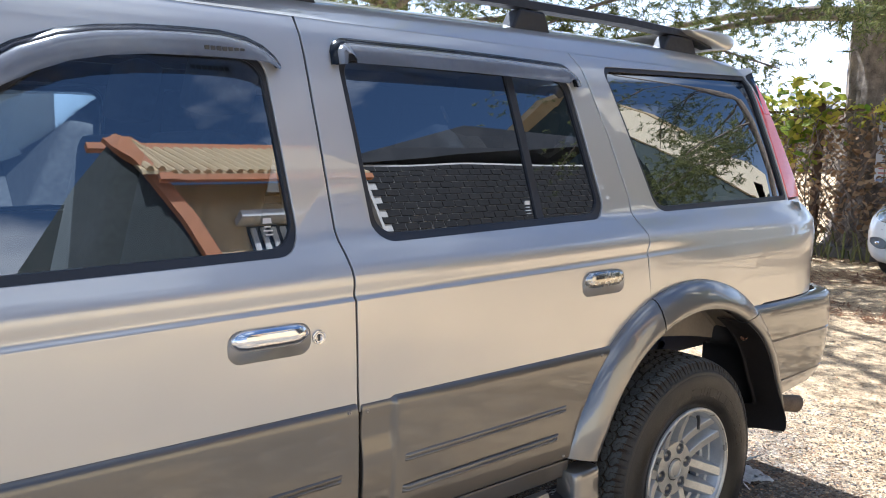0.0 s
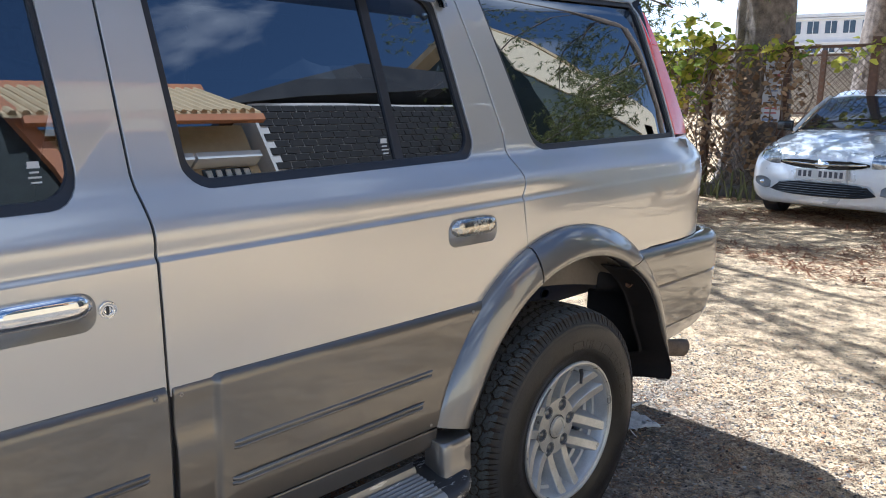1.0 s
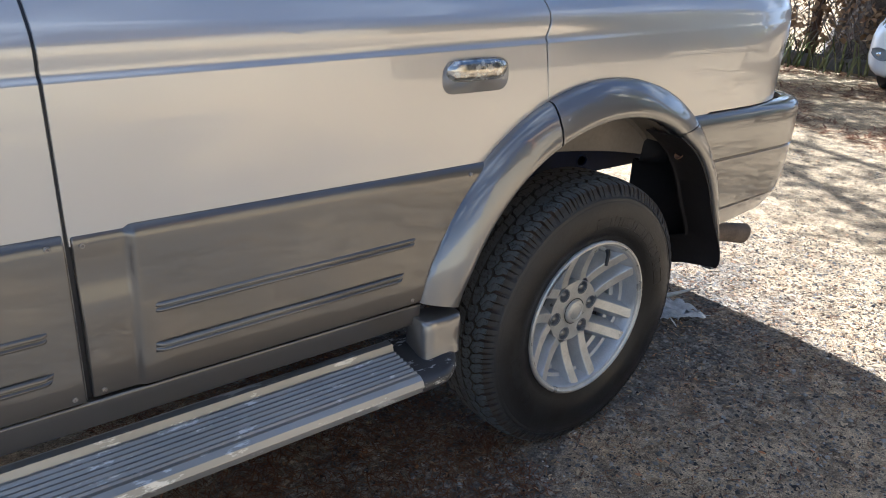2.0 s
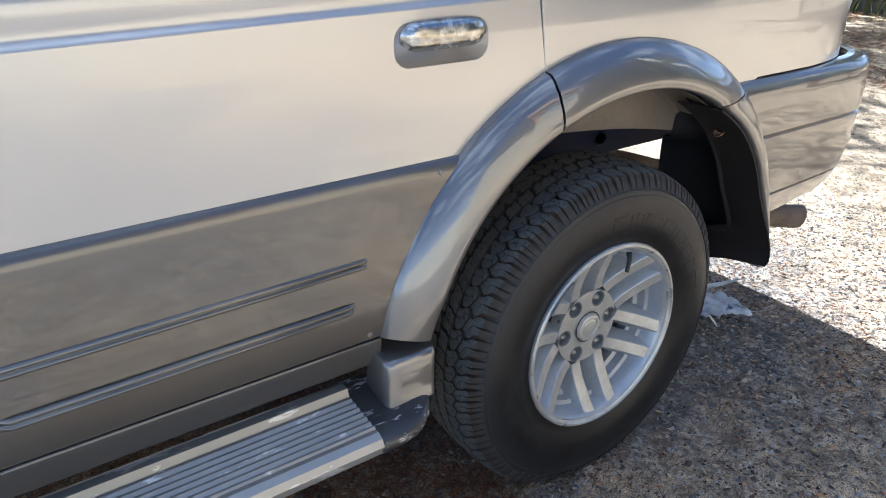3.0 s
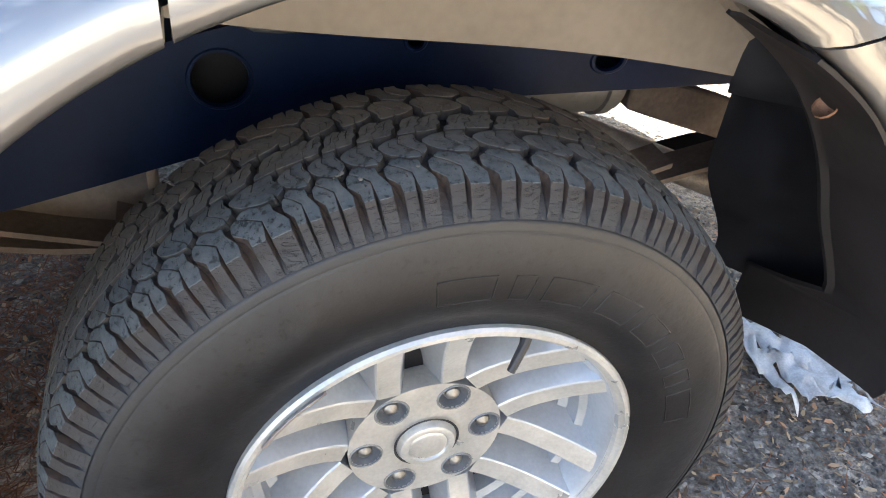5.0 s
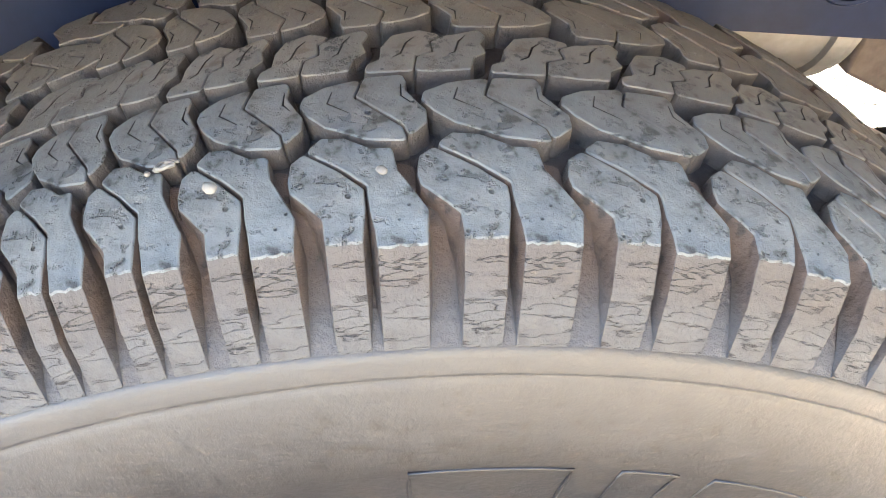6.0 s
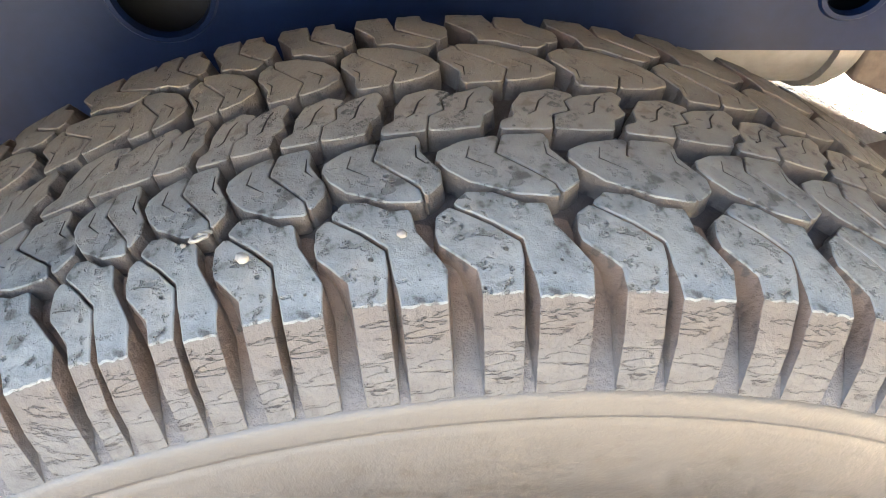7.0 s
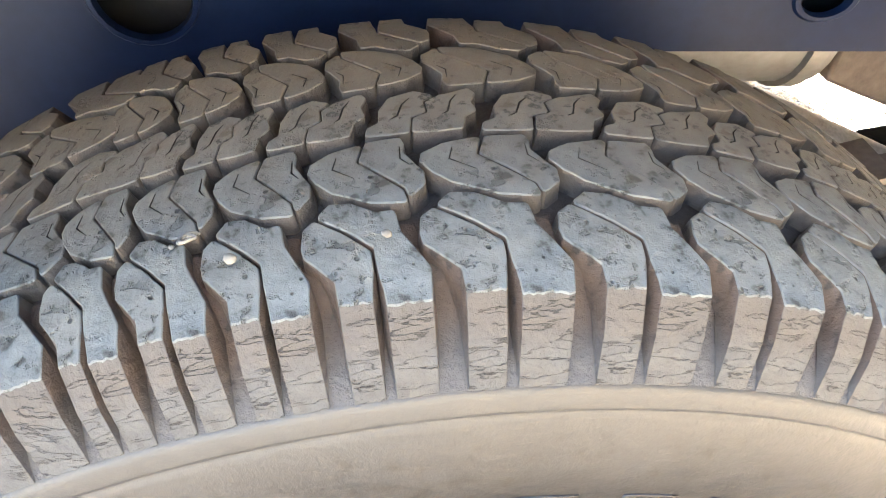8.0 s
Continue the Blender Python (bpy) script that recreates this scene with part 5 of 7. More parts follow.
B_SLIT = [(0.322, 0.0462), (0.282, 0.0402), (0.470, 0.0348)]
B_SLIT2 = [(0.905, 0.0482), (0.898, 0.0418), (0.975, 0.0384)]
C_ONE = [(0.590, 0.0560), (0.622, 0.0612), (0.735, 0.0640), (0.752, 0.0716), (0.860, 0.0795), (1.130, 0.0832), (1.355, 0.0796), (1.207, 0.0757), (1.220, 0.0690), (1.064, 0.0660), (1.026, 0.0566), (0.800, 0.0560)]
C_TWO = [(1.040, 0.0566), (1.078, 0.0654), (1.236, 0.0686), (1.223, 0.0753), (1.372, 0.0795), (1.450, 0.0802), (1.700, 0.0842), (1.762, 0.0800), (1.690, 0.0745), (1.726, 0.0690), (1.596, 0.0648), (1.546, 0.0576), (1.300, 0.0564)]
C_SLIT = [(1.075, 0.0782), (0.990, 0.0742), (0.930, 0.0672), (0.850, 0.0648)]
C_SLIT2 = [(1.560, 0.0795), (1.480, 0.0750), (1.430, 0.0682), (1.370, 0.0666)]
TIE = [(0.795, 0.0190), (0.960, 0.0172), (0.990, 0.0100), (0.935, 0.0052), (0.835, 0.0115)]


def turned(poly, c):
    return [(c - q[0], 2 * TY - q[1]) for q in poly]


# each row: its shift along the pitch, its blocks with their slits, and how far they lie below the crown
ROWS = {
    "shoulder": (0.0, [(A_LEFT, [], 0), (A_RIGHT, [], 0), (TIE, [], 0.0045)]),
    "second": (0.0, [(B_LOW, [B_SLIT], 0), (B_HIGH, [B_SLIT2], 0)]),
    "centre": (0.0, [(C_ONE, [C_SLIT], 0), (C_TWO, [C_SLIT2], 0)]),
    "fourth": (0.0, [(turned(B_LOW, 1.33), [turned(B_SLIT, 1.33)], 0), (turned(B_HIGH, 1.33), [turned(B_SLIT2, 1.33)], 0)]),
    "far": (0.0, [(turned(A_LEFT, 1.43), [], 0), (turned(A_RIGHT, 1.43), [], 0)]),
}


def slit_loop(path, w):
    """A fine cut along a path: its two sides as one closed loop."""
    left, right = [], []
    for i, q in enumerate(path):
        d = (Vector(path[min(i + 1, len(path) - 1)]) - Vector(path[max(i - 1, 0)])).normalized()
        k = w * (0.45 if i in (0, len(path) - 1) else 1.0)
        left.append((q[0] - d.y * k, q[1] + d.x * k))
        right.append((q[0] + d.y * k, q[1] - d.x * k))
    return left + right[::-1]


def block(verts, faces, mats, poly, slits, low, p, at, rng, fine):
    """Adds one rubber block: top with its slits, worn edge and walls. p: the pitch in degrees; at: where the pitch starts."""
    k = radians(p) * TREAD_R
    pts = rounded([(q[0] * k, q[1], 0.0016 if -0.006 < q[1] < 2 * TY + 0.006 else 0.0006) for q in poly], 3 if fine else 1)
    area = sum(a[0] * b[1] - b[0] * a[1] for a, b in zip(pts, pts[1:] + pts[:1]))
    if area < 0:
        pts = pts[::-1]
    def outer(v):
        return v < -0.0075 or v > 2 * TY + 0.0075
    close = []
    for a, b in zip(pts, pts[1:] + pts[:1]):
        close.append(a)
        gap = math.hypot(a[0] - b[0], a[1] - b[1])
        rim = outer(a[1]) and outer(b[1])
        parts = int(gap / (0.0014 if rim else 0.004)) + 1 if fine else 1
        for j in range(1, parts):
            f = j / parts
            wear = rng.uniform(-0.0004, 0.0005) if rim else rng.uniform(-0.00012, 0.00012)
            d = Vector((b[0] - a[0], b[1] - a[1])) / gap
            close.append((a[0] + (b[0] - a[0]) * f - d.y * wear, a[1] + (b[1] - a[1]) * f + d.x * wear))
    pts = close
    n = len(pts)
    side = []
    for i in range(n):
        d = (Vector(pts[(i + 1) % n]) - Vector(pts[i - 1])).normalized()
        side.append(Vector((-d.y, d.x)))
    def put(s, y, r):
        a = s / TREAD_R + at
        verts.append((r * math.sin(a), y, r * math.cos(a)))
    lift = rng.uniform(-0.0003, 0.0003) - low
    tilt = rng.uniform(-0.012, 0.012)
    cx = sum(q[0] for q in pts) / n
    def top(s, v):
        return crown(v) + lift + tilt * (s - cx)
    b0 = len(verts)
    for inset, drop in ((0.0004, 0.0), (0.00016, 0.00018), (0.0, 0.0005)):
        for q, o in zip(pts, side):
            s, v = q[0] + o.x * inset, q[1] + o.y * inset
            put(s, v, top(s, v) - drop)
    for step in (0, 1):
        for (s, v), o in zip(pts, side):
            # the walls lean out more and more towards the shoulder
            e = -1 if v < TY else 1
            w = 1.0 if outer(v) else min(1.0, max(0.0, (abs(v - TY) - TY) / 0.0085))
            g = -o * (0.0005 if step == 0 else 0.0013) * (1 - w)
            y, r = v + g.y, (top(s, v) - 0.005 if step == 0 else crown(v) - 0.0098)
            y1, r1 = TY + e * (0.0868 if step == 0 else 0.0932), (0.349 if step == 0 else 0.3338)
            put(s + g.x, y + (y1 - y) * w, r + (r1 - r) * w)
    kind = 3 if low else 0
    loops = [[(i, pts[i][0] + side[i].x * 0.0004, pts[i][1] + side[i].y * 0.0004) for i in range(n)]]
    if fine:
        for slit in slits:
            cut = slit_loop([(q[0] * k, q[1]) for q in slit], 0.00032)
            o = len(verts) - b0
            m = len(cut)
            for s, v in cut:
                put(s, v, top(s, v))
            for s, v in cut:
                put(s, v, top(s, v) - 0.0035)
            loops.append([(o + i, s, v) for i, (s, v) in enumerate(cut)])
            for i in range(m):
                j = (i + 1) % m
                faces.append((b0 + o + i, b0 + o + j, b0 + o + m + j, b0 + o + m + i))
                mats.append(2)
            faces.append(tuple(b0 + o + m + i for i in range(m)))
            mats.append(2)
    if len(loops) > 1:
        bm = bmesh.new()
        edges, ids = [], []
        for loop in loops:
            vs = []
            for i, s, v in loop:
                vs.append(bm.verts.new((s, v, 0)))
                ids.append(i)
            edges += [bm.edges.new((vs[i - 1], vs[i])) for i in range(len(vs))]
        bmesh.ops.triangle_fill(bm, use_beauty=True, edges=edges, normal=(0, 0, 1))
        bm.verts.index_update()
        for f in bm.faces:
            faces.append(tuple(b0 + ids[v.index] for v in f.verts))
            mats.append(kind)
        bm.free()
    else:
        faces.append(tuple(range(b0, b0 + n)))
        mats.append(kind)
    for ring in range(4):
        for i in range(n):
            j = (i + 1) % n
            o = b0 + ring * n
            faces.append((o + i, o + n + i, o + n + j, o + j))
            rim = outer(pts[i][1]) and outer(pts[j][1])
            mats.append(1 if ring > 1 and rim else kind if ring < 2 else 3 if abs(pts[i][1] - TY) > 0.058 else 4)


def tread_mesh(name, verts, faces, mats):
    me = bpy.data.meshes.new(name)
    me.from_pydata(verts, [], faces)
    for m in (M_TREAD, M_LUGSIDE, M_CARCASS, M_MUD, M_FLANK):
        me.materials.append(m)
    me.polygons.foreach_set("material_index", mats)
    bm = bmesh.new()
    bm.from_mesh(me)
    bmesh.ops.recalc_face_normals(bm, faces=bm.faces)
    bm.to_mesh(me)
    bm.free()
    me.shade_smooth()
    me.set_sharp_from_angle(angle=radians(24))
    # the tops follow the crown's own curve
    normals = []
    for f in me.polygons:
        for i in f.vertices:
            x, y, z = me.vertices[i].co
            r = math.hypot(x, z)
            out = Vector((x / r, (crown(y - 0.001) - crown(y + 0.001)) / 0.002, z / r)).normalized()
            normals.append(tuple(out) if f.normal.dot(out) > 0.985 and r > crown(y) - 0.002 else (0.0, 0.0, 0.0))
    me.normals_split_custom_set(normals)
    return me


def tyre_profile():
    half = [(0.064, 0.3608), (0.0715, 0.3500), (0.0795, 0.3420), (0.0870, 0.3365), (0.0920, 0.3328), (0.0931, 0.3316), (0.0938, 0.3298), (0.0950, 0.3250), (0.0951, 0.3240), (0.0949, 0.3234), (0.0955, 0.3226), (0.0964, 0.320), (0.0995, 0.302), (0.1010, 0.284), (0.0998, 0.262), (0.0955, 0.245), (0.0895, 0.233), (0.0850, 0.2245), (0.0830, 0.2160), (0.0815, 0.2080)]
    return [(TY - d, r) for d, r in half[::-1]] + [(TY - 0.05, 0.3622), (TY, 0.3628), (TY + 0.05, 0.3622)] + [(TY + d, r) for d, r in half]


def spoke_bar(bm, ang, off, r0, r1, w0, w1, y0, y1, depth):
    """A bar beside a radius, set off by off: widths w0, w1 and faces y0, y1 at its two ends."""
    a = radians(ang)
    rad, tan = Vector((math.cos(a), 0, math.sin(a))), Vector((-math.sin(a), 0, math.cos(a)))
    rings = []
    for k in range(7):
        t = k / 6
        r, w, y = r0 + (r1 - r0) * t, w0 + (w1 - w0) * t, y0 + (y1 - y0) * (t ** 1.5)
        c = rad * r + tan * off
        rings.append([c + tan * u * w + Vector((0, y + v, 0)) for u, v in ((-1.20, depth), (-0.66, 0.007), (-0.56, 0.0015), (-0.48, 0.0), (0.48, 0.0), (0.56, 0.0015), (0.66, 0.007), (1.20, depth))])
    loft(bm, rings)
    bmesh.ops.recalc_face_normals(bm, faces=bm.faces)


M_NUT = simple("dull_steel_nut", (0.16, 0.155, 0.145), (0.30, 0.29, 0.27), 60, (0.30, 0.45), metal=0.8)
M_CUP = simple("grey_nut_cup", (0.15, 0.153, 0.156), (0.22, 0.223, 0.226), 40, (0.35, 0.5), metal=0.3)


def make_wheel(detailed):
    bm = bmesh.new()
    lathe(bm, [(-0.008, 0.2235), (-0.016, 0.2235), (-0.0195, 0.2205), (-0.0185, 0.2170), (-0.013, 0.2145), (-0.010, 0.2085), (0.000, 0.2040), (0.014, 0.1990), (0.030, 0.1960), (0.033, 0.1860), (0.052, 0.1830), (0.056, 0.1720), (0.080, 0.1690), (0.120, 0.1690), (0.160, 0.190), (0.166, 0.2235)], (0, 0, 0), 96)
    wheel = part("wheel", bm, M_ALLOY, suv, "silver alloy wheel with six pairs of spokes", angle=40)
    bm = bmesh.new()
    lathe(bm, [(-0.010, 0.2240), (-0.0175, 0.2235), (-0.0205, 0.2205), (-0.0205, 0.2160), (-0.0170, 0.2138), (-0.0155, 0.2105), (-0.010, 0.2085)], (0, 0, 0), 96)
    part("rim_lip", bm, M_MACH, wheel, "worn machined rim lip", angle=40)
    bm = bmesh.new()
    lathe(bm, tyre_profile(), (0, 0, 0), 160)
    part("tyre", bm, M_WALL, wheel, "black all-terrain tyre with cracked shoulder", angle=0)
    # groove floor: a band just over the carcass, its colour darkened for groove shade
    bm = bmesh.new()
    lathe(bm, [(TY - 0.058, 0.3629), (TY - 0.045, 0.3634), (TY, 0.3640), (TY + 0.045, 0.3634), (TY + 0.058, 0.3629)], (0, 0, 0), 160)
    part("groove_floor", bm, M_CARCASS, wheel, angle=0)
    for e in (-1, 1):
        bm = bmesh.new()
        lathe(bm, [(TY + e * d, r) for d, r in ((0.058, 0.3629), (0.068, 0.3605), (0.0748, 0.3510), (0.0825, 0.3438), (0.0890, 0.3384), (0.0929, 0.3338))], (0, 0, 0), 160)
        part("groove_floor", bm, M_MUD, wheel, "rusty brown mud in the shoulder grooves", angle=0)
    rng = random.Random(5)
    start, made, joined = START, 0, ([], [], [])
    for k, p in enumerate(pitch):
        for row, (shift, polys) in ROWS.items():
            mid = start + p * 0.5
            single = detailed and made < 300
            verts, faces, mats = ([], [], []) if single else joined
            at0 = radians(p * (shift - 0.5)) if single else radians(start + p * shift)
            for poly, slits, low in polys:
                block(verts, faces, mats, poly, slits, low, p, at0, rng, detailed)
            if single:
                ob = link("tread_block", tread_mesh("tread_block", verts, faces, mats), M_TREAD, wheel, smooth=False)
                ob.rotation_euler = (0, radians(mid), 0)
                made += 1
        start += p
    if joined[0]:
        tagged(link("tread", tread_mesh("tread", *joined), M_TREAD, wheel, smooth=False), kind="stuff")
    # spokes in pairs, the hub and its nuts
    for g in range(6):
        for sgn in (-1, 1):
            bm = bmesh.new()
            spoke_bar(bm, 37 + 60 * g, sgn * 0.0355, 0.086, 0.2045, 0.0245, 0.0265, 0.040, -0.006, 0.044)
            for f in bm.faces:
                f.material_index = 0 if f.normal.y < -0.8 else 1
            spoke = part("spoke", bm, M_MACH, wheel, angle=25)
            spoke.data.materials.append(M_ALLOY)
        # nut in its cup
        b = radians(7 + 60 * g)
        c = (0.070 * math.cos(b), 0, 0.070 * math.sin(b))
        bm = bmesh.new()
        lathe(bm, [(0.0392, 0.0200), (0.0378, 0.0186), (0.0384, 0.0174), (0.050, 0.0158), (0.055, 0.0120), (0.056, 0.0005)], c, 24)
        cup = part("nut_cup", bm, M_CUP, wheel, angle=50)
        bm = bmesh.new()
        lathe(bm, [(0.040, 0.0005), (0.041, 0.005), (0.044, 0.0085), (0.058, 0.0108)], c, 12)
        part("wheel_nut", bm, M_NUT, wheel, angle=30)
    bm = bmesh.new()
    edges = []
    loops = [[(0.090 * math.cos(a), 0.090 * math.sin(a)) for a in (2 * math.pi * k / 48 for k in range(48))]]
    for g in range(6):
        b = radians(7 + 60 * g)
        loops.append([(0.070 * math.cos(b) + 0.0172 * math.cos(a), 0.070 * math.sin(b) + 0.0172 * math.sin(a)) for a in (2 * math.pi * k / 18 for k in range(18))])
    for loop in loops:
        vs = [bm.verts.new((x, 0.0395, z)) for x, z in loop]
        edges += [bm.edges.new((vs[i - 1], vs[i])) for i in range(len(vs))]
    bmesh.ops.triangle_fill(bm, use_beauty=True, edges=edges, normal=(0, -1, 0))
    ext = bmesh.ops.extrude_edge_only(bm, edges=[e for e in bm.edges if e.is_boundary])
    for v in ext["geom"]:
        if isinstance(v, bmesh.types.BMVert):
            v.co.y += 0.03
    bmesh.ops.recalc_face_normals(bm, faces=bm.faces)
    part("hub", bm, M_MACH, wheel, angle=40)
    bm = bmesh.new()
    lathe(bm, [(0.0300, 0.0005), (0.0298, 0.016), (0.0304, 0.0212), (0.0312, 0.0222), (0.0290, 0.0240), (0.0285, 0.0275), (0.0300, 0.0315), (0.0345, 0.0340), (0.046, 0.0352)], (0, 0, 0), 48)
    cap = part("hub_cap", bm, M_MACH, wheel, "silver hub cap", angle=40)
    # black ring round the cap stands in for its shadow
    bm = bmesh.new()
    lathe(bm, [(0.0365, 0.0355), (0.0365, 0.0385)], (0, 0, 0), 48)
    part("cap_shadow_ring", bm, M_BLACK, wheel)
    bm = bmesh.new()
    lathe(bm, [(0.070, 0.0005), (0.070, 0.156), (0.085, 0.164), (0.16, 0.164)], (0, 0, 0), 48)
    part("brake_drum", bm, M_LINER, wheel, "dark brake drum", angle=40)
    # valve and balance weight
    bm = bmesh.new()
    d = Vector((math.sin(radians(28)), 0, math.cos(radians(28))))
    tube(bm, [d * 0.192 + Vector((0, 0.020, 0)), d * 0.180 + Vector((0, 0.012, 0)), d * 0.150 + Vector((0, 0.004, 0))], [0.007, 0.0055, 0.0045], 10)
    part("valve", bm, M_BLACK, wheel, "black rubber valve")
    bm = bmesh.new()
    rings = []
    for k in range(9):
        a = radians(-57 + 22 * k / 8)
        e = Vector((math.sin(a), 0, math.cos(a)))
        rings.append([e * 0.2185 + Vector((0, -0.0225, 0)), e * 0.2185 + Vector((0, -0.0265, 0)), e * 0.2125 + Vector((0, -0.0225, 0)), e * 0.2125 + Vector((0, -0.016, 0))])
    loft(bm, rings)
    part("balance_weight", bm, M_STEELSC, wheel, bev=0.001)
    # moulded maker's mark on the sidewall, as outlined plain bars
    for a0, a1, r0, r1 in ((-5, 5.5, 0.257, 0.284), (9, 13, 0.257, 0.284), (16, 26, 0.257, 0.284), (29.5, 38.5, 0.257, 0.284), (42, 50, 0.257, 0.284), (53.5, 60, 0.257, 0.284), (63.5, 67.5, 0.257, 0.284), (71, 81, 0.257, 0.284), (-128, -120, 0.257, 0.284), (-116, -108, 0.257, 0.284), (-104, -96, 0.257, 0.284)):
        bm = bmesh.new()
        corner = [(a0, r0), (a1, r0), (a1, r1), (a0, r1)]
        loop = []
        for (pa, pr), (qa, qr) in zip(corner, corner[1:] + corner[:1]):
            loop += [(pa + (qa - pa) * k / 5, pr + (qr - pr) * k / 5) for k in range(5)]
        prof = tyre_profile()[:16]
        rs, ysx = [q[1] for q in prof], [q[0] for q in prof]
        order = np.argsort(rs)
        path = []
        for a, r in loop + loop[:1]:
            y = float(np.interp(r, np.array(rs)[order], np.array(ysx)[order]))
            path.append((r * math.sin(radians(a)), y + 0.0002, r * math.cos(radians(a))))
        tube(bm, path, 0.0009, 5, caps=False)
        part("sidewall_mark", bm, M_WALL, wheel, angle=0)
    # the alloy wheel sits in its tyre a little off the tread's middle
    m = Matrix.Translation((0.006, 0, -0.002)) @ Matrix.Diagonal((0.966, 1, 0.966, 1))
    for ob in [wheel] + [c for c in wheel.children if c.name.split(".")[0] in ("rim_lip", "spoke", "nut_cup", "wheel_nut", "hub", "hub_cap", "cap_shadow_ring", "brake_drum", "valve", "balance_weight")]:
        ob.data.transform(m)
    return wheel


simple_wheel = make_wheel(False)
simple_wheel.location = (-2.86, 0.0, AZ)
copy_thing(simple_wheel, pose(-2.86, WIDTH, AZ, 0, 0, 180))
copy_thing(simple_wheel, pose(0, WIDTH, AZ, 0, 0, 180))
wheel = make_wheel(True)
wheel.location = (0.0, 0.0, AZ)
# pale grit caught in the tread
rng = random.Random(3)
M_GRIT = simple("pale_grit", (0.08, 0.075, 0.066), (0.15, 0.14, 0.12), 60, (0.8, 0.95), bump=0.3)
for deg, y, size, lift in [(-14.9, 0.0176, 0.0011, -0.0004), (-15.3, 0.0166, 0.0009, -0.0004), (-12.45, 0.0060, 0.0019, -0.0008), (-5.55, 0.0070, 0.0016, -0.0012)]:
    bm = bmesh.new()
    bmesh.ops.create_icosphere(bm, subdivisions=2, radius=size)
    for v in bm.verts:
        v.co *= 1 + 0.35 * noise.noise(v.co * 700 + Vector((deg, y, 0)))
        v.co.z *= 0.7
    r = TREAD_R + lift + size * 0.3
    bmesh.ops.transform(bm, matrix=Matrix.Translation((r * math.sin(radians(deg)), y, r * math.cos(radians(deg)))), verts=bm.verts)
    part("grit", bm, M_GRIT, wheel, angle=0)
bm = bmesh.new()
curl = []
for k in range(22):
    a = 0.35 * k
    d = radians(-14.35 + 0.34 * math.cos(a) * (1 if k < 17 else 1.9) - 0.02 * k)
    r = TREAD_R + 0.0004 + 0.00006 * k
    curl.append((r * math.sin(d), 0.0190 + 0.0016 * math.sin(a) - 0.00012 * k, r * math.cos(d)))
tube(bm, curl, 0.00055, 6)
part("residue_curl", bm, M_GRIT, wheel, "pale curl of dried residue", angle=0)

# ---- beyond the car ----
M_BARK = simple("pine_bark", (0.075, 0.056, 0.044), (0.36, 0.295, 0.235), 9, (0.85, 1.0), bump=1.0, bscale=22)
M_RUST = simple("rusty_iron", (0.085, 0.045, 0.028), (0.17, 0.10, 0.065), 25, (0.75, 0.95), bump=0.3)
M_WIRE = simple("weathered_wire", (0.11, 0.085, 0.065), (0.2, 0.165, 0.13), 40, (0.6, 0.8), metal=0.4)


def leaf_material(name, lo, hi):
    m, n, l, b = material(name)
    gm = n.new("ShaderNodeNewGeometry")
    r = ramp(n, l, gm.outputs["Random Per Island"], [(0.0, lo), (1.0, hi)])
    l.new(r.outputs["Color"], b.inputs["Base Color"])
    b.inputs["Roughness"].default_value = 0.55
    tl, mx = n.new("ShaderNodeBsdfTranslucent"), n.new("ShaderNodeMixShader")
    mx.inputs["Fac"].default_value = 0.55
    l.new(r.outputs["Color"], tl.inputs["Color"])
    l.new(b.outputs["BSDF"], mx.inputs[1])
    l.new(tl.outputs["BSDF"], mx.inputs[2])
    l.new(mx.outputs["Shader"], n["Material Output"].inputs["Surface"])
    return m


M_LEAF = leaf_material("vine_leaf", (0.14, 0.24, 0.02), (0.75, 0.66, 0.10))
M_DRYLEAF = leaf_material("dry_leaf", (0.26, 0.15, 0.075), (0.55, 0.40, 0.24))
M_NEEDLE = leaf_material("pine_needle", (0.05, 0.075, 0.02), (0.28, 0.29, 0.10))
M_GRASS = leaf_material("grass_blade", (0.09, 0.11, 0.03), (0.32, 0.30, 0.13))


def scatter_mesh(name, quads, mat, label, category, kind="stuff", parent=None):
    verts = [p for q in quads for p in q]
    faces, k = [], 0
    for q in quads:
        faces.append(tuple(range(k, k + len(q))))
        k += len(q)
    me = bpy.data.meshes.new(name)
    me.from_pydata([tuple(v) for v in verts], [], faces)
    ob = link(name, me, mat, parent, label, smooth=False)
    return tagged(ob, "", category, kind=kind) if not parent else ob


def leaf_quads(rng, c, size, n, spread):
    out = []
    for _ in range(n):
        p = Vector(c) + Vector((rng.gauss(0, spread[0]), rng.gauss(0, spread[1]), rng.gauss(0, spread[2])))
        q = Euler((rng.uniform(-1.0, 1.0), rng.uniform(-1.0, 1.0), rng.uniform(0, 6.28))).to_matrix()
        s = size * rng.uniform(0.5, 1.3)
        out.append([p + q @ Vector(v) * s for v in ((0, -0.5, 0), (0.38, -0.1, 0.10), (0.25, 0.35, 0.05), (0, 0.6, -0.08), (-0.25, 0.35, 0.05), (-0.38, -0.1, 0.10))])
    return out


def needle_tuft(rng, c, axis, n, length, width):
    out = []
    axis = axis.normalized()
    for _ in range(n):
        d = (axis * rng.uniform(0.2, 1.0) + Vector((rng.gauss(0, 0.5), rng.gauss(0, 0.5), rng.gauss(0, 0.45)))).normalized()
        s = d.orthogonal().normalized()
        s = Matrix.Rotation(rng.uniform(0, 6.28), 3, d) @ s * width
        l = length * rng.uniform(0.6, 1.1)
        p = c + axis * rng.uniform(-0.5, 0.5) * length
        out.append([p - s, p + s, p + d * l + s * 0.4, p + d * l - s * 0.4])
    return out


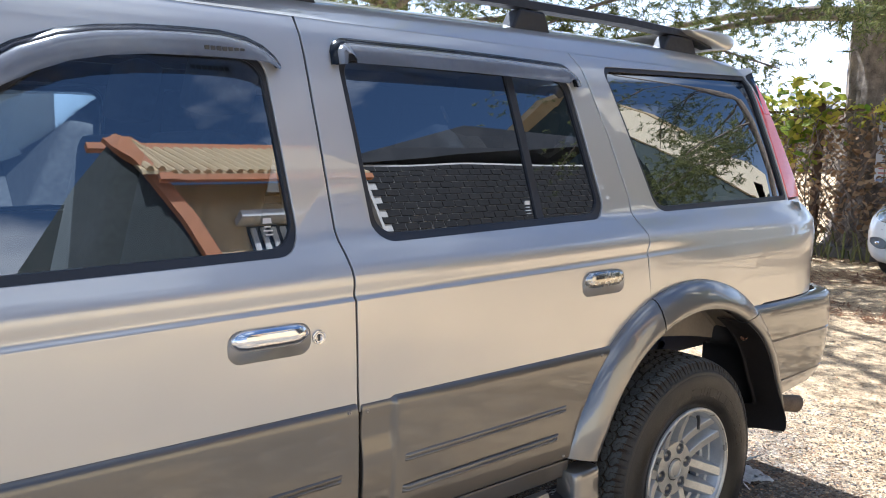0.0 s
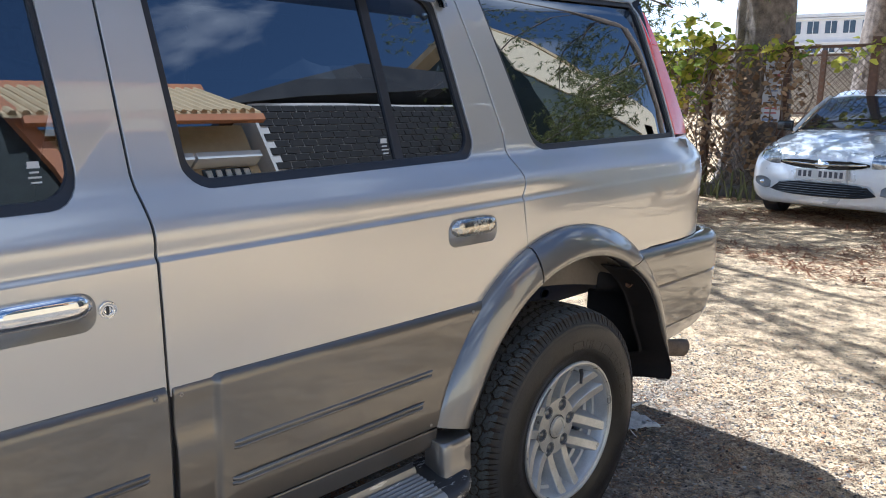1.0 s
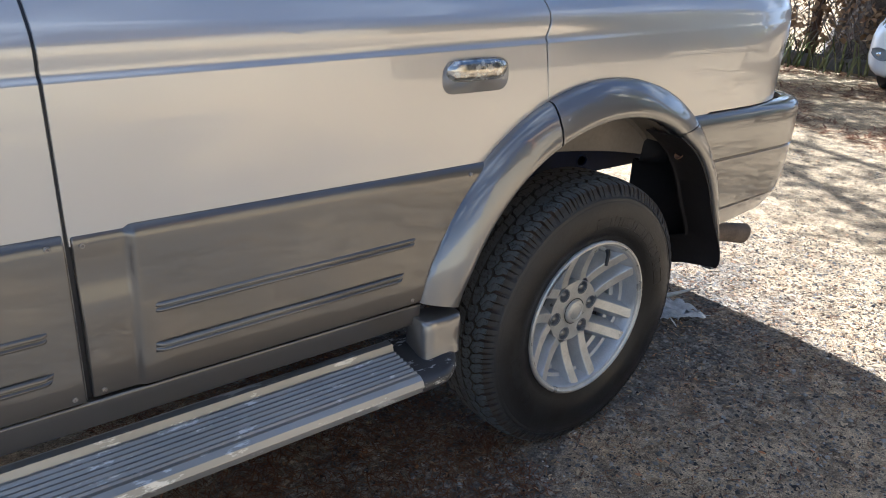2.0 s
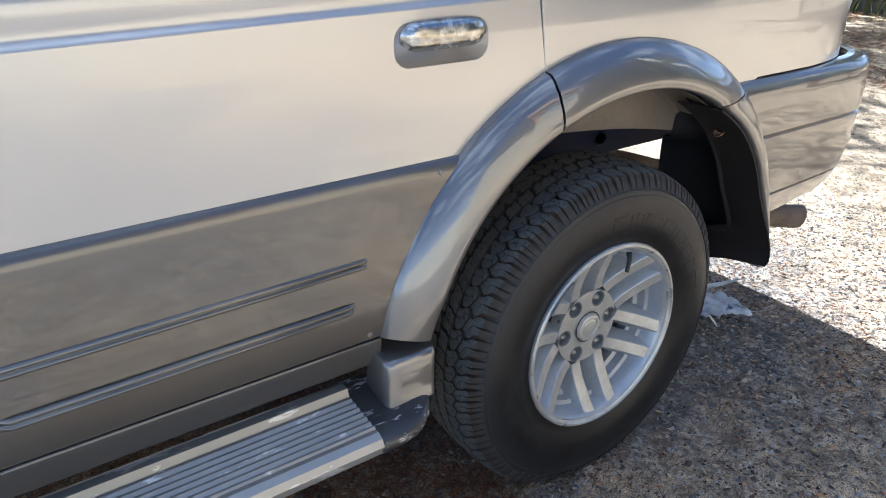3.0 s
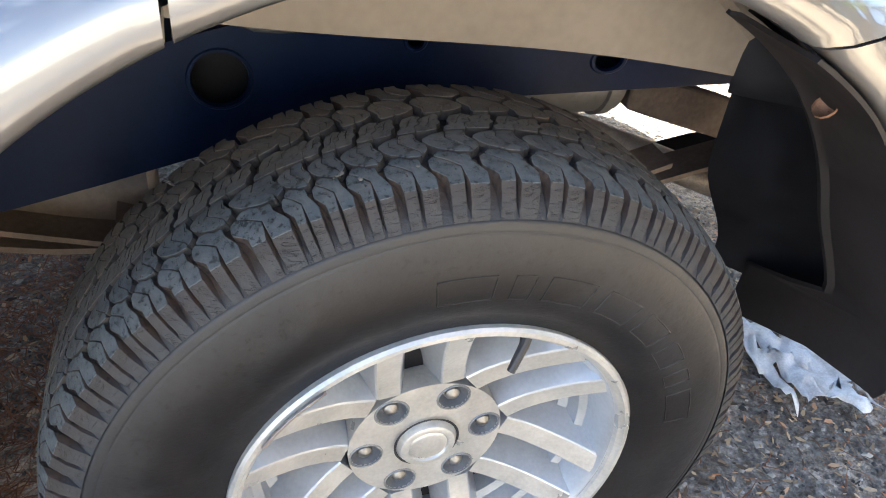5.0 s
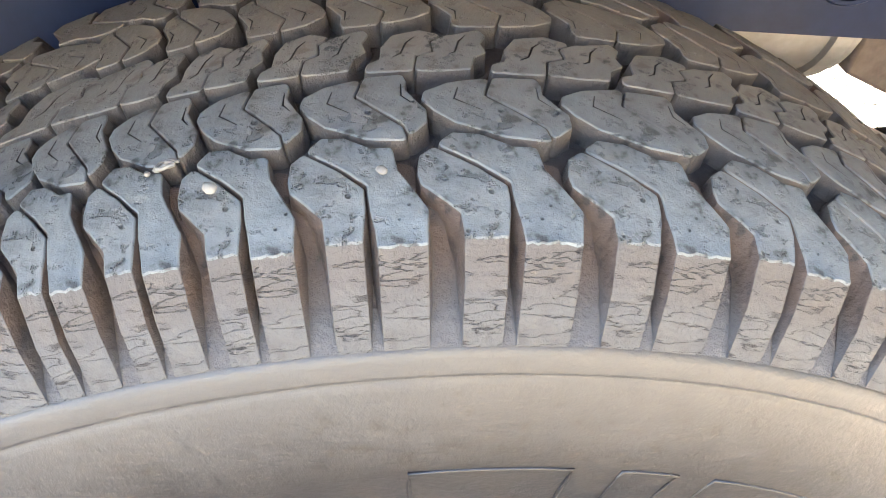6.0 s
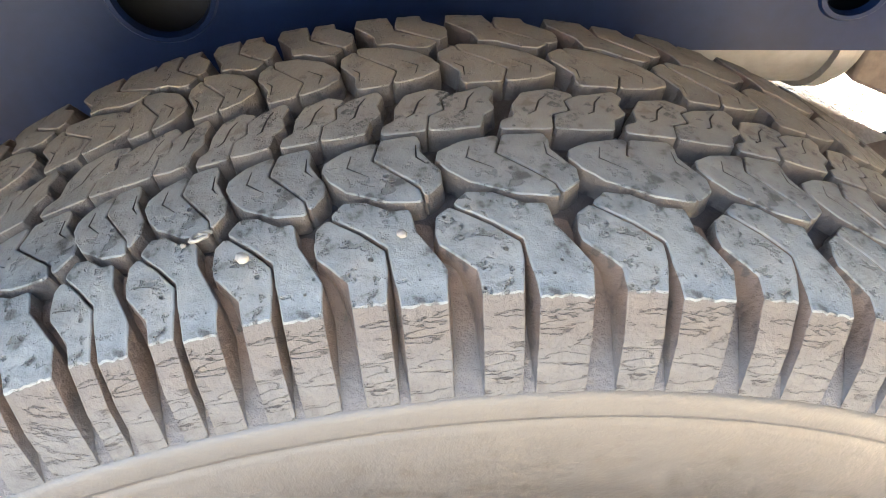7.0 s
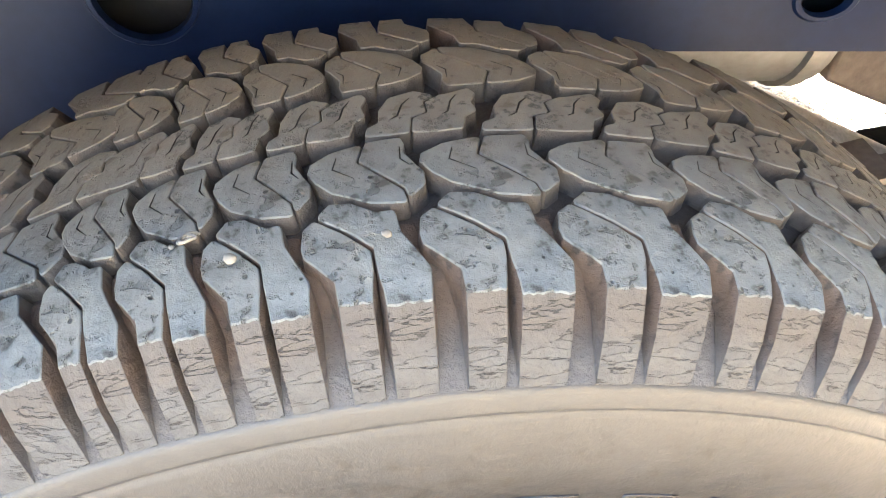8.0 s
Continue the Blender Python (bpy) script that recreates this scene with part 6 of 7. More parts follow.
def tree(base, trunk_r, height, lean, limbs, rng, label, tufts, zone, slim=1.0, keep=1.0, high=None):
    """A pine: bark trunk with root flare, limbs, and needles in tufts along them."""
    t = thing("pine_tree", label, "tree", "pines by the fence", at=base)
    b = Vector(base)
    bm = bmesh.new()
    rings = []
    for k in range(61):
        h = height * (k / 60) ** 1.6
        r = trunk_r * (1 - 0.55 * h / height) * (1 + 0.55 * math.exp(-h / 0.35))
        c = Vector((lean[0] * h / height, lean[1] * h / height, h - 0.05))
        rings.append([c + Vector((math.cos(a), math.sin(a), 0)) * r * (1 + 0.10 * noise.noise(Vector((math.cos(a) * 2, math.sin(a) * 2, h * 0.7 + b.x))) + 0.10 * abs(noise.noise(Vector((math.cos(a) * 7, math.sin(a) * 7, h * 1.6 + b.x)))) + 0.05 * noise.noise(Vector((math.cos(a) * 16, math.sin(a) * 16, h * 5)))) for a in (2 * math.pi * j / 72 for j in range(72))])
    loft(bm, rings)
    part("trunk", bm, M_BARK, t, "deeply furrowed brown bark", angle=0)
    quads = []
    for i in range(limbs):
        bm = bmesh.new()
        reach = high if high and i >= limbs - 4 else zone
        h0 = rng.uniform(*reach[4:6])
        a = rng.uniform(*reach[:2])
        ln = rng.uniform(*reach[2:4])
        p = Vector((lean[0] * h0 / height, lean[1] * h0 / height, h0))
        pts = [p]
        d = Vector((math.cos(a), math.sin(a), rng.uniform(-0.05, 0.25)))
        for k in range(7):
            d = (d + Vector((rng.gauss(0, 0.13), rng.gauss(0, 0.13), -0.07))).normalized()
            pts.append(pts[-1] + d * ln / 7)
        tube(bm, pts, [0.07 * slim * (1 - k / 8.5) * trunk_r / 0.4 for k in range(8)], 6)
        part("limb", bm, M_BARK, t, angle=0)
        for _ in range(tufts):
            k = rng.uniform(1.6, 6.99)
            q = pts[int(k)].lerp(pts[int(k) + 1], k % 1) + Vector((rng.gauss(0, 0.28), rng.gauss(0, 0.28), rng.gauss(-0.12, 0.24)))
            quads += needle_tuft(rng, q, Vector((rng.gauss(0, 1), rng.gauss(0, 1), -0.4)), 16, 0.10, 0.0058)
    quads = [q for k, q in enumerate(quads) if (k * 0.618) % 1 < keep]
    verts = [v for q in quads for v in q]
    me = bpy.data.meshes.new("crown")
    me.from_pydata([tuple(v) for v in verts], [], [(4 * k, 4 * k + 1, 4 * k + 2, 4 * k + 3) for k in range(len(quads))])
    link("crown", me, M_NEEDLE, t, "sparse green needle tufts", smooth=False)
    return t


rng = random.Random(11)
tree((9.35, 3.35, 0), 0.44, 9.5, (0.15, 0.1), 20, rng, "tall pine with furrowed bark behind the fence", 300, (2.0, 4.6, 2.5, 6.0, 3.2, 7.5))
tree((13.9, 3.25, 0.95), 0.27, 9.0, (0.3, -0.2), 9, rng, "slimmer pine on the bank", 90, (0, 6.28, 2.0, 4.0, 3.6, 8.0))
tree((4.5, 8.6, 0), 0.33, 10.0, (0.2, -0.3), 24, rng, "tall pine beyond the parked car", 330, (3.4, 6.3, 3.0, 6.5, 2.9, 6.5), high=(4.10, 4.55, 6.6, 8.0, 6.2, 7.2))
tree((10.8, -3.4, 0), 0.30, 10.5, (0.3, -0.5), 11, rng, "pine standing across the yard", 150, (3.4, 5.0, 2.6, 5.0, 4.9, 8.6), 0.5)

# ---- fence with wire mesh, climbing vine and a notice ----
FX = 8.65


def fence_run(x, y0, y1, z0, height, step, label):
    f = thing("fence", label, "fence", at=(x, y0, z0))
    n = int((y1 - y0) / step)
    for k in range(n + 1):
        bm = bmesh.new()
        box(bm, (-0.045, k * step - 0.05, -0.1), (0.045, k * step + 0.05, height + 0.06))
        part("post", bm, M_RUST, f, smooth=False, bev=0.006)
    for z in (0.12, height - 0.04):
        bm = bmesh.new()
        box(bm, (-0.02, 0, z - 0.018), (0.02, n * step, z + 0.018))
        part("rail", bm, M_RUST, f, smooth=False)
    quads = []
    cell, w = 0.085, 0.0028
    span, hh = n * step, height - 0.16
    k = 0
    while k * cell < span + hh:
        for sgn in (1, -1):
            a0 = max(0.0, k * cell - span)
            a1 = min(hh, k * cell)
            if a1 > a0:
                ya = k * cell - a0
                yb = k * cell - a1
                if sgn < 0:
                    ya, yb = span - ya, span - yb
                p, q = Vector((0.005 * sgn, ya, 0.12 + a0)), Vector((0.005 * sgn, yb, 0.12 + a1))
                s = Vector((0, w, w * sgn))
                quads.append([p - s, p + s, q + s, q - s])
                s = Vector((w, 0, 0))
                quads.append([p - s, p + s, q + s, q - s])
        k += 1
    verts = [v for q in quads for v in q]
    me = bpy.data.meshes.new("wire_mesh")
    me.from_pydata([tuple(v) for v in verts], [], [(4 * j, 4 * j + 1, 4 * j + 2, 4 * j + 3) for j in range(len(quads))])
    link("wire_mesh", me, M_WIRE, f, "diamond wire mesh", smooth=False)
    return f


fence_run(FX, -4.6, 8.0, 0.0, 2.05, 1.05, "rusty iron fence with diamond wire mesh")
fence_run(15.2, -6.0, 9.0, 0.95, 1.35, 1.5, "low wire fence on the far bank")
bm = bmesh.new()
box(bm, (FX - 0.12, -4.6, -0.1), (FX + 0.10, 8.0, 0.16))
tagged(part("kerb", bm, simple("dirty_concrete", (0.12, 0.10, 0.08), (0.24, 0.21, 0.18), 8, (0.85, 1.0), bump=0.4), bev=0.015), "dirty concrete footing under the fence", "kerb", kind="structure")
bm = bmesh.new()
box(bm, (17.0, -8.0, 0.5), (17.25, 13.0, 2.42))
tagged(part("boundary_wall", bm, simple("weathered_tan_render", (0.30, 0.27, 0.22), (0.46, 0.42, 0.36), 1.6, (0.85, 1.0), bump=0.2), smooth=False, bev=0.02), "weathered tan rendered wall beyond the bank", "wall", kind="structure")
rng = random.Random(21)
quads = []
for _ in range(150):
    y = rng.uniform(-4.4, 7.8)
    quads += leaf_quads(rng, (FX - 0.05, y, 1.98 + 0.10 * math.sin(y * 2.1) + 0.06 * math.sin(y * 5.3)), 0.115, 7, (0.10, 0.13, 0.075))
for _ in range(60):
    y = rng.uniform(3.6, 5.6)
    quads += leaf_quads(rng, (FX - 0.10, y, rng.uniform(1.3, 2.25)), 0.155, 8, (0.12, 0.14, 0.12))
scatter_mesh("climbing_vine", quads, M_LEAF, "bright green vine leaves along the fence top", "vine")
quads = []
for _ in range(230):
    y = rng.uniform(2.5, 6.2)
    quads += leaf_quads(rng, (FX - 0.08, y, rng.uniform(0.4, 1.9)), 0.09, 9, (0.10, 0.13, 0.14))
scatter_mesh("dry_vine", quads, M_DRYLEAF, "withered brown vine in the wire", "vine")
bm = bmesh.new()
for _ in range(60):
    y = rng.uniform(2.5, 6.2)
    pts = [Vector((FX - 0.08, y, 0.0))]
    for k in range(7):
        pts.append(pts[-1] + Vector((rng.gauss(0, 0.03), rng.gauss(0, 0.12), rng.uniform(0.2, 0.36))))
    tube(bm, pts, 0.009, 5)
tagged(part("vine_stems", bm, M_BARK, angle=0), "bare brown vine stems on the fence", "vine", kind="stuff")
quads = []
for _ in range(110):
    x, y = FX - 0.15 - abs(rng.gauss(0, 0.16)), rng.uniform(2.9, 4.9)
    a, h = rng.uniform(0, 6.28), rng.uniform(0.15, 0.62)
    o = Vector((math.cos(a), math.sin(a), 0))
    s = Vector((-o.y, o.x, 0)) * 0.011
    p = Vector((x, y, 0))
    quads.append([p - s, p + s, p + o * h * 0.25 + Vector((0, 0, h * 0.7)) + s, p + o * h * 0.25 + Vector((0, 0, h * 0.7)) - s])
    quads.append([p + o * h * 0.25 + Vector((0, 0, h * 0.7)) - s, p + o * h * 0.25 + Vector((0, 0, h * 0.7)) + s, p + o * h * 0.6 + Vector((0, 0, h * 0.8))])
scatter_mesh("tall_grass", quads, M_GRASS, "tufts of green grass at the fence foot", "grass")

# the notice tied to the fence: a printed sheet with bars for its writing
sg = thing("notice", "white printed notice sheet tied to the fence", "sign", at=(FX - 0.06, 2.885, 1.05))
M_SHEET = simple("white_plastic_sheet", (0.62, 0.62, 0.63), (0.72, 0.72, 0.73), 6, (0.5, 0.6))
bm = bmesh.new()
box(bm, (-0.004, -0.125, 0), (0.004, 0.125, 0.80))
part("sheet", bm, M_SHEET, sg, smooth=False)
M_REDINK = simple("red_ink", (0.50, 0.16, 0.15), (0.58, 0.22, 0.20), 20, (0.6, 0.7))
M_BLUEINK = simple("blue_ink", (0.22, 0.27, 0.42), (0.28, 0.34, 0.50), 20, (0.6, 0.7))
M_DARKINK = simple("dark_ink", (0.05, 0.05, 0.06), (0.09, 0.09, 0.1), 20, (0.6, 0.7))
for z, h, w, ink in ((0.70, 0.045, 0.16, M_DARKINK), (0.59, 0.07, 0.20, M_REDINK), (0.45, 0.03, 0.19, M_DARKINK), (0.40, 0.025, 0.17, M_BLUEINK), (0.32, 0.04, 0.10, M_DARKINK), (0.25, 0.02, 0.18, M_DARKINK), (0.17, 0.03, 0.19, M_REDINK), (0.11, 0.03, 0.19, M_REDINK), (0.01, 0.07, 0.24, M_BLUEINK)):
    bm = bmesh.new()
    box(bm, (-0.008, -w * 0.42, z), (-0.0045, w * 0.42, z + h * (0.5 if h > 0.03 else 0.7)))
    part("printed_bar", bm, ink, sg, smooth=False)


# ---- the parked saloon car ----
def saloon(at):
    s = thing("saloon_car", "silver-white saloon car parked nose towards the gravel yard", "car", at=at)
    hw = 0.85
    # body: rings of (half width, height) from nose to tail
    nose = lambda y: 0.17 * abs(y / 0.85) ** 2.2
    st = [(0.00, [(0.58, 0.27), (0.68, 0.34), (0.71, 0.46), (0.68, 0.60), (0.52, 0.69)], 0.71),
          (0.04, [(0.66, 0.22), (0.77, 0.31), (0.80, 0.46), (0.76, 0.66), (0.60, 0.75)], 0.76),
          (0.16, [(0.70, 0.19), (0.82, 0.30), (0.835, 0.46), (0.80, 0.70), (0.64, 0.80)], 0.815),
          (0.40, [(0.70, 0.19), (0.83, 0.30), (0.845, 0.48), (0.82, 0.74), (0.68, 0.85)], 0.88),
          (0.75, [(0.72, 0.20), (0.845, 0.32), (0.855, 0.52), (0.83, 0.80), (0.70, 0.92)], 0.95),
          (1.15, [(0.72, 0.20), (0.845, 0.32), (0.855, 0.54), (0.84, 0.85), (0.72, 0.96)], 1.00),
          (2.2, [(0.72, 0.20), (0.845, 0.30), (0.86, 0.56), (0.845, 0.88), (0.76, 0.98)], 1.00),
          (3.5, [(0.72, 0.22), (0.845, 0.34), (0.855, 0.60), (0.83, 0.92), (0.74, 1.02)], 1.04),
          (4.1, [(0.66, 0.26), (0.78, 0.40), (0.79, 0.62), (0.76, 0.95), (0.66, 1.04)], 1.05),
          (4.30, [(0.50, 0.36), (0.62, 0.46), (0.64, 0.62), (0.62, 0.90), (0.52, 0.98)], 0.99)]
    bm = bmesh.new()
    rings = []
    for x, half, top in st:
        ring = [(x + nose(y) * max(0.0, 1 - x / 0.4), y, z) for y, z in half]
        ring += [(x, half[-1][0] * 0.5, top + 0.005)]
        under = [(x + nose(half[0][0] * k) * max(0.0, 1 - x / 0.4), half[0][0] * k, half[0][1] - 0.008) for k in (0.35, 0.7)]
        ring = under + ring
        full = [(x, 0, half[0][1] - 0.010)] + ring + [(x, 0, top + 0.012)] + [(p[0], -p[1], p[2]) for p in ring[::-1]]
        rings.append(full)
    loft(bm, rings)
    bmesh.ops.recalc_face_normals(bm, faces=bm.faces)
    bmesh.ops.subdivide_edges(bm, edges=bm.edges[:], cuts=1, use_grid_fill=True, smooth=0.6)
    skin = BVHTree.FromBMesh(bm)
    def on_body(y, z, off):
        hit = skin.ray_cast(Vector((-1.0, y, z)), Vector((1, 0, 0)))[0]
        return Vector((hit.x - off if hit else 0.3, y, z))
    body = part("body", bm, M_WHITE, s, "silver-white painted body", angle=60)
    # glasshouse
    bm = bmesh.new()
    gl = [(1.02, 0.66, 0.66, 0.985, 0.985), (1.62, 0.66, 0.54, 0.99, 1.36), (2.05, 0.68, 0.55, 1.0, 1.44), (2.7, 0.68, 0.55, 1.0, 1.45), (3.2, 0.67, 0.53, 1.02, 1.38), (3.75, 0.64, 0.60, 1.04, 1.05)]
    loft(bm, [[(x, a, z0), (x, b, z1), (x, b * 0.5, z1 + 0.03), (x, 0, z1 + 0.035), (x, -b * 0.5, z1 + 0.03), (x, -b, z1), (x, -a, z0)] for x, a, b, z0, z1 in gl])
    bmesh.ops.recalc_face_normals(bm, faces=bm.faces)
    part("glasshouse", bm, simple("dark_car_glass", (0.012, 0.014, 0.016), (0.02, 0.022, 0.025), 3, (0.03, 0.06), coat=1.0), s, "dark windscreen and side glass", angle=50)
    bm = bmesh.new()
    loft(bm, [[(x, b + 0.01, z1 - 0.012), (x, b * 0.9, z1 + 0.02), (x, b * 0.5, z1 + 0.042), (x, 0, z1 + 0.048), (x, -b * 0.5, z1 + 0.042), (x, -b * 0.9, z1 + 0.02), (x, -b - 0.01, z1 - 0.012)] for x, b, z1 in ((1.66, 0.535, 1.37), (2.05, 0.55, 1.44), (2.7, 0.55, 1.45), (3.15, 0.53, 1.39))])
    bmesh.ops.recalc_face_normals(bm, faces=bm.faces)
    part("roof", bm, M_WHITE, s, angle=50)
    for e in (1, -1):
        bm = bmesh.new()
        tube(bm, [(0.98, 0.69 * e, 0.985), (1.35, 0.63 * e, 1.21), (1.68, 0.545 * e, 1.385)], 0.024, 8)
        part("pillar", bm, M_WHITE, s)
        bm = bmesh.new()
        cushion(bm, 0.085, 0.19, 0.125, pose(1.20, 0.885 * e, 0.965, 0, 0, 14 * e))
        tube(bm, [(1.20, 0.72 * e, 0.965), (1.20, 0.82 * e, 0.985)], 0.022, 8)
        part("door_mirror", bm, M_GLOSSBLACK, s, "dark glossy door mirror")
        # headlight
        bm = bmesh.new()
        rows = []
        for k in range(9):
            t = k / 8
            y = 0.47 + 0.34 * t
            x = nose(y) - 0.004 + 0.42 * max(0, t - 0.25) ** 1.6
            zc = 0.70 + 0.11 * t
            h = 0.034 + 0.062 * math.sin(math.pi * min(1, t * 0.75 + 0.15))
            rows.append([on_body(e * y, zc + h * u, 0.012 * (1 - u * u) + 0.004) for u in (-1, -0.5, 0, 0.5, 1)])
        loft(bm, rows, closed=False)
        bmesh.ops.recalc_face_normals(bm, faces=bm.faces)
        bmesh.ops.solidify(bm, geom=bm.faces[:], thickness=0.03)
        hl = part("headlight", bm, simple("headlight_glass", (0.25, 0.28, 0.30), (0.62, 0.66, 0.70), 22, (0.05, 0.12), metal=0.6, coat=1.0, spread=0.08), s, "swept clear headlight", angle=60)
        bm = bmesh.new()
        rows = []
        for k in range(9):
            t = k / 8
            h = 0.062 * (0.25 + 0.75 * math.sin(math.pi * (0.12 + 0.80 * t)))
            rows.append([on_body(e * (0.57 + 0.19 * t), 0.395 + 0.045 * t + h * u, 0.004 - 0.010 * (1 - u * u)) for u in (-1, -0.6, 0, 0.6, 1)])
        loft(bm, rows, closed=False)
        bmesh.ops.recalc_face_normals(bm, faces=bm.faces)
        bmesh.ops.solidify(bm, geom=bm.faces[:], thickness=0.012)
        pocket = part("fog_lamp_pocket", bm, simple("fog_pocket", (0.12, 0.125, 0.13), (0.20, 0.21, 0.22), 12, (0.25, 0.4)), s, angle=60)
        bm = bmesh.new()
        c = on_body(0.665 * e, 0.415, 0.002)
        lathe(bm, [(-0.012, 0.0005), (-0.008, 0.022), (0.006, 0.030)], (0, 0, 0), 20)
        bmesh.ops.transform(bm, matrix=Matrix.Translation(c) @ Matrix.Rotation(radians(-90 + 28 * e), 4, "Z"), verts=bm.verts)
        part("fog_lamp", bm, M_CHROME, pocket)
        # wheels
        for x in (0.80, 3.37):
            bm = bmesh.new()
            lathe(bm, [(-0.10, 0.19), (-0.10, 0.28), (-0.085, 0.305), (0.085, 0.305), (0.10, 0.28), (0.10, 0.19)], (x, 0.735 * e, 0.300), 36)
            ty = part("tyre", bm, M_WALL, s, angle=40)
            bm = bmesh.new()
            lathe(bm, [(-0.085 * e, 0.001), (-0.07 * e, 0.05), (-0.06 * e, 0.19), (0.06 * e, 0.195)], (x, 0.735 * e - 0.0, 0.300), 36)
            part("rim", bm, M_ALLOY, ty, angle=40)
    # upper grille: dark lens with a chrome bar and an oval badge
    bm = bmesh.new()
    rows = []
    for k in range(13):
        u = -1 + k / 6
        h = 0.050 * (1 - abs(u) ** 3 * 0.75)
        rows.append([(-0.022 + nose(0.46 * u), 0.46 * u, 0.650 + 0.020 * abs(u) + h * w) for w in (-1, 0, 1)])
    loft(bm, rows, closed=False)
    bmesh.ops.solidify(bm, geom=bm.faces[:], thickness=0.02)
    bmesh.ops.recalc_face_normals(bm, faces=bm.faces)
    gr = part("grille", bm, M_GLOSSBLACK, s, "black upper grille")
    bm = bmesh.new()
    tube(bm, [(-0.032 + nose(0.43 * u / 6), 0.43 * u / 6, 0.655 + 0.020 * abs(u / 6)) for u in range(-6, 7)], 0.010, 6)
    part("grille_bar", bm, M_CHROME, gr)
    bm = bmesh.new()
    lathe(bm, [(-0.02, 0.001), (-0.018, 0.035), (-0.005, 0.05)], (0, 0, 0), 28)
    bmesh.ops.transform(bm, matrix=pose(-0.030, 0, 0.660, 0, 0, -90) @ Matrix.Diagonal((1.5, 1, 0.85, 1)), verts=bm.verts)
    bmesh.ops.recalc_face_normals(bm, faces=bm.faces)
    part("badge", bm, M_CHROME, gr, "plain oval chrome badge")
    # lower grille
    bm = bmesh.new()
    rows = []
    for k in range(13):
        u = -1 + k / 6
        rows.append([(-0.020 + nose(0.50 * u), 0.50 * u * (1 - 0.10 * w), 0.385 + w * 0.075 * (1 - 0.45 * abs(u) ** 4) + 0.01 * u * u) for w in (-1, 0, 1)])
    loft(bm, rows, closed=False)
    bmesh.ops.solidify(bm, geom=bm.faces[:], thickness=0.03)
    bmesh.ops.recalc_face_normals(bm, faces=bm.faces)
    lg = part("lower_grille", bm, M_PLASTIC, s, "black lower grille")
    for k in range(5):
        bm = bmesh.new()
        z = 0.335 + 0.026 * k
        tube(bm, [(-0.026 + nose(0.46 * u / 6), 0.46 * u / 6, z) for u in range(-6, 7)], 0.004, 5)
        part("grille_slat", bm, M_GLOSSBLACK, lg)
    # number plate with bars
    bm = bmesh.new()
    box(bm, (-0.052, -0.26, 0.500), (-0.038, 0.26, 0.612))
    pl = part("number_plate", bm, simple("plate_white", (0.55, 0.55, 0.53), (0.62, 0.62, 0.60), 8, (0.5, 0.6)), s, "white number plate with dark bars", bev=0.004)
    for k in range(9):
        if k == 3:
            continue
        bm = bmesh.new()
        y = 0.212 - 0.053 * k
        box(bm, (-0.0545, y - 0.016, 0.524), (-0.0515, y + 0.016, 0.590))
        part("plate_bar", bm, M_DARKINK, pl, smooth=False)
    return s


saloon((6.95, 1.62, 0.0))

# ---- far buildings ----
M_PLASTER = simple("white_plaster", (0.58, 0.60, 0.62), (0.70, 0.71, 0.72), 1.5, (0.8, 0.95), bump=0.05)
M_PANE = simple("far_window_glass", (0.03, 0.05, 0.08), (0.07, 0.10, 0.14), 2, (0.08, 0.2))


def far_house(at, size, yaw, floors, bays, label, mat, sills=True):
    """A plain block seen far off: its walls, flat roof with parapet, and rows of windows."""
    h = thing("far_building", label, "building", at=at)
    h.rotation_euler = (0, 0, radians(yaw))
    w, d, z = size
    bm = bmesh.new()
    box(bm, (0, -w / 2, -1), (d, w / 2, z))
    wall = part("wall", bm, mat, h, smooth=False)
    bm = bmesh.new()
    box(bm, (-0.35, -w / 2 - 0.3, z), (d + 0.3, w / 2 + 0.3, z + 0.35))
    part("roof", bm, mat, h, smooth=False)
    fh = z / floors
    for f in range(floors):
        bm = bmesh.new()
        box(bm, (-0.25, -w / 2, fh * (f + 1) - 0.25), (-0.003, w / 2, fh * (f + 1) - 0.08))
        part("floor_band", bm, mat, h, smooth=False)
        for b in range(bays):
            y = -w / 2 + w * (b + 0.5) / bays
            bm = bmesh.new()
            box(bm, (-0.06, y - w / bays * 0.32, fh * f + fh * 0.32), (-0.004, y + w / bays * 0.32, fh * f + fh * 0.82))
            win = part("window", bm, M_PANE, h, smooth=False)
            bm = bmesh.new()
            box(bm, (-0.10, y - 0.04, fh * f + fh * 0.32), (-0.062, y + 0.04, fh * f + fh * 0.82))
            part("window_frame", bm, mat, win, smooth=False)
    for k in range(4):
        bm = bmesh.new()
        tube(bm, [(2, -w * 0.3 + k * 1.4, z + 0.3), (2, -w * 0.3 + k * 1.4, z + 1.3)], 0.35, 10)
        part("water_tank", bm, M_ALLOY, h)
    return h


far_house((90, 26.5, 0), (18, 10, 10.4), 14, 4, 10, "white four-storey building far off with pale blue bands", M_PLASTER)
far_house((90, 43.6, 0), (4.6, 5, 7.9), 22, 3, 2, "pale small building far off", M_PLASTER)

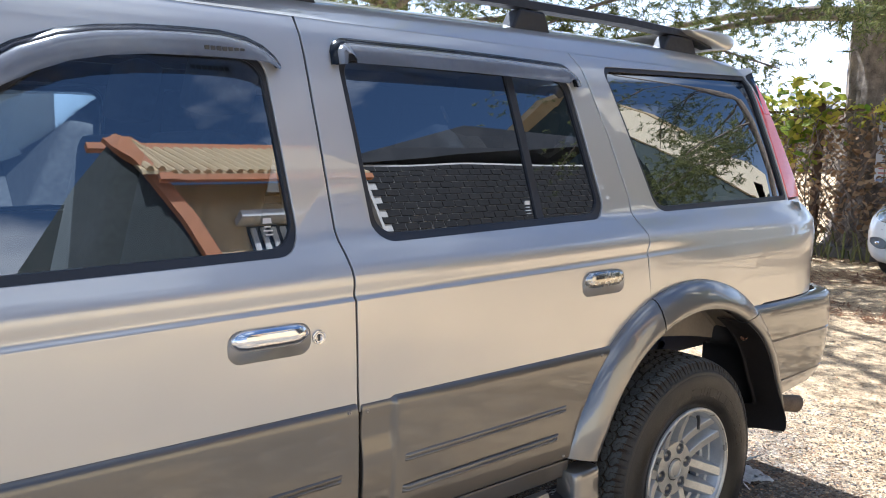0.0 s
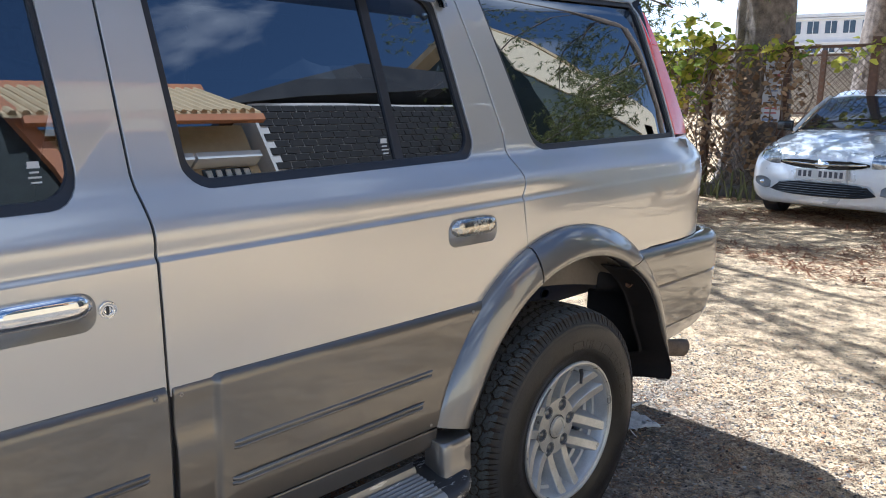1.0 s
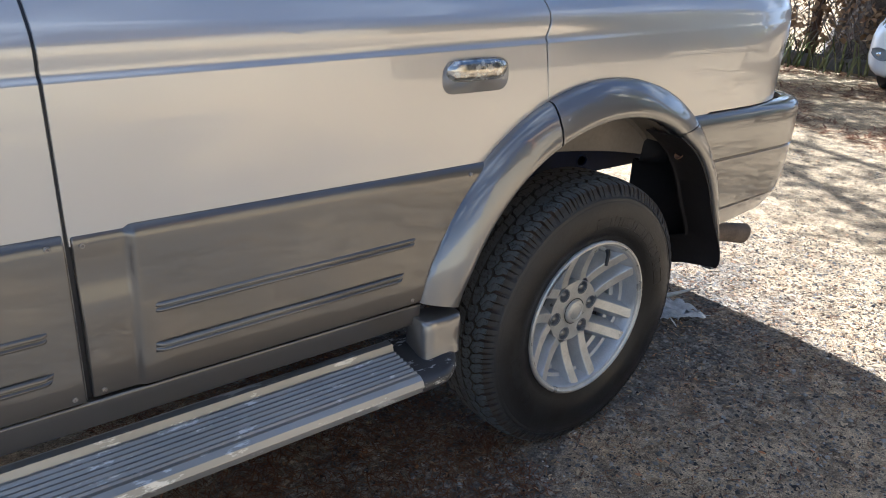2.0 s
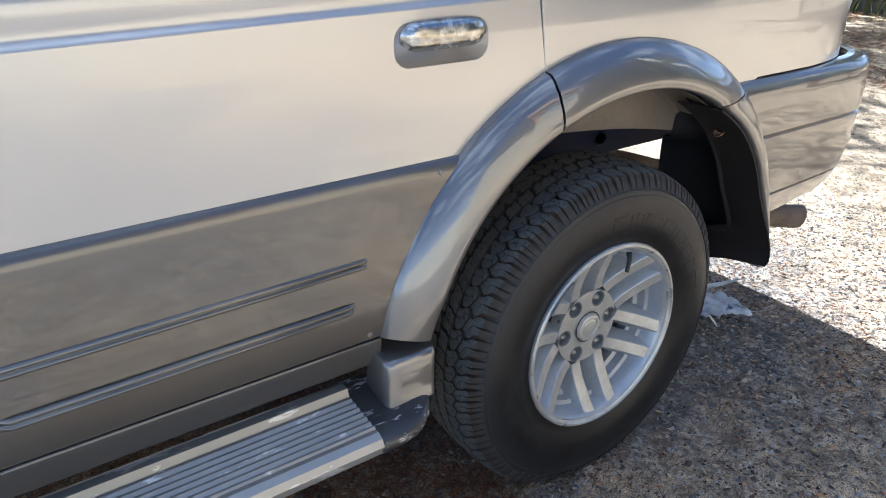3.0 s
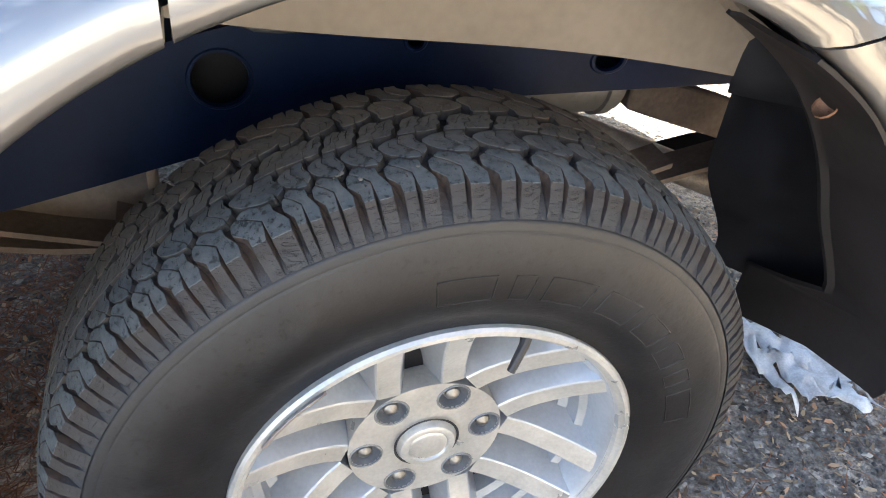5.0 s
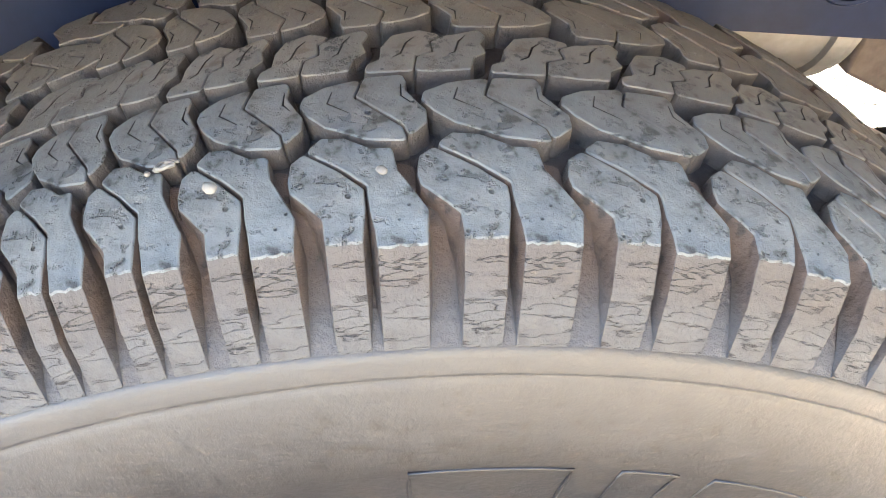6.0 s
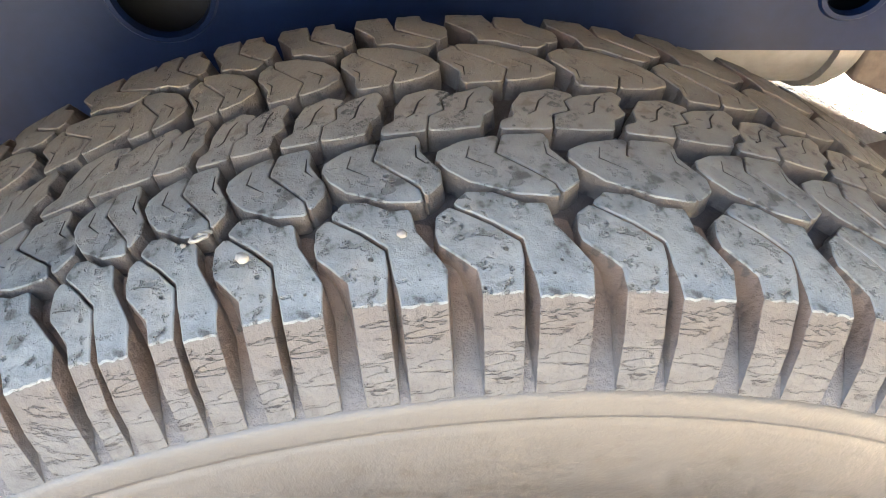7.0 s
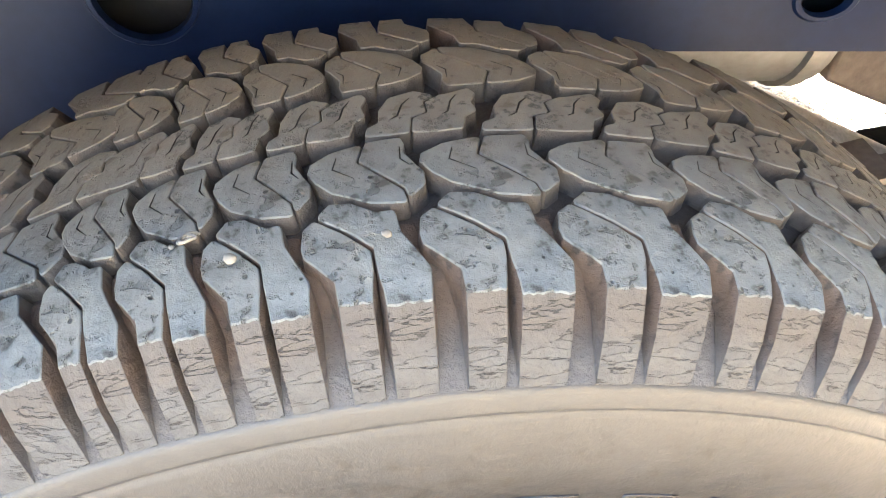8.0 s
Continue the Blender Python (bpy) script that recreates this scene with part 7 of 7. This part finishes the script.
rf = thing("house", "low house with a weathered brown tiled roof beyond the car", "house", at=(-3.2, 14.0, 0))
bm = bmesh.new()
box(bm, (-3.0, 0.25, -0.1), (4.2, 5.0, 3.45))
part("wall", bm, M_PLASTER, rf, smooth=False)
M_ROOFT = simple("weathered_roof_tile", (0.10, 0.07, 0.05), (0.24, 0.18, 0.13), 3, (0.8, 0.95), bump=0.4)
bm = bmesh.new()
loft(bm, [[(x, -0.1, 3.45), (x, 2.6, 4.5), (x, 2.6, 4.4), (x, -0.1, 3.38)] for x in (-3.4, 4.4)])
part("roof", bm, M_ROOFT, rf, smooth=False)
me = None
for c in range(30):
    for r in range(5):
        if me is None:
            bm = bmesh.new()
            tube(bm, [(0, 0, 0), (0, 0.36, 0.14)], 0.11, 8)
            me = bpy.data.meshes.new("roof_tile")
            bm.to_mesh(me)
            bm.free()
        ob = link("roof_tile", me, M_ROOFT, rf, angle=0)
        ob.location = (-3.3 + c * 0.26, -0.16 + r * 0.34, 3.42 + r * 0.132)

# ---- houses across the yard, which the windows mirror ----
M_TANWALL = simple("tan_stucco", (0.46, 0.37, 0.23), (0.60, 0.49, 0.32), 7, (0.85, 0.95), bump=0.2)
M_DARKGREEN = simple("dark_green_wall", (0.016, 0.022, 0.021), (0.030, 0.038, 0.036), 2, (0.7, 0.9))
M_ORANGE = simple("orange_fascia", (0.42, 0.17, 0.075), (0.50, 0.22, 0.10), 4, (0.6, 0.8))
M_CREAM = simple("cream_wall", (0.62, 0.54, 0.38), (0.70, 0.62, 0.45), 2, (0.85, 0.95), bump=0.1)
M_TILE = simple("tan_roof_tile", (0.42, 0.32, 0.18), (0.54, 0.43, 0.26), 3, (0.8, 0.95), bump=0.4)
M_DKBRICK = simple("dark_brick", (0.007, 0.0065, 0.007), (0.014, 0.013, 0.0135), 5, (0.7, 0.9), bump=0.2)
M_JOINT = simple("pale_mortar", (0.52, 0.51, 0.49), (0.64, 0.62, 0.59), 8, (0.9, 1.0))
hs = thing("house", "tan stucco house with orange gable boards and tiled roof", "house", at=(1.9, -8.4, -0.15))
bm = bmesh.new()
box(bm, (-0.1, -6, 0.05), (3.2, 0, 7.30))
part("wall", bm, M_TANWALL, hs, smooth=False)
# lower wing in stucco, and the dark green gable that stands on it, forward of the long wall
bm = bmesh.new()
box(bm, (-3.0, -6, 0.05), (-0.104, 0.24, 4.79))
part("wall", bm, M_TANWALL, hs, smooth=False)
bm = bmesh.new()
loft(bm, [[(-3.0, y, 4.8), (-3.0, y, 4.9), (-2.3, y, 5.9), (-0.90, y, 8.0), (-0.42, y, 7.15), (-0.05, y, 6.2), (0.22, y, 5.0), (0.24, y, 4.8)] for y in (0.30, 0.004)])
part("gable_wall", bm, M_DARKGREEN, hs, smooth=False)
bm = bmesh.new()
loft(bm, [[(x, 0.55, 7.12), (x, 0.55, 7.20), (x, -0.75, 8.74), (x, -0.75, 8.66)] for x in (-0.62, 3.28)])
roof = part("roof", bm, M_TILE, hs, smooth=False)
for k in range(22):
    bm = bmesh.new()
    x = -0.50 + k * 0.172
    tube(bm, [(x, 0.57, 7.19), (x, -0.73, 8.73)], 0.058, 6)
    part("roof_tile", bm, M_TILE, roof)
bm = bmesh.new()
rows = [(-0.98, 8.08, 0.20), (-0.56, 7.34, 0.21), (-0.16, 6.42, 0.22), (0.14, 5.40, 0.23), (0.24, 4.85, 0.24)]
loft(bm, [[(x, 0.42, z), (x + w, 0.42, z + w * 0.15), (x + w, 0.302, z + w * 0.15), (x, 0.302, z)] for x, z, w in rows])
part("gable_board", bm, M_ORANGE, hs, smooth=False)
bm = bmesh.new()
box(bm, (-0.9, -0.86, 8.70), (3.28, -0.70, 8.86))
part("ridge", bm, M_ORANGE, hs, smooth=False)
bm = bmesh.new()
box(bm, (-0.40, 0.50, 7.00), (3.28, 0.60, 7.12))
part("fascia", bm, M_ORANGE, hs, smooth=False)
for x in (0.95, 2.15):
    bm = bmesh.new()
    box(bm, (x, 0.003, 5.35), (x + 0.85, 0.03, 6.45))
    opening = part("window", bm, M_PANE, hs, smooth=False)
    for k in range(5):
        bm = bmesh.new()
        loft(bm, [[(x + 0.04 + 0.17 * k, 0.04, z), (x + 0.13 + 0.17 * k, 0.04, z), (x + 0.13 + 0.17 * k, 0.07, z), (x + 0.04 + 0.17 * k, 0.07, z)] for z in (5.40, 6.40)])
        part("shutter_slat", bm, M_PLASTER, opening, smooth=False)
    bm = bmesh.new()
    box(bm, (x - 0.15, 0.004, 6.48), (x + 1.0, 0.30, 6.60))
    part("canopy", bm, M_PLASTER, hs, smooth=False)
h2 = thing("house", "dark brick house with pale joints and shallow roof", "house", at=(5.4, -8.4, 0))
bm = bmesh.new()
box(bm, (0, -6, -0.1), (6.5, 0, 7.62))
wall2 = part("wall", bm, M_JOINT, h2, smooth=False)
me = None
for r in range(13):
    for c in range(21):
        if me is None:
            bm = bmesh.new()
            box(bm, (0, 0, 0), (0.278, 0.02, 0.130))
            me = bpy.data.meshes.new("brick")
            bm.to_mesh(me)
            bm.free()
        ob = link("brick", me, M_DKBRICK, wall2, smooth=False)
        ob.location = (0.06 + c * 0.300 + (0.15 if r % 2 else 0), 0.002, 5.62 + r * 0.150)
bm = bmesh.new()
box(bm, (0, 0.003, -0.1), (6.5, 0.04, 5.60))
part("plinth", bm, M_DKBRICK, h2, smooth=False)
bm = bmesh.new()
loft(bm, [[(-0.3, y, 7.75), (3.2, y, 8.9), (6.9, y, 8.6), (6.9, y, 8.3), (-0.3, y, 7.6)] for y in (0.06, -6.3)])
part("roof", bm, simple("dark_sheet_roof", (0.015, 0.016, 0.018), (0.03, 0.031, 0.035), 2, (0.5, 0.7)), h2, smooth=False)
h3 = thing("house", "cream rendered house with a long sloping gable", "house", at=(14.5, -8.4, 0))
bm = bmesh.new()
# the wall's shade is put into its dark green colour
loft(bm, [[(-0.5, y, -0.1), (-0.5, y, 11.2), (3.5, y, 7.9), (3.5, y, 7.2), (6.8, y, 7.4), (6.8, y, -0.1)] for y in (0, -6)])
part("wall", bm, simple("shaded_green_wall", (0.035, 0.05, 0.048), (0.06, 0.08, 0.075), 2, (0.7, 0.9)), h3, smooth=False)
bm = bmesh.new()
loft(bm, [[(-0.7, y, 9.0), (-0.7, y, 11.3), (3.6, y, 7.9), (6.8, y, 7.3), (6.8, y, 6.7), (4.6, y, 6.2), (3.4, y, 6.45)] for y in (0.05, 0.004)])
part("gable_band", bm, M_CREAM, h3, smooth=False)
bm = bmesh.new()
loft(bm, [[(-0.8, y, 11.35), (-0.8, y, 11.55), (3.7, y, 8.05), (3.7, y, 7.85)] for y in (0.08, -6.2)])
part("roof", bm, M_TILE, h3, smooth=False)
bm = bmesh.new()
box(bm, (4.2, 0.003, 5.6), (5.6, 0.05, 6.9))
part("window", bm, M_PANE, h3, smooth=False)
# a plain yard wall closes the view behind
bm = bmesh.new()
box(bm, (-14, -9.2, -0.1), (1.7, -9.0, 2.4))
tagged(part("yard_wall", bm, M_CREAM, bev=0.02), "cream rendered yard wall", "wall", kind="structure")

# ---- loose things on the ground ----
bm = bmesh.new()
rng = random.Random(8)
n = 16
vs = [[None] * n for _ in range(n)]
for i in range(n):
    for j in range(n):
        u, v = i / (n - 1), j / (n - 1)
        x, y = 0.785 + 0.17 * u, 0.20 + 0.22 * v + 0.03 * math.sin(u * 5)
        edge = 0.028 * noise.noise(Vector((u * 6, v * 6, 3)))
        z = 0.012 + 0.030 * abs(noise.noise(Vector((u * 5, v * 5, 1.5)))) + 0.015 * abs(noise.noise(Vector((u * 13, v * 13, 7))))
        vs[i][j] = bm.verts.new((x + edge, y + edge * 1.4, z))
for i in range(n - 1):
    for j in range(n - 1):
        if noise.noise(Vector((i * 0.35, j * 0.35, 9))) > -0.28 or 3 < i < 12 and 3 < j < 12:
            bm.faces.new((vs[i][j], vs[i + 1][j], vs[i + 1][j + 1], vs[i][j + 1]))
bmesh.ops.delete(bm, geom=[v for v in bm.verts if not v.link_faces], context="VERTS")
bmesh.ops.solidify(bm, geom=bm.faces[:], thickness=0.002)
tagged(part("cloth_rag", bm, simple("white_rag", (0.42, 0.42, 0.41), (0.80, 0.80, 0.79), 30, (0.8, 0.95), bump=0.3), angle=0), "crumpled white rag lying on the ground behind the wheel", "rag")

# gravel and pine needles over the ground near the car
rng = random.Random(77)
verts, faces = [], []
for _ in range(26000):
    x, y = rng.uniform(-1.6, 6.0), rng.uniform(-1.3, 3.6)
    if rng.random() < 0.6:
        x, y = rng.uniform(-0.6, 2.2), rng.uniform(-0.9, 0.9)
    s = rng.uniform(0.0025, 0.007) if rng.random() < 0.95 else rng.uniform(0.007, 0.013)
    a = rng.uniform(0, 6.28)
    b0 = len(verts)
    ca, sa = math.cos(a) * s, math.sin(a) * s
    for px, py, pz in ((1, 0, 0.1), (0.1, 0.8, 0.0), (-0.9, 0.1, 0.15), (0, -0.75, 0.05), (0.15, 0.1, 0.62), (-0.25, -0.1, 0.55)):
        j = rng.uniform(0.75, 1.25)
        verts.append((x + (px * ca - py * sa) * j, y + (px * sa + py * ca) * j, ground_z(x, y) + pz * s * j))
    faces += [(b0, b0 + 1, b0 + 4), (b0 + 1, b0 + 2, b0 + 5), (b0 + 1, b0 + 5, b0 + 4), (b0 + 2, b0 + 3, b0 + 5), (b0 + 3, b0, b0 + 4), (b0 + 3, b0 + 4, b0 + 5)]
me = bpy.data.meshes.new("gravel")
me.from_pydata(verts, [], faces)
m, nn, ll, bb = material("gravel_stone")
gm = nn.new("ShaderNodeNewGeometry")
rr = ramp(nn, ll, gm.outputs["Random Per Island"], [(0.0, (0.03, 0.027, 0.024)), (0.6, (0.16, 0.145, 0.125)), (1.0, (0.42, 0.385, 0.33))])
ll.new(rr.outputs["Color"], bb.inputs["Base Color"])
bb.inputs["Roughness"].default_value = 0.9
tagged(link("gravel", me, m, smooth=False), "small grey stones strewn over the ground", "gravel", kind="stuff")
# flat bits of bark, leaf and straw trodden into the ground
quads = []
for _ in range(30000):
    x, y = rng.uniform(-1.5, 6.5), rng.uniform(-1.3, 3.8)
    if rng.random() < 0.5:
        x, y = rng.uniform(-1.1, 2.4), rng.uniform(-0.8, 1.3)
    a, l2 = rng.uniform(0, 6.28), rng.uniform(0.005, 0.022)
    w = l2 * rng.uniform(0.15, 0.55)
    d = Vector((math.cos(a), math.sin(a), rng.uniform(-0.15, 0.25))) * l2
    s = Vector((-math.sin(a), math.cos(a), rng.uniform(-0.3, 0.3))) * w * 0.5
    p = Vector((x, y, ground_z(x, y) + rng.uniform(0.002, 0.007)))
    quads.append([p - s * 0.4, p + s * 0.6, p + d * 0.55 + s, p + d + s * 0.2, p + d * 0.6 - s])
# pale straw added thicker with x, to brighten the sunlit ground
for _ in range(45000):
    x, y = 0.5 + 6.5 * rng.random() ** 1.3, rng.uniform(-1.6, 4.0)
    if rng.random() > (x - 0.2) / 1.2:
        continue
    a, l2 = rng.uniform(0, 6.28), rng.uniform(0.006, 0.020) * (1 + 0.06 * x)
    d = Vector((math.cos(a), math.sin(a), rng.uniform(-0.1, 0.2))) * l2
    s = Vector((-math.sin(a), math.cos(a), rng.uniform(-0.3, 0.3))) * l2 * rng.uniform(0.06, 0.30)
    p = Vector((x, y, ground_z(x, y) + rng.uniform(0.003, 0.009)))
    quads.append([p - s * 0.4, p + s * 0.6, p + d * 0.55 + s, p + d + s * 0.2, p + d * 0.6 - s])
m, nn, ll, bb = material("bark_litter")
gm = nn.new("ShaderNodeNewGeometry")
rr = ramp(nn, ll, gm.outputs["Random Per Island"], [(0.0, (0.035, 0.025, 0.017)), (0.3, (0.16, 0.115, 0.07)), (0.6, (0.34, 0.235, 0.125)), (0.86, (0.56, 0.42, 0.245)), (1.0, (0.44, 0.17, 0.055))])
ll.new(rr.outputs["Color"], bb.inputs["Base Color"])
bb.inputs["Roughness"].default_value = 0.85
scatter_mesh("ground_litter", quads, m, "bits of bark, dry leaf and straw on the ground", "litter")
quads = []
for _ in range(25000):
    x, y = rng.uniform(-1.4, 7.5), rng.uniform(-1.2, 4.4)
    if rng.random() < 0.4:
        x, y = rng.gauss(0.2, 0.8), rng.gauss(0.1, 0.5)
    if rng.random() < 0.34:
        x, y = rng.uniform(-1.1, -0.2), rng.uniform(-0.15, 1.2)
    elif noise.noise(Vector((x * 1.1, y * 1.1, 4))) < -0.05 and rng.random() < 0.8:
        continue
    a, l2 = rng.uniform(0, 6.28), rng.uniform(0.02, 0.06)
    d = Vector((math.cos(a), math.sin(a), rng.uniform(-0.1, 0.15))) * l2
    s = Vector((-math.sin(a), math.cos(a), 0)) * 0.0011
    p = Vector((x, y, ground_z(x, y) + rng.uniform(0.003, 0.010)))
    bend = Vector((-d.y, d.x, 0)) * rng.uniform(-0.2, 0.2)
    quads.append([p - s, p + s, p + d * 0.5 + bend + s, p + d * 0.5 + bend - s])
    quads.append([p + d * 0.5 + bend - s, p + d * 0.5 + bend + s, p + d + s * 0.3, p + d - s * 0.3])
for _ in range(9000):
    x, y = rng.uniform(4.2, 8.4), rng.uniform(-0.5, 4.6)
    if noise.noise(Vector((x * 0.9, y * 0.9, 2))) < -0.1:
        continue
    a, l2 = rng.uniform(0, 6.28), rng.uniform(0.04, 0.11)
    d = Vector((math.cos(a), math.sin(a), rng.uniform(0.0, 0.25))) * l2
    s = Vector((-math.sin(a), math.cos(a), 0)) * l2 * 0.10
    p = Vector((x, y, rng.uniform(0.003, 0.02)))
    quads.append([p - s, p + s, p + d + s * 0.4, p + d - s * 0.4])
M_DRYNEEDLE = leaf_material("dry_needle", (0.13, 0.055, 0.025), (0.30, 0.15, 0.075))
scatter_mesh("dry_needles", quads, M_DRYNEEDLE, "dry reddish pine needles on the ground", "needles")
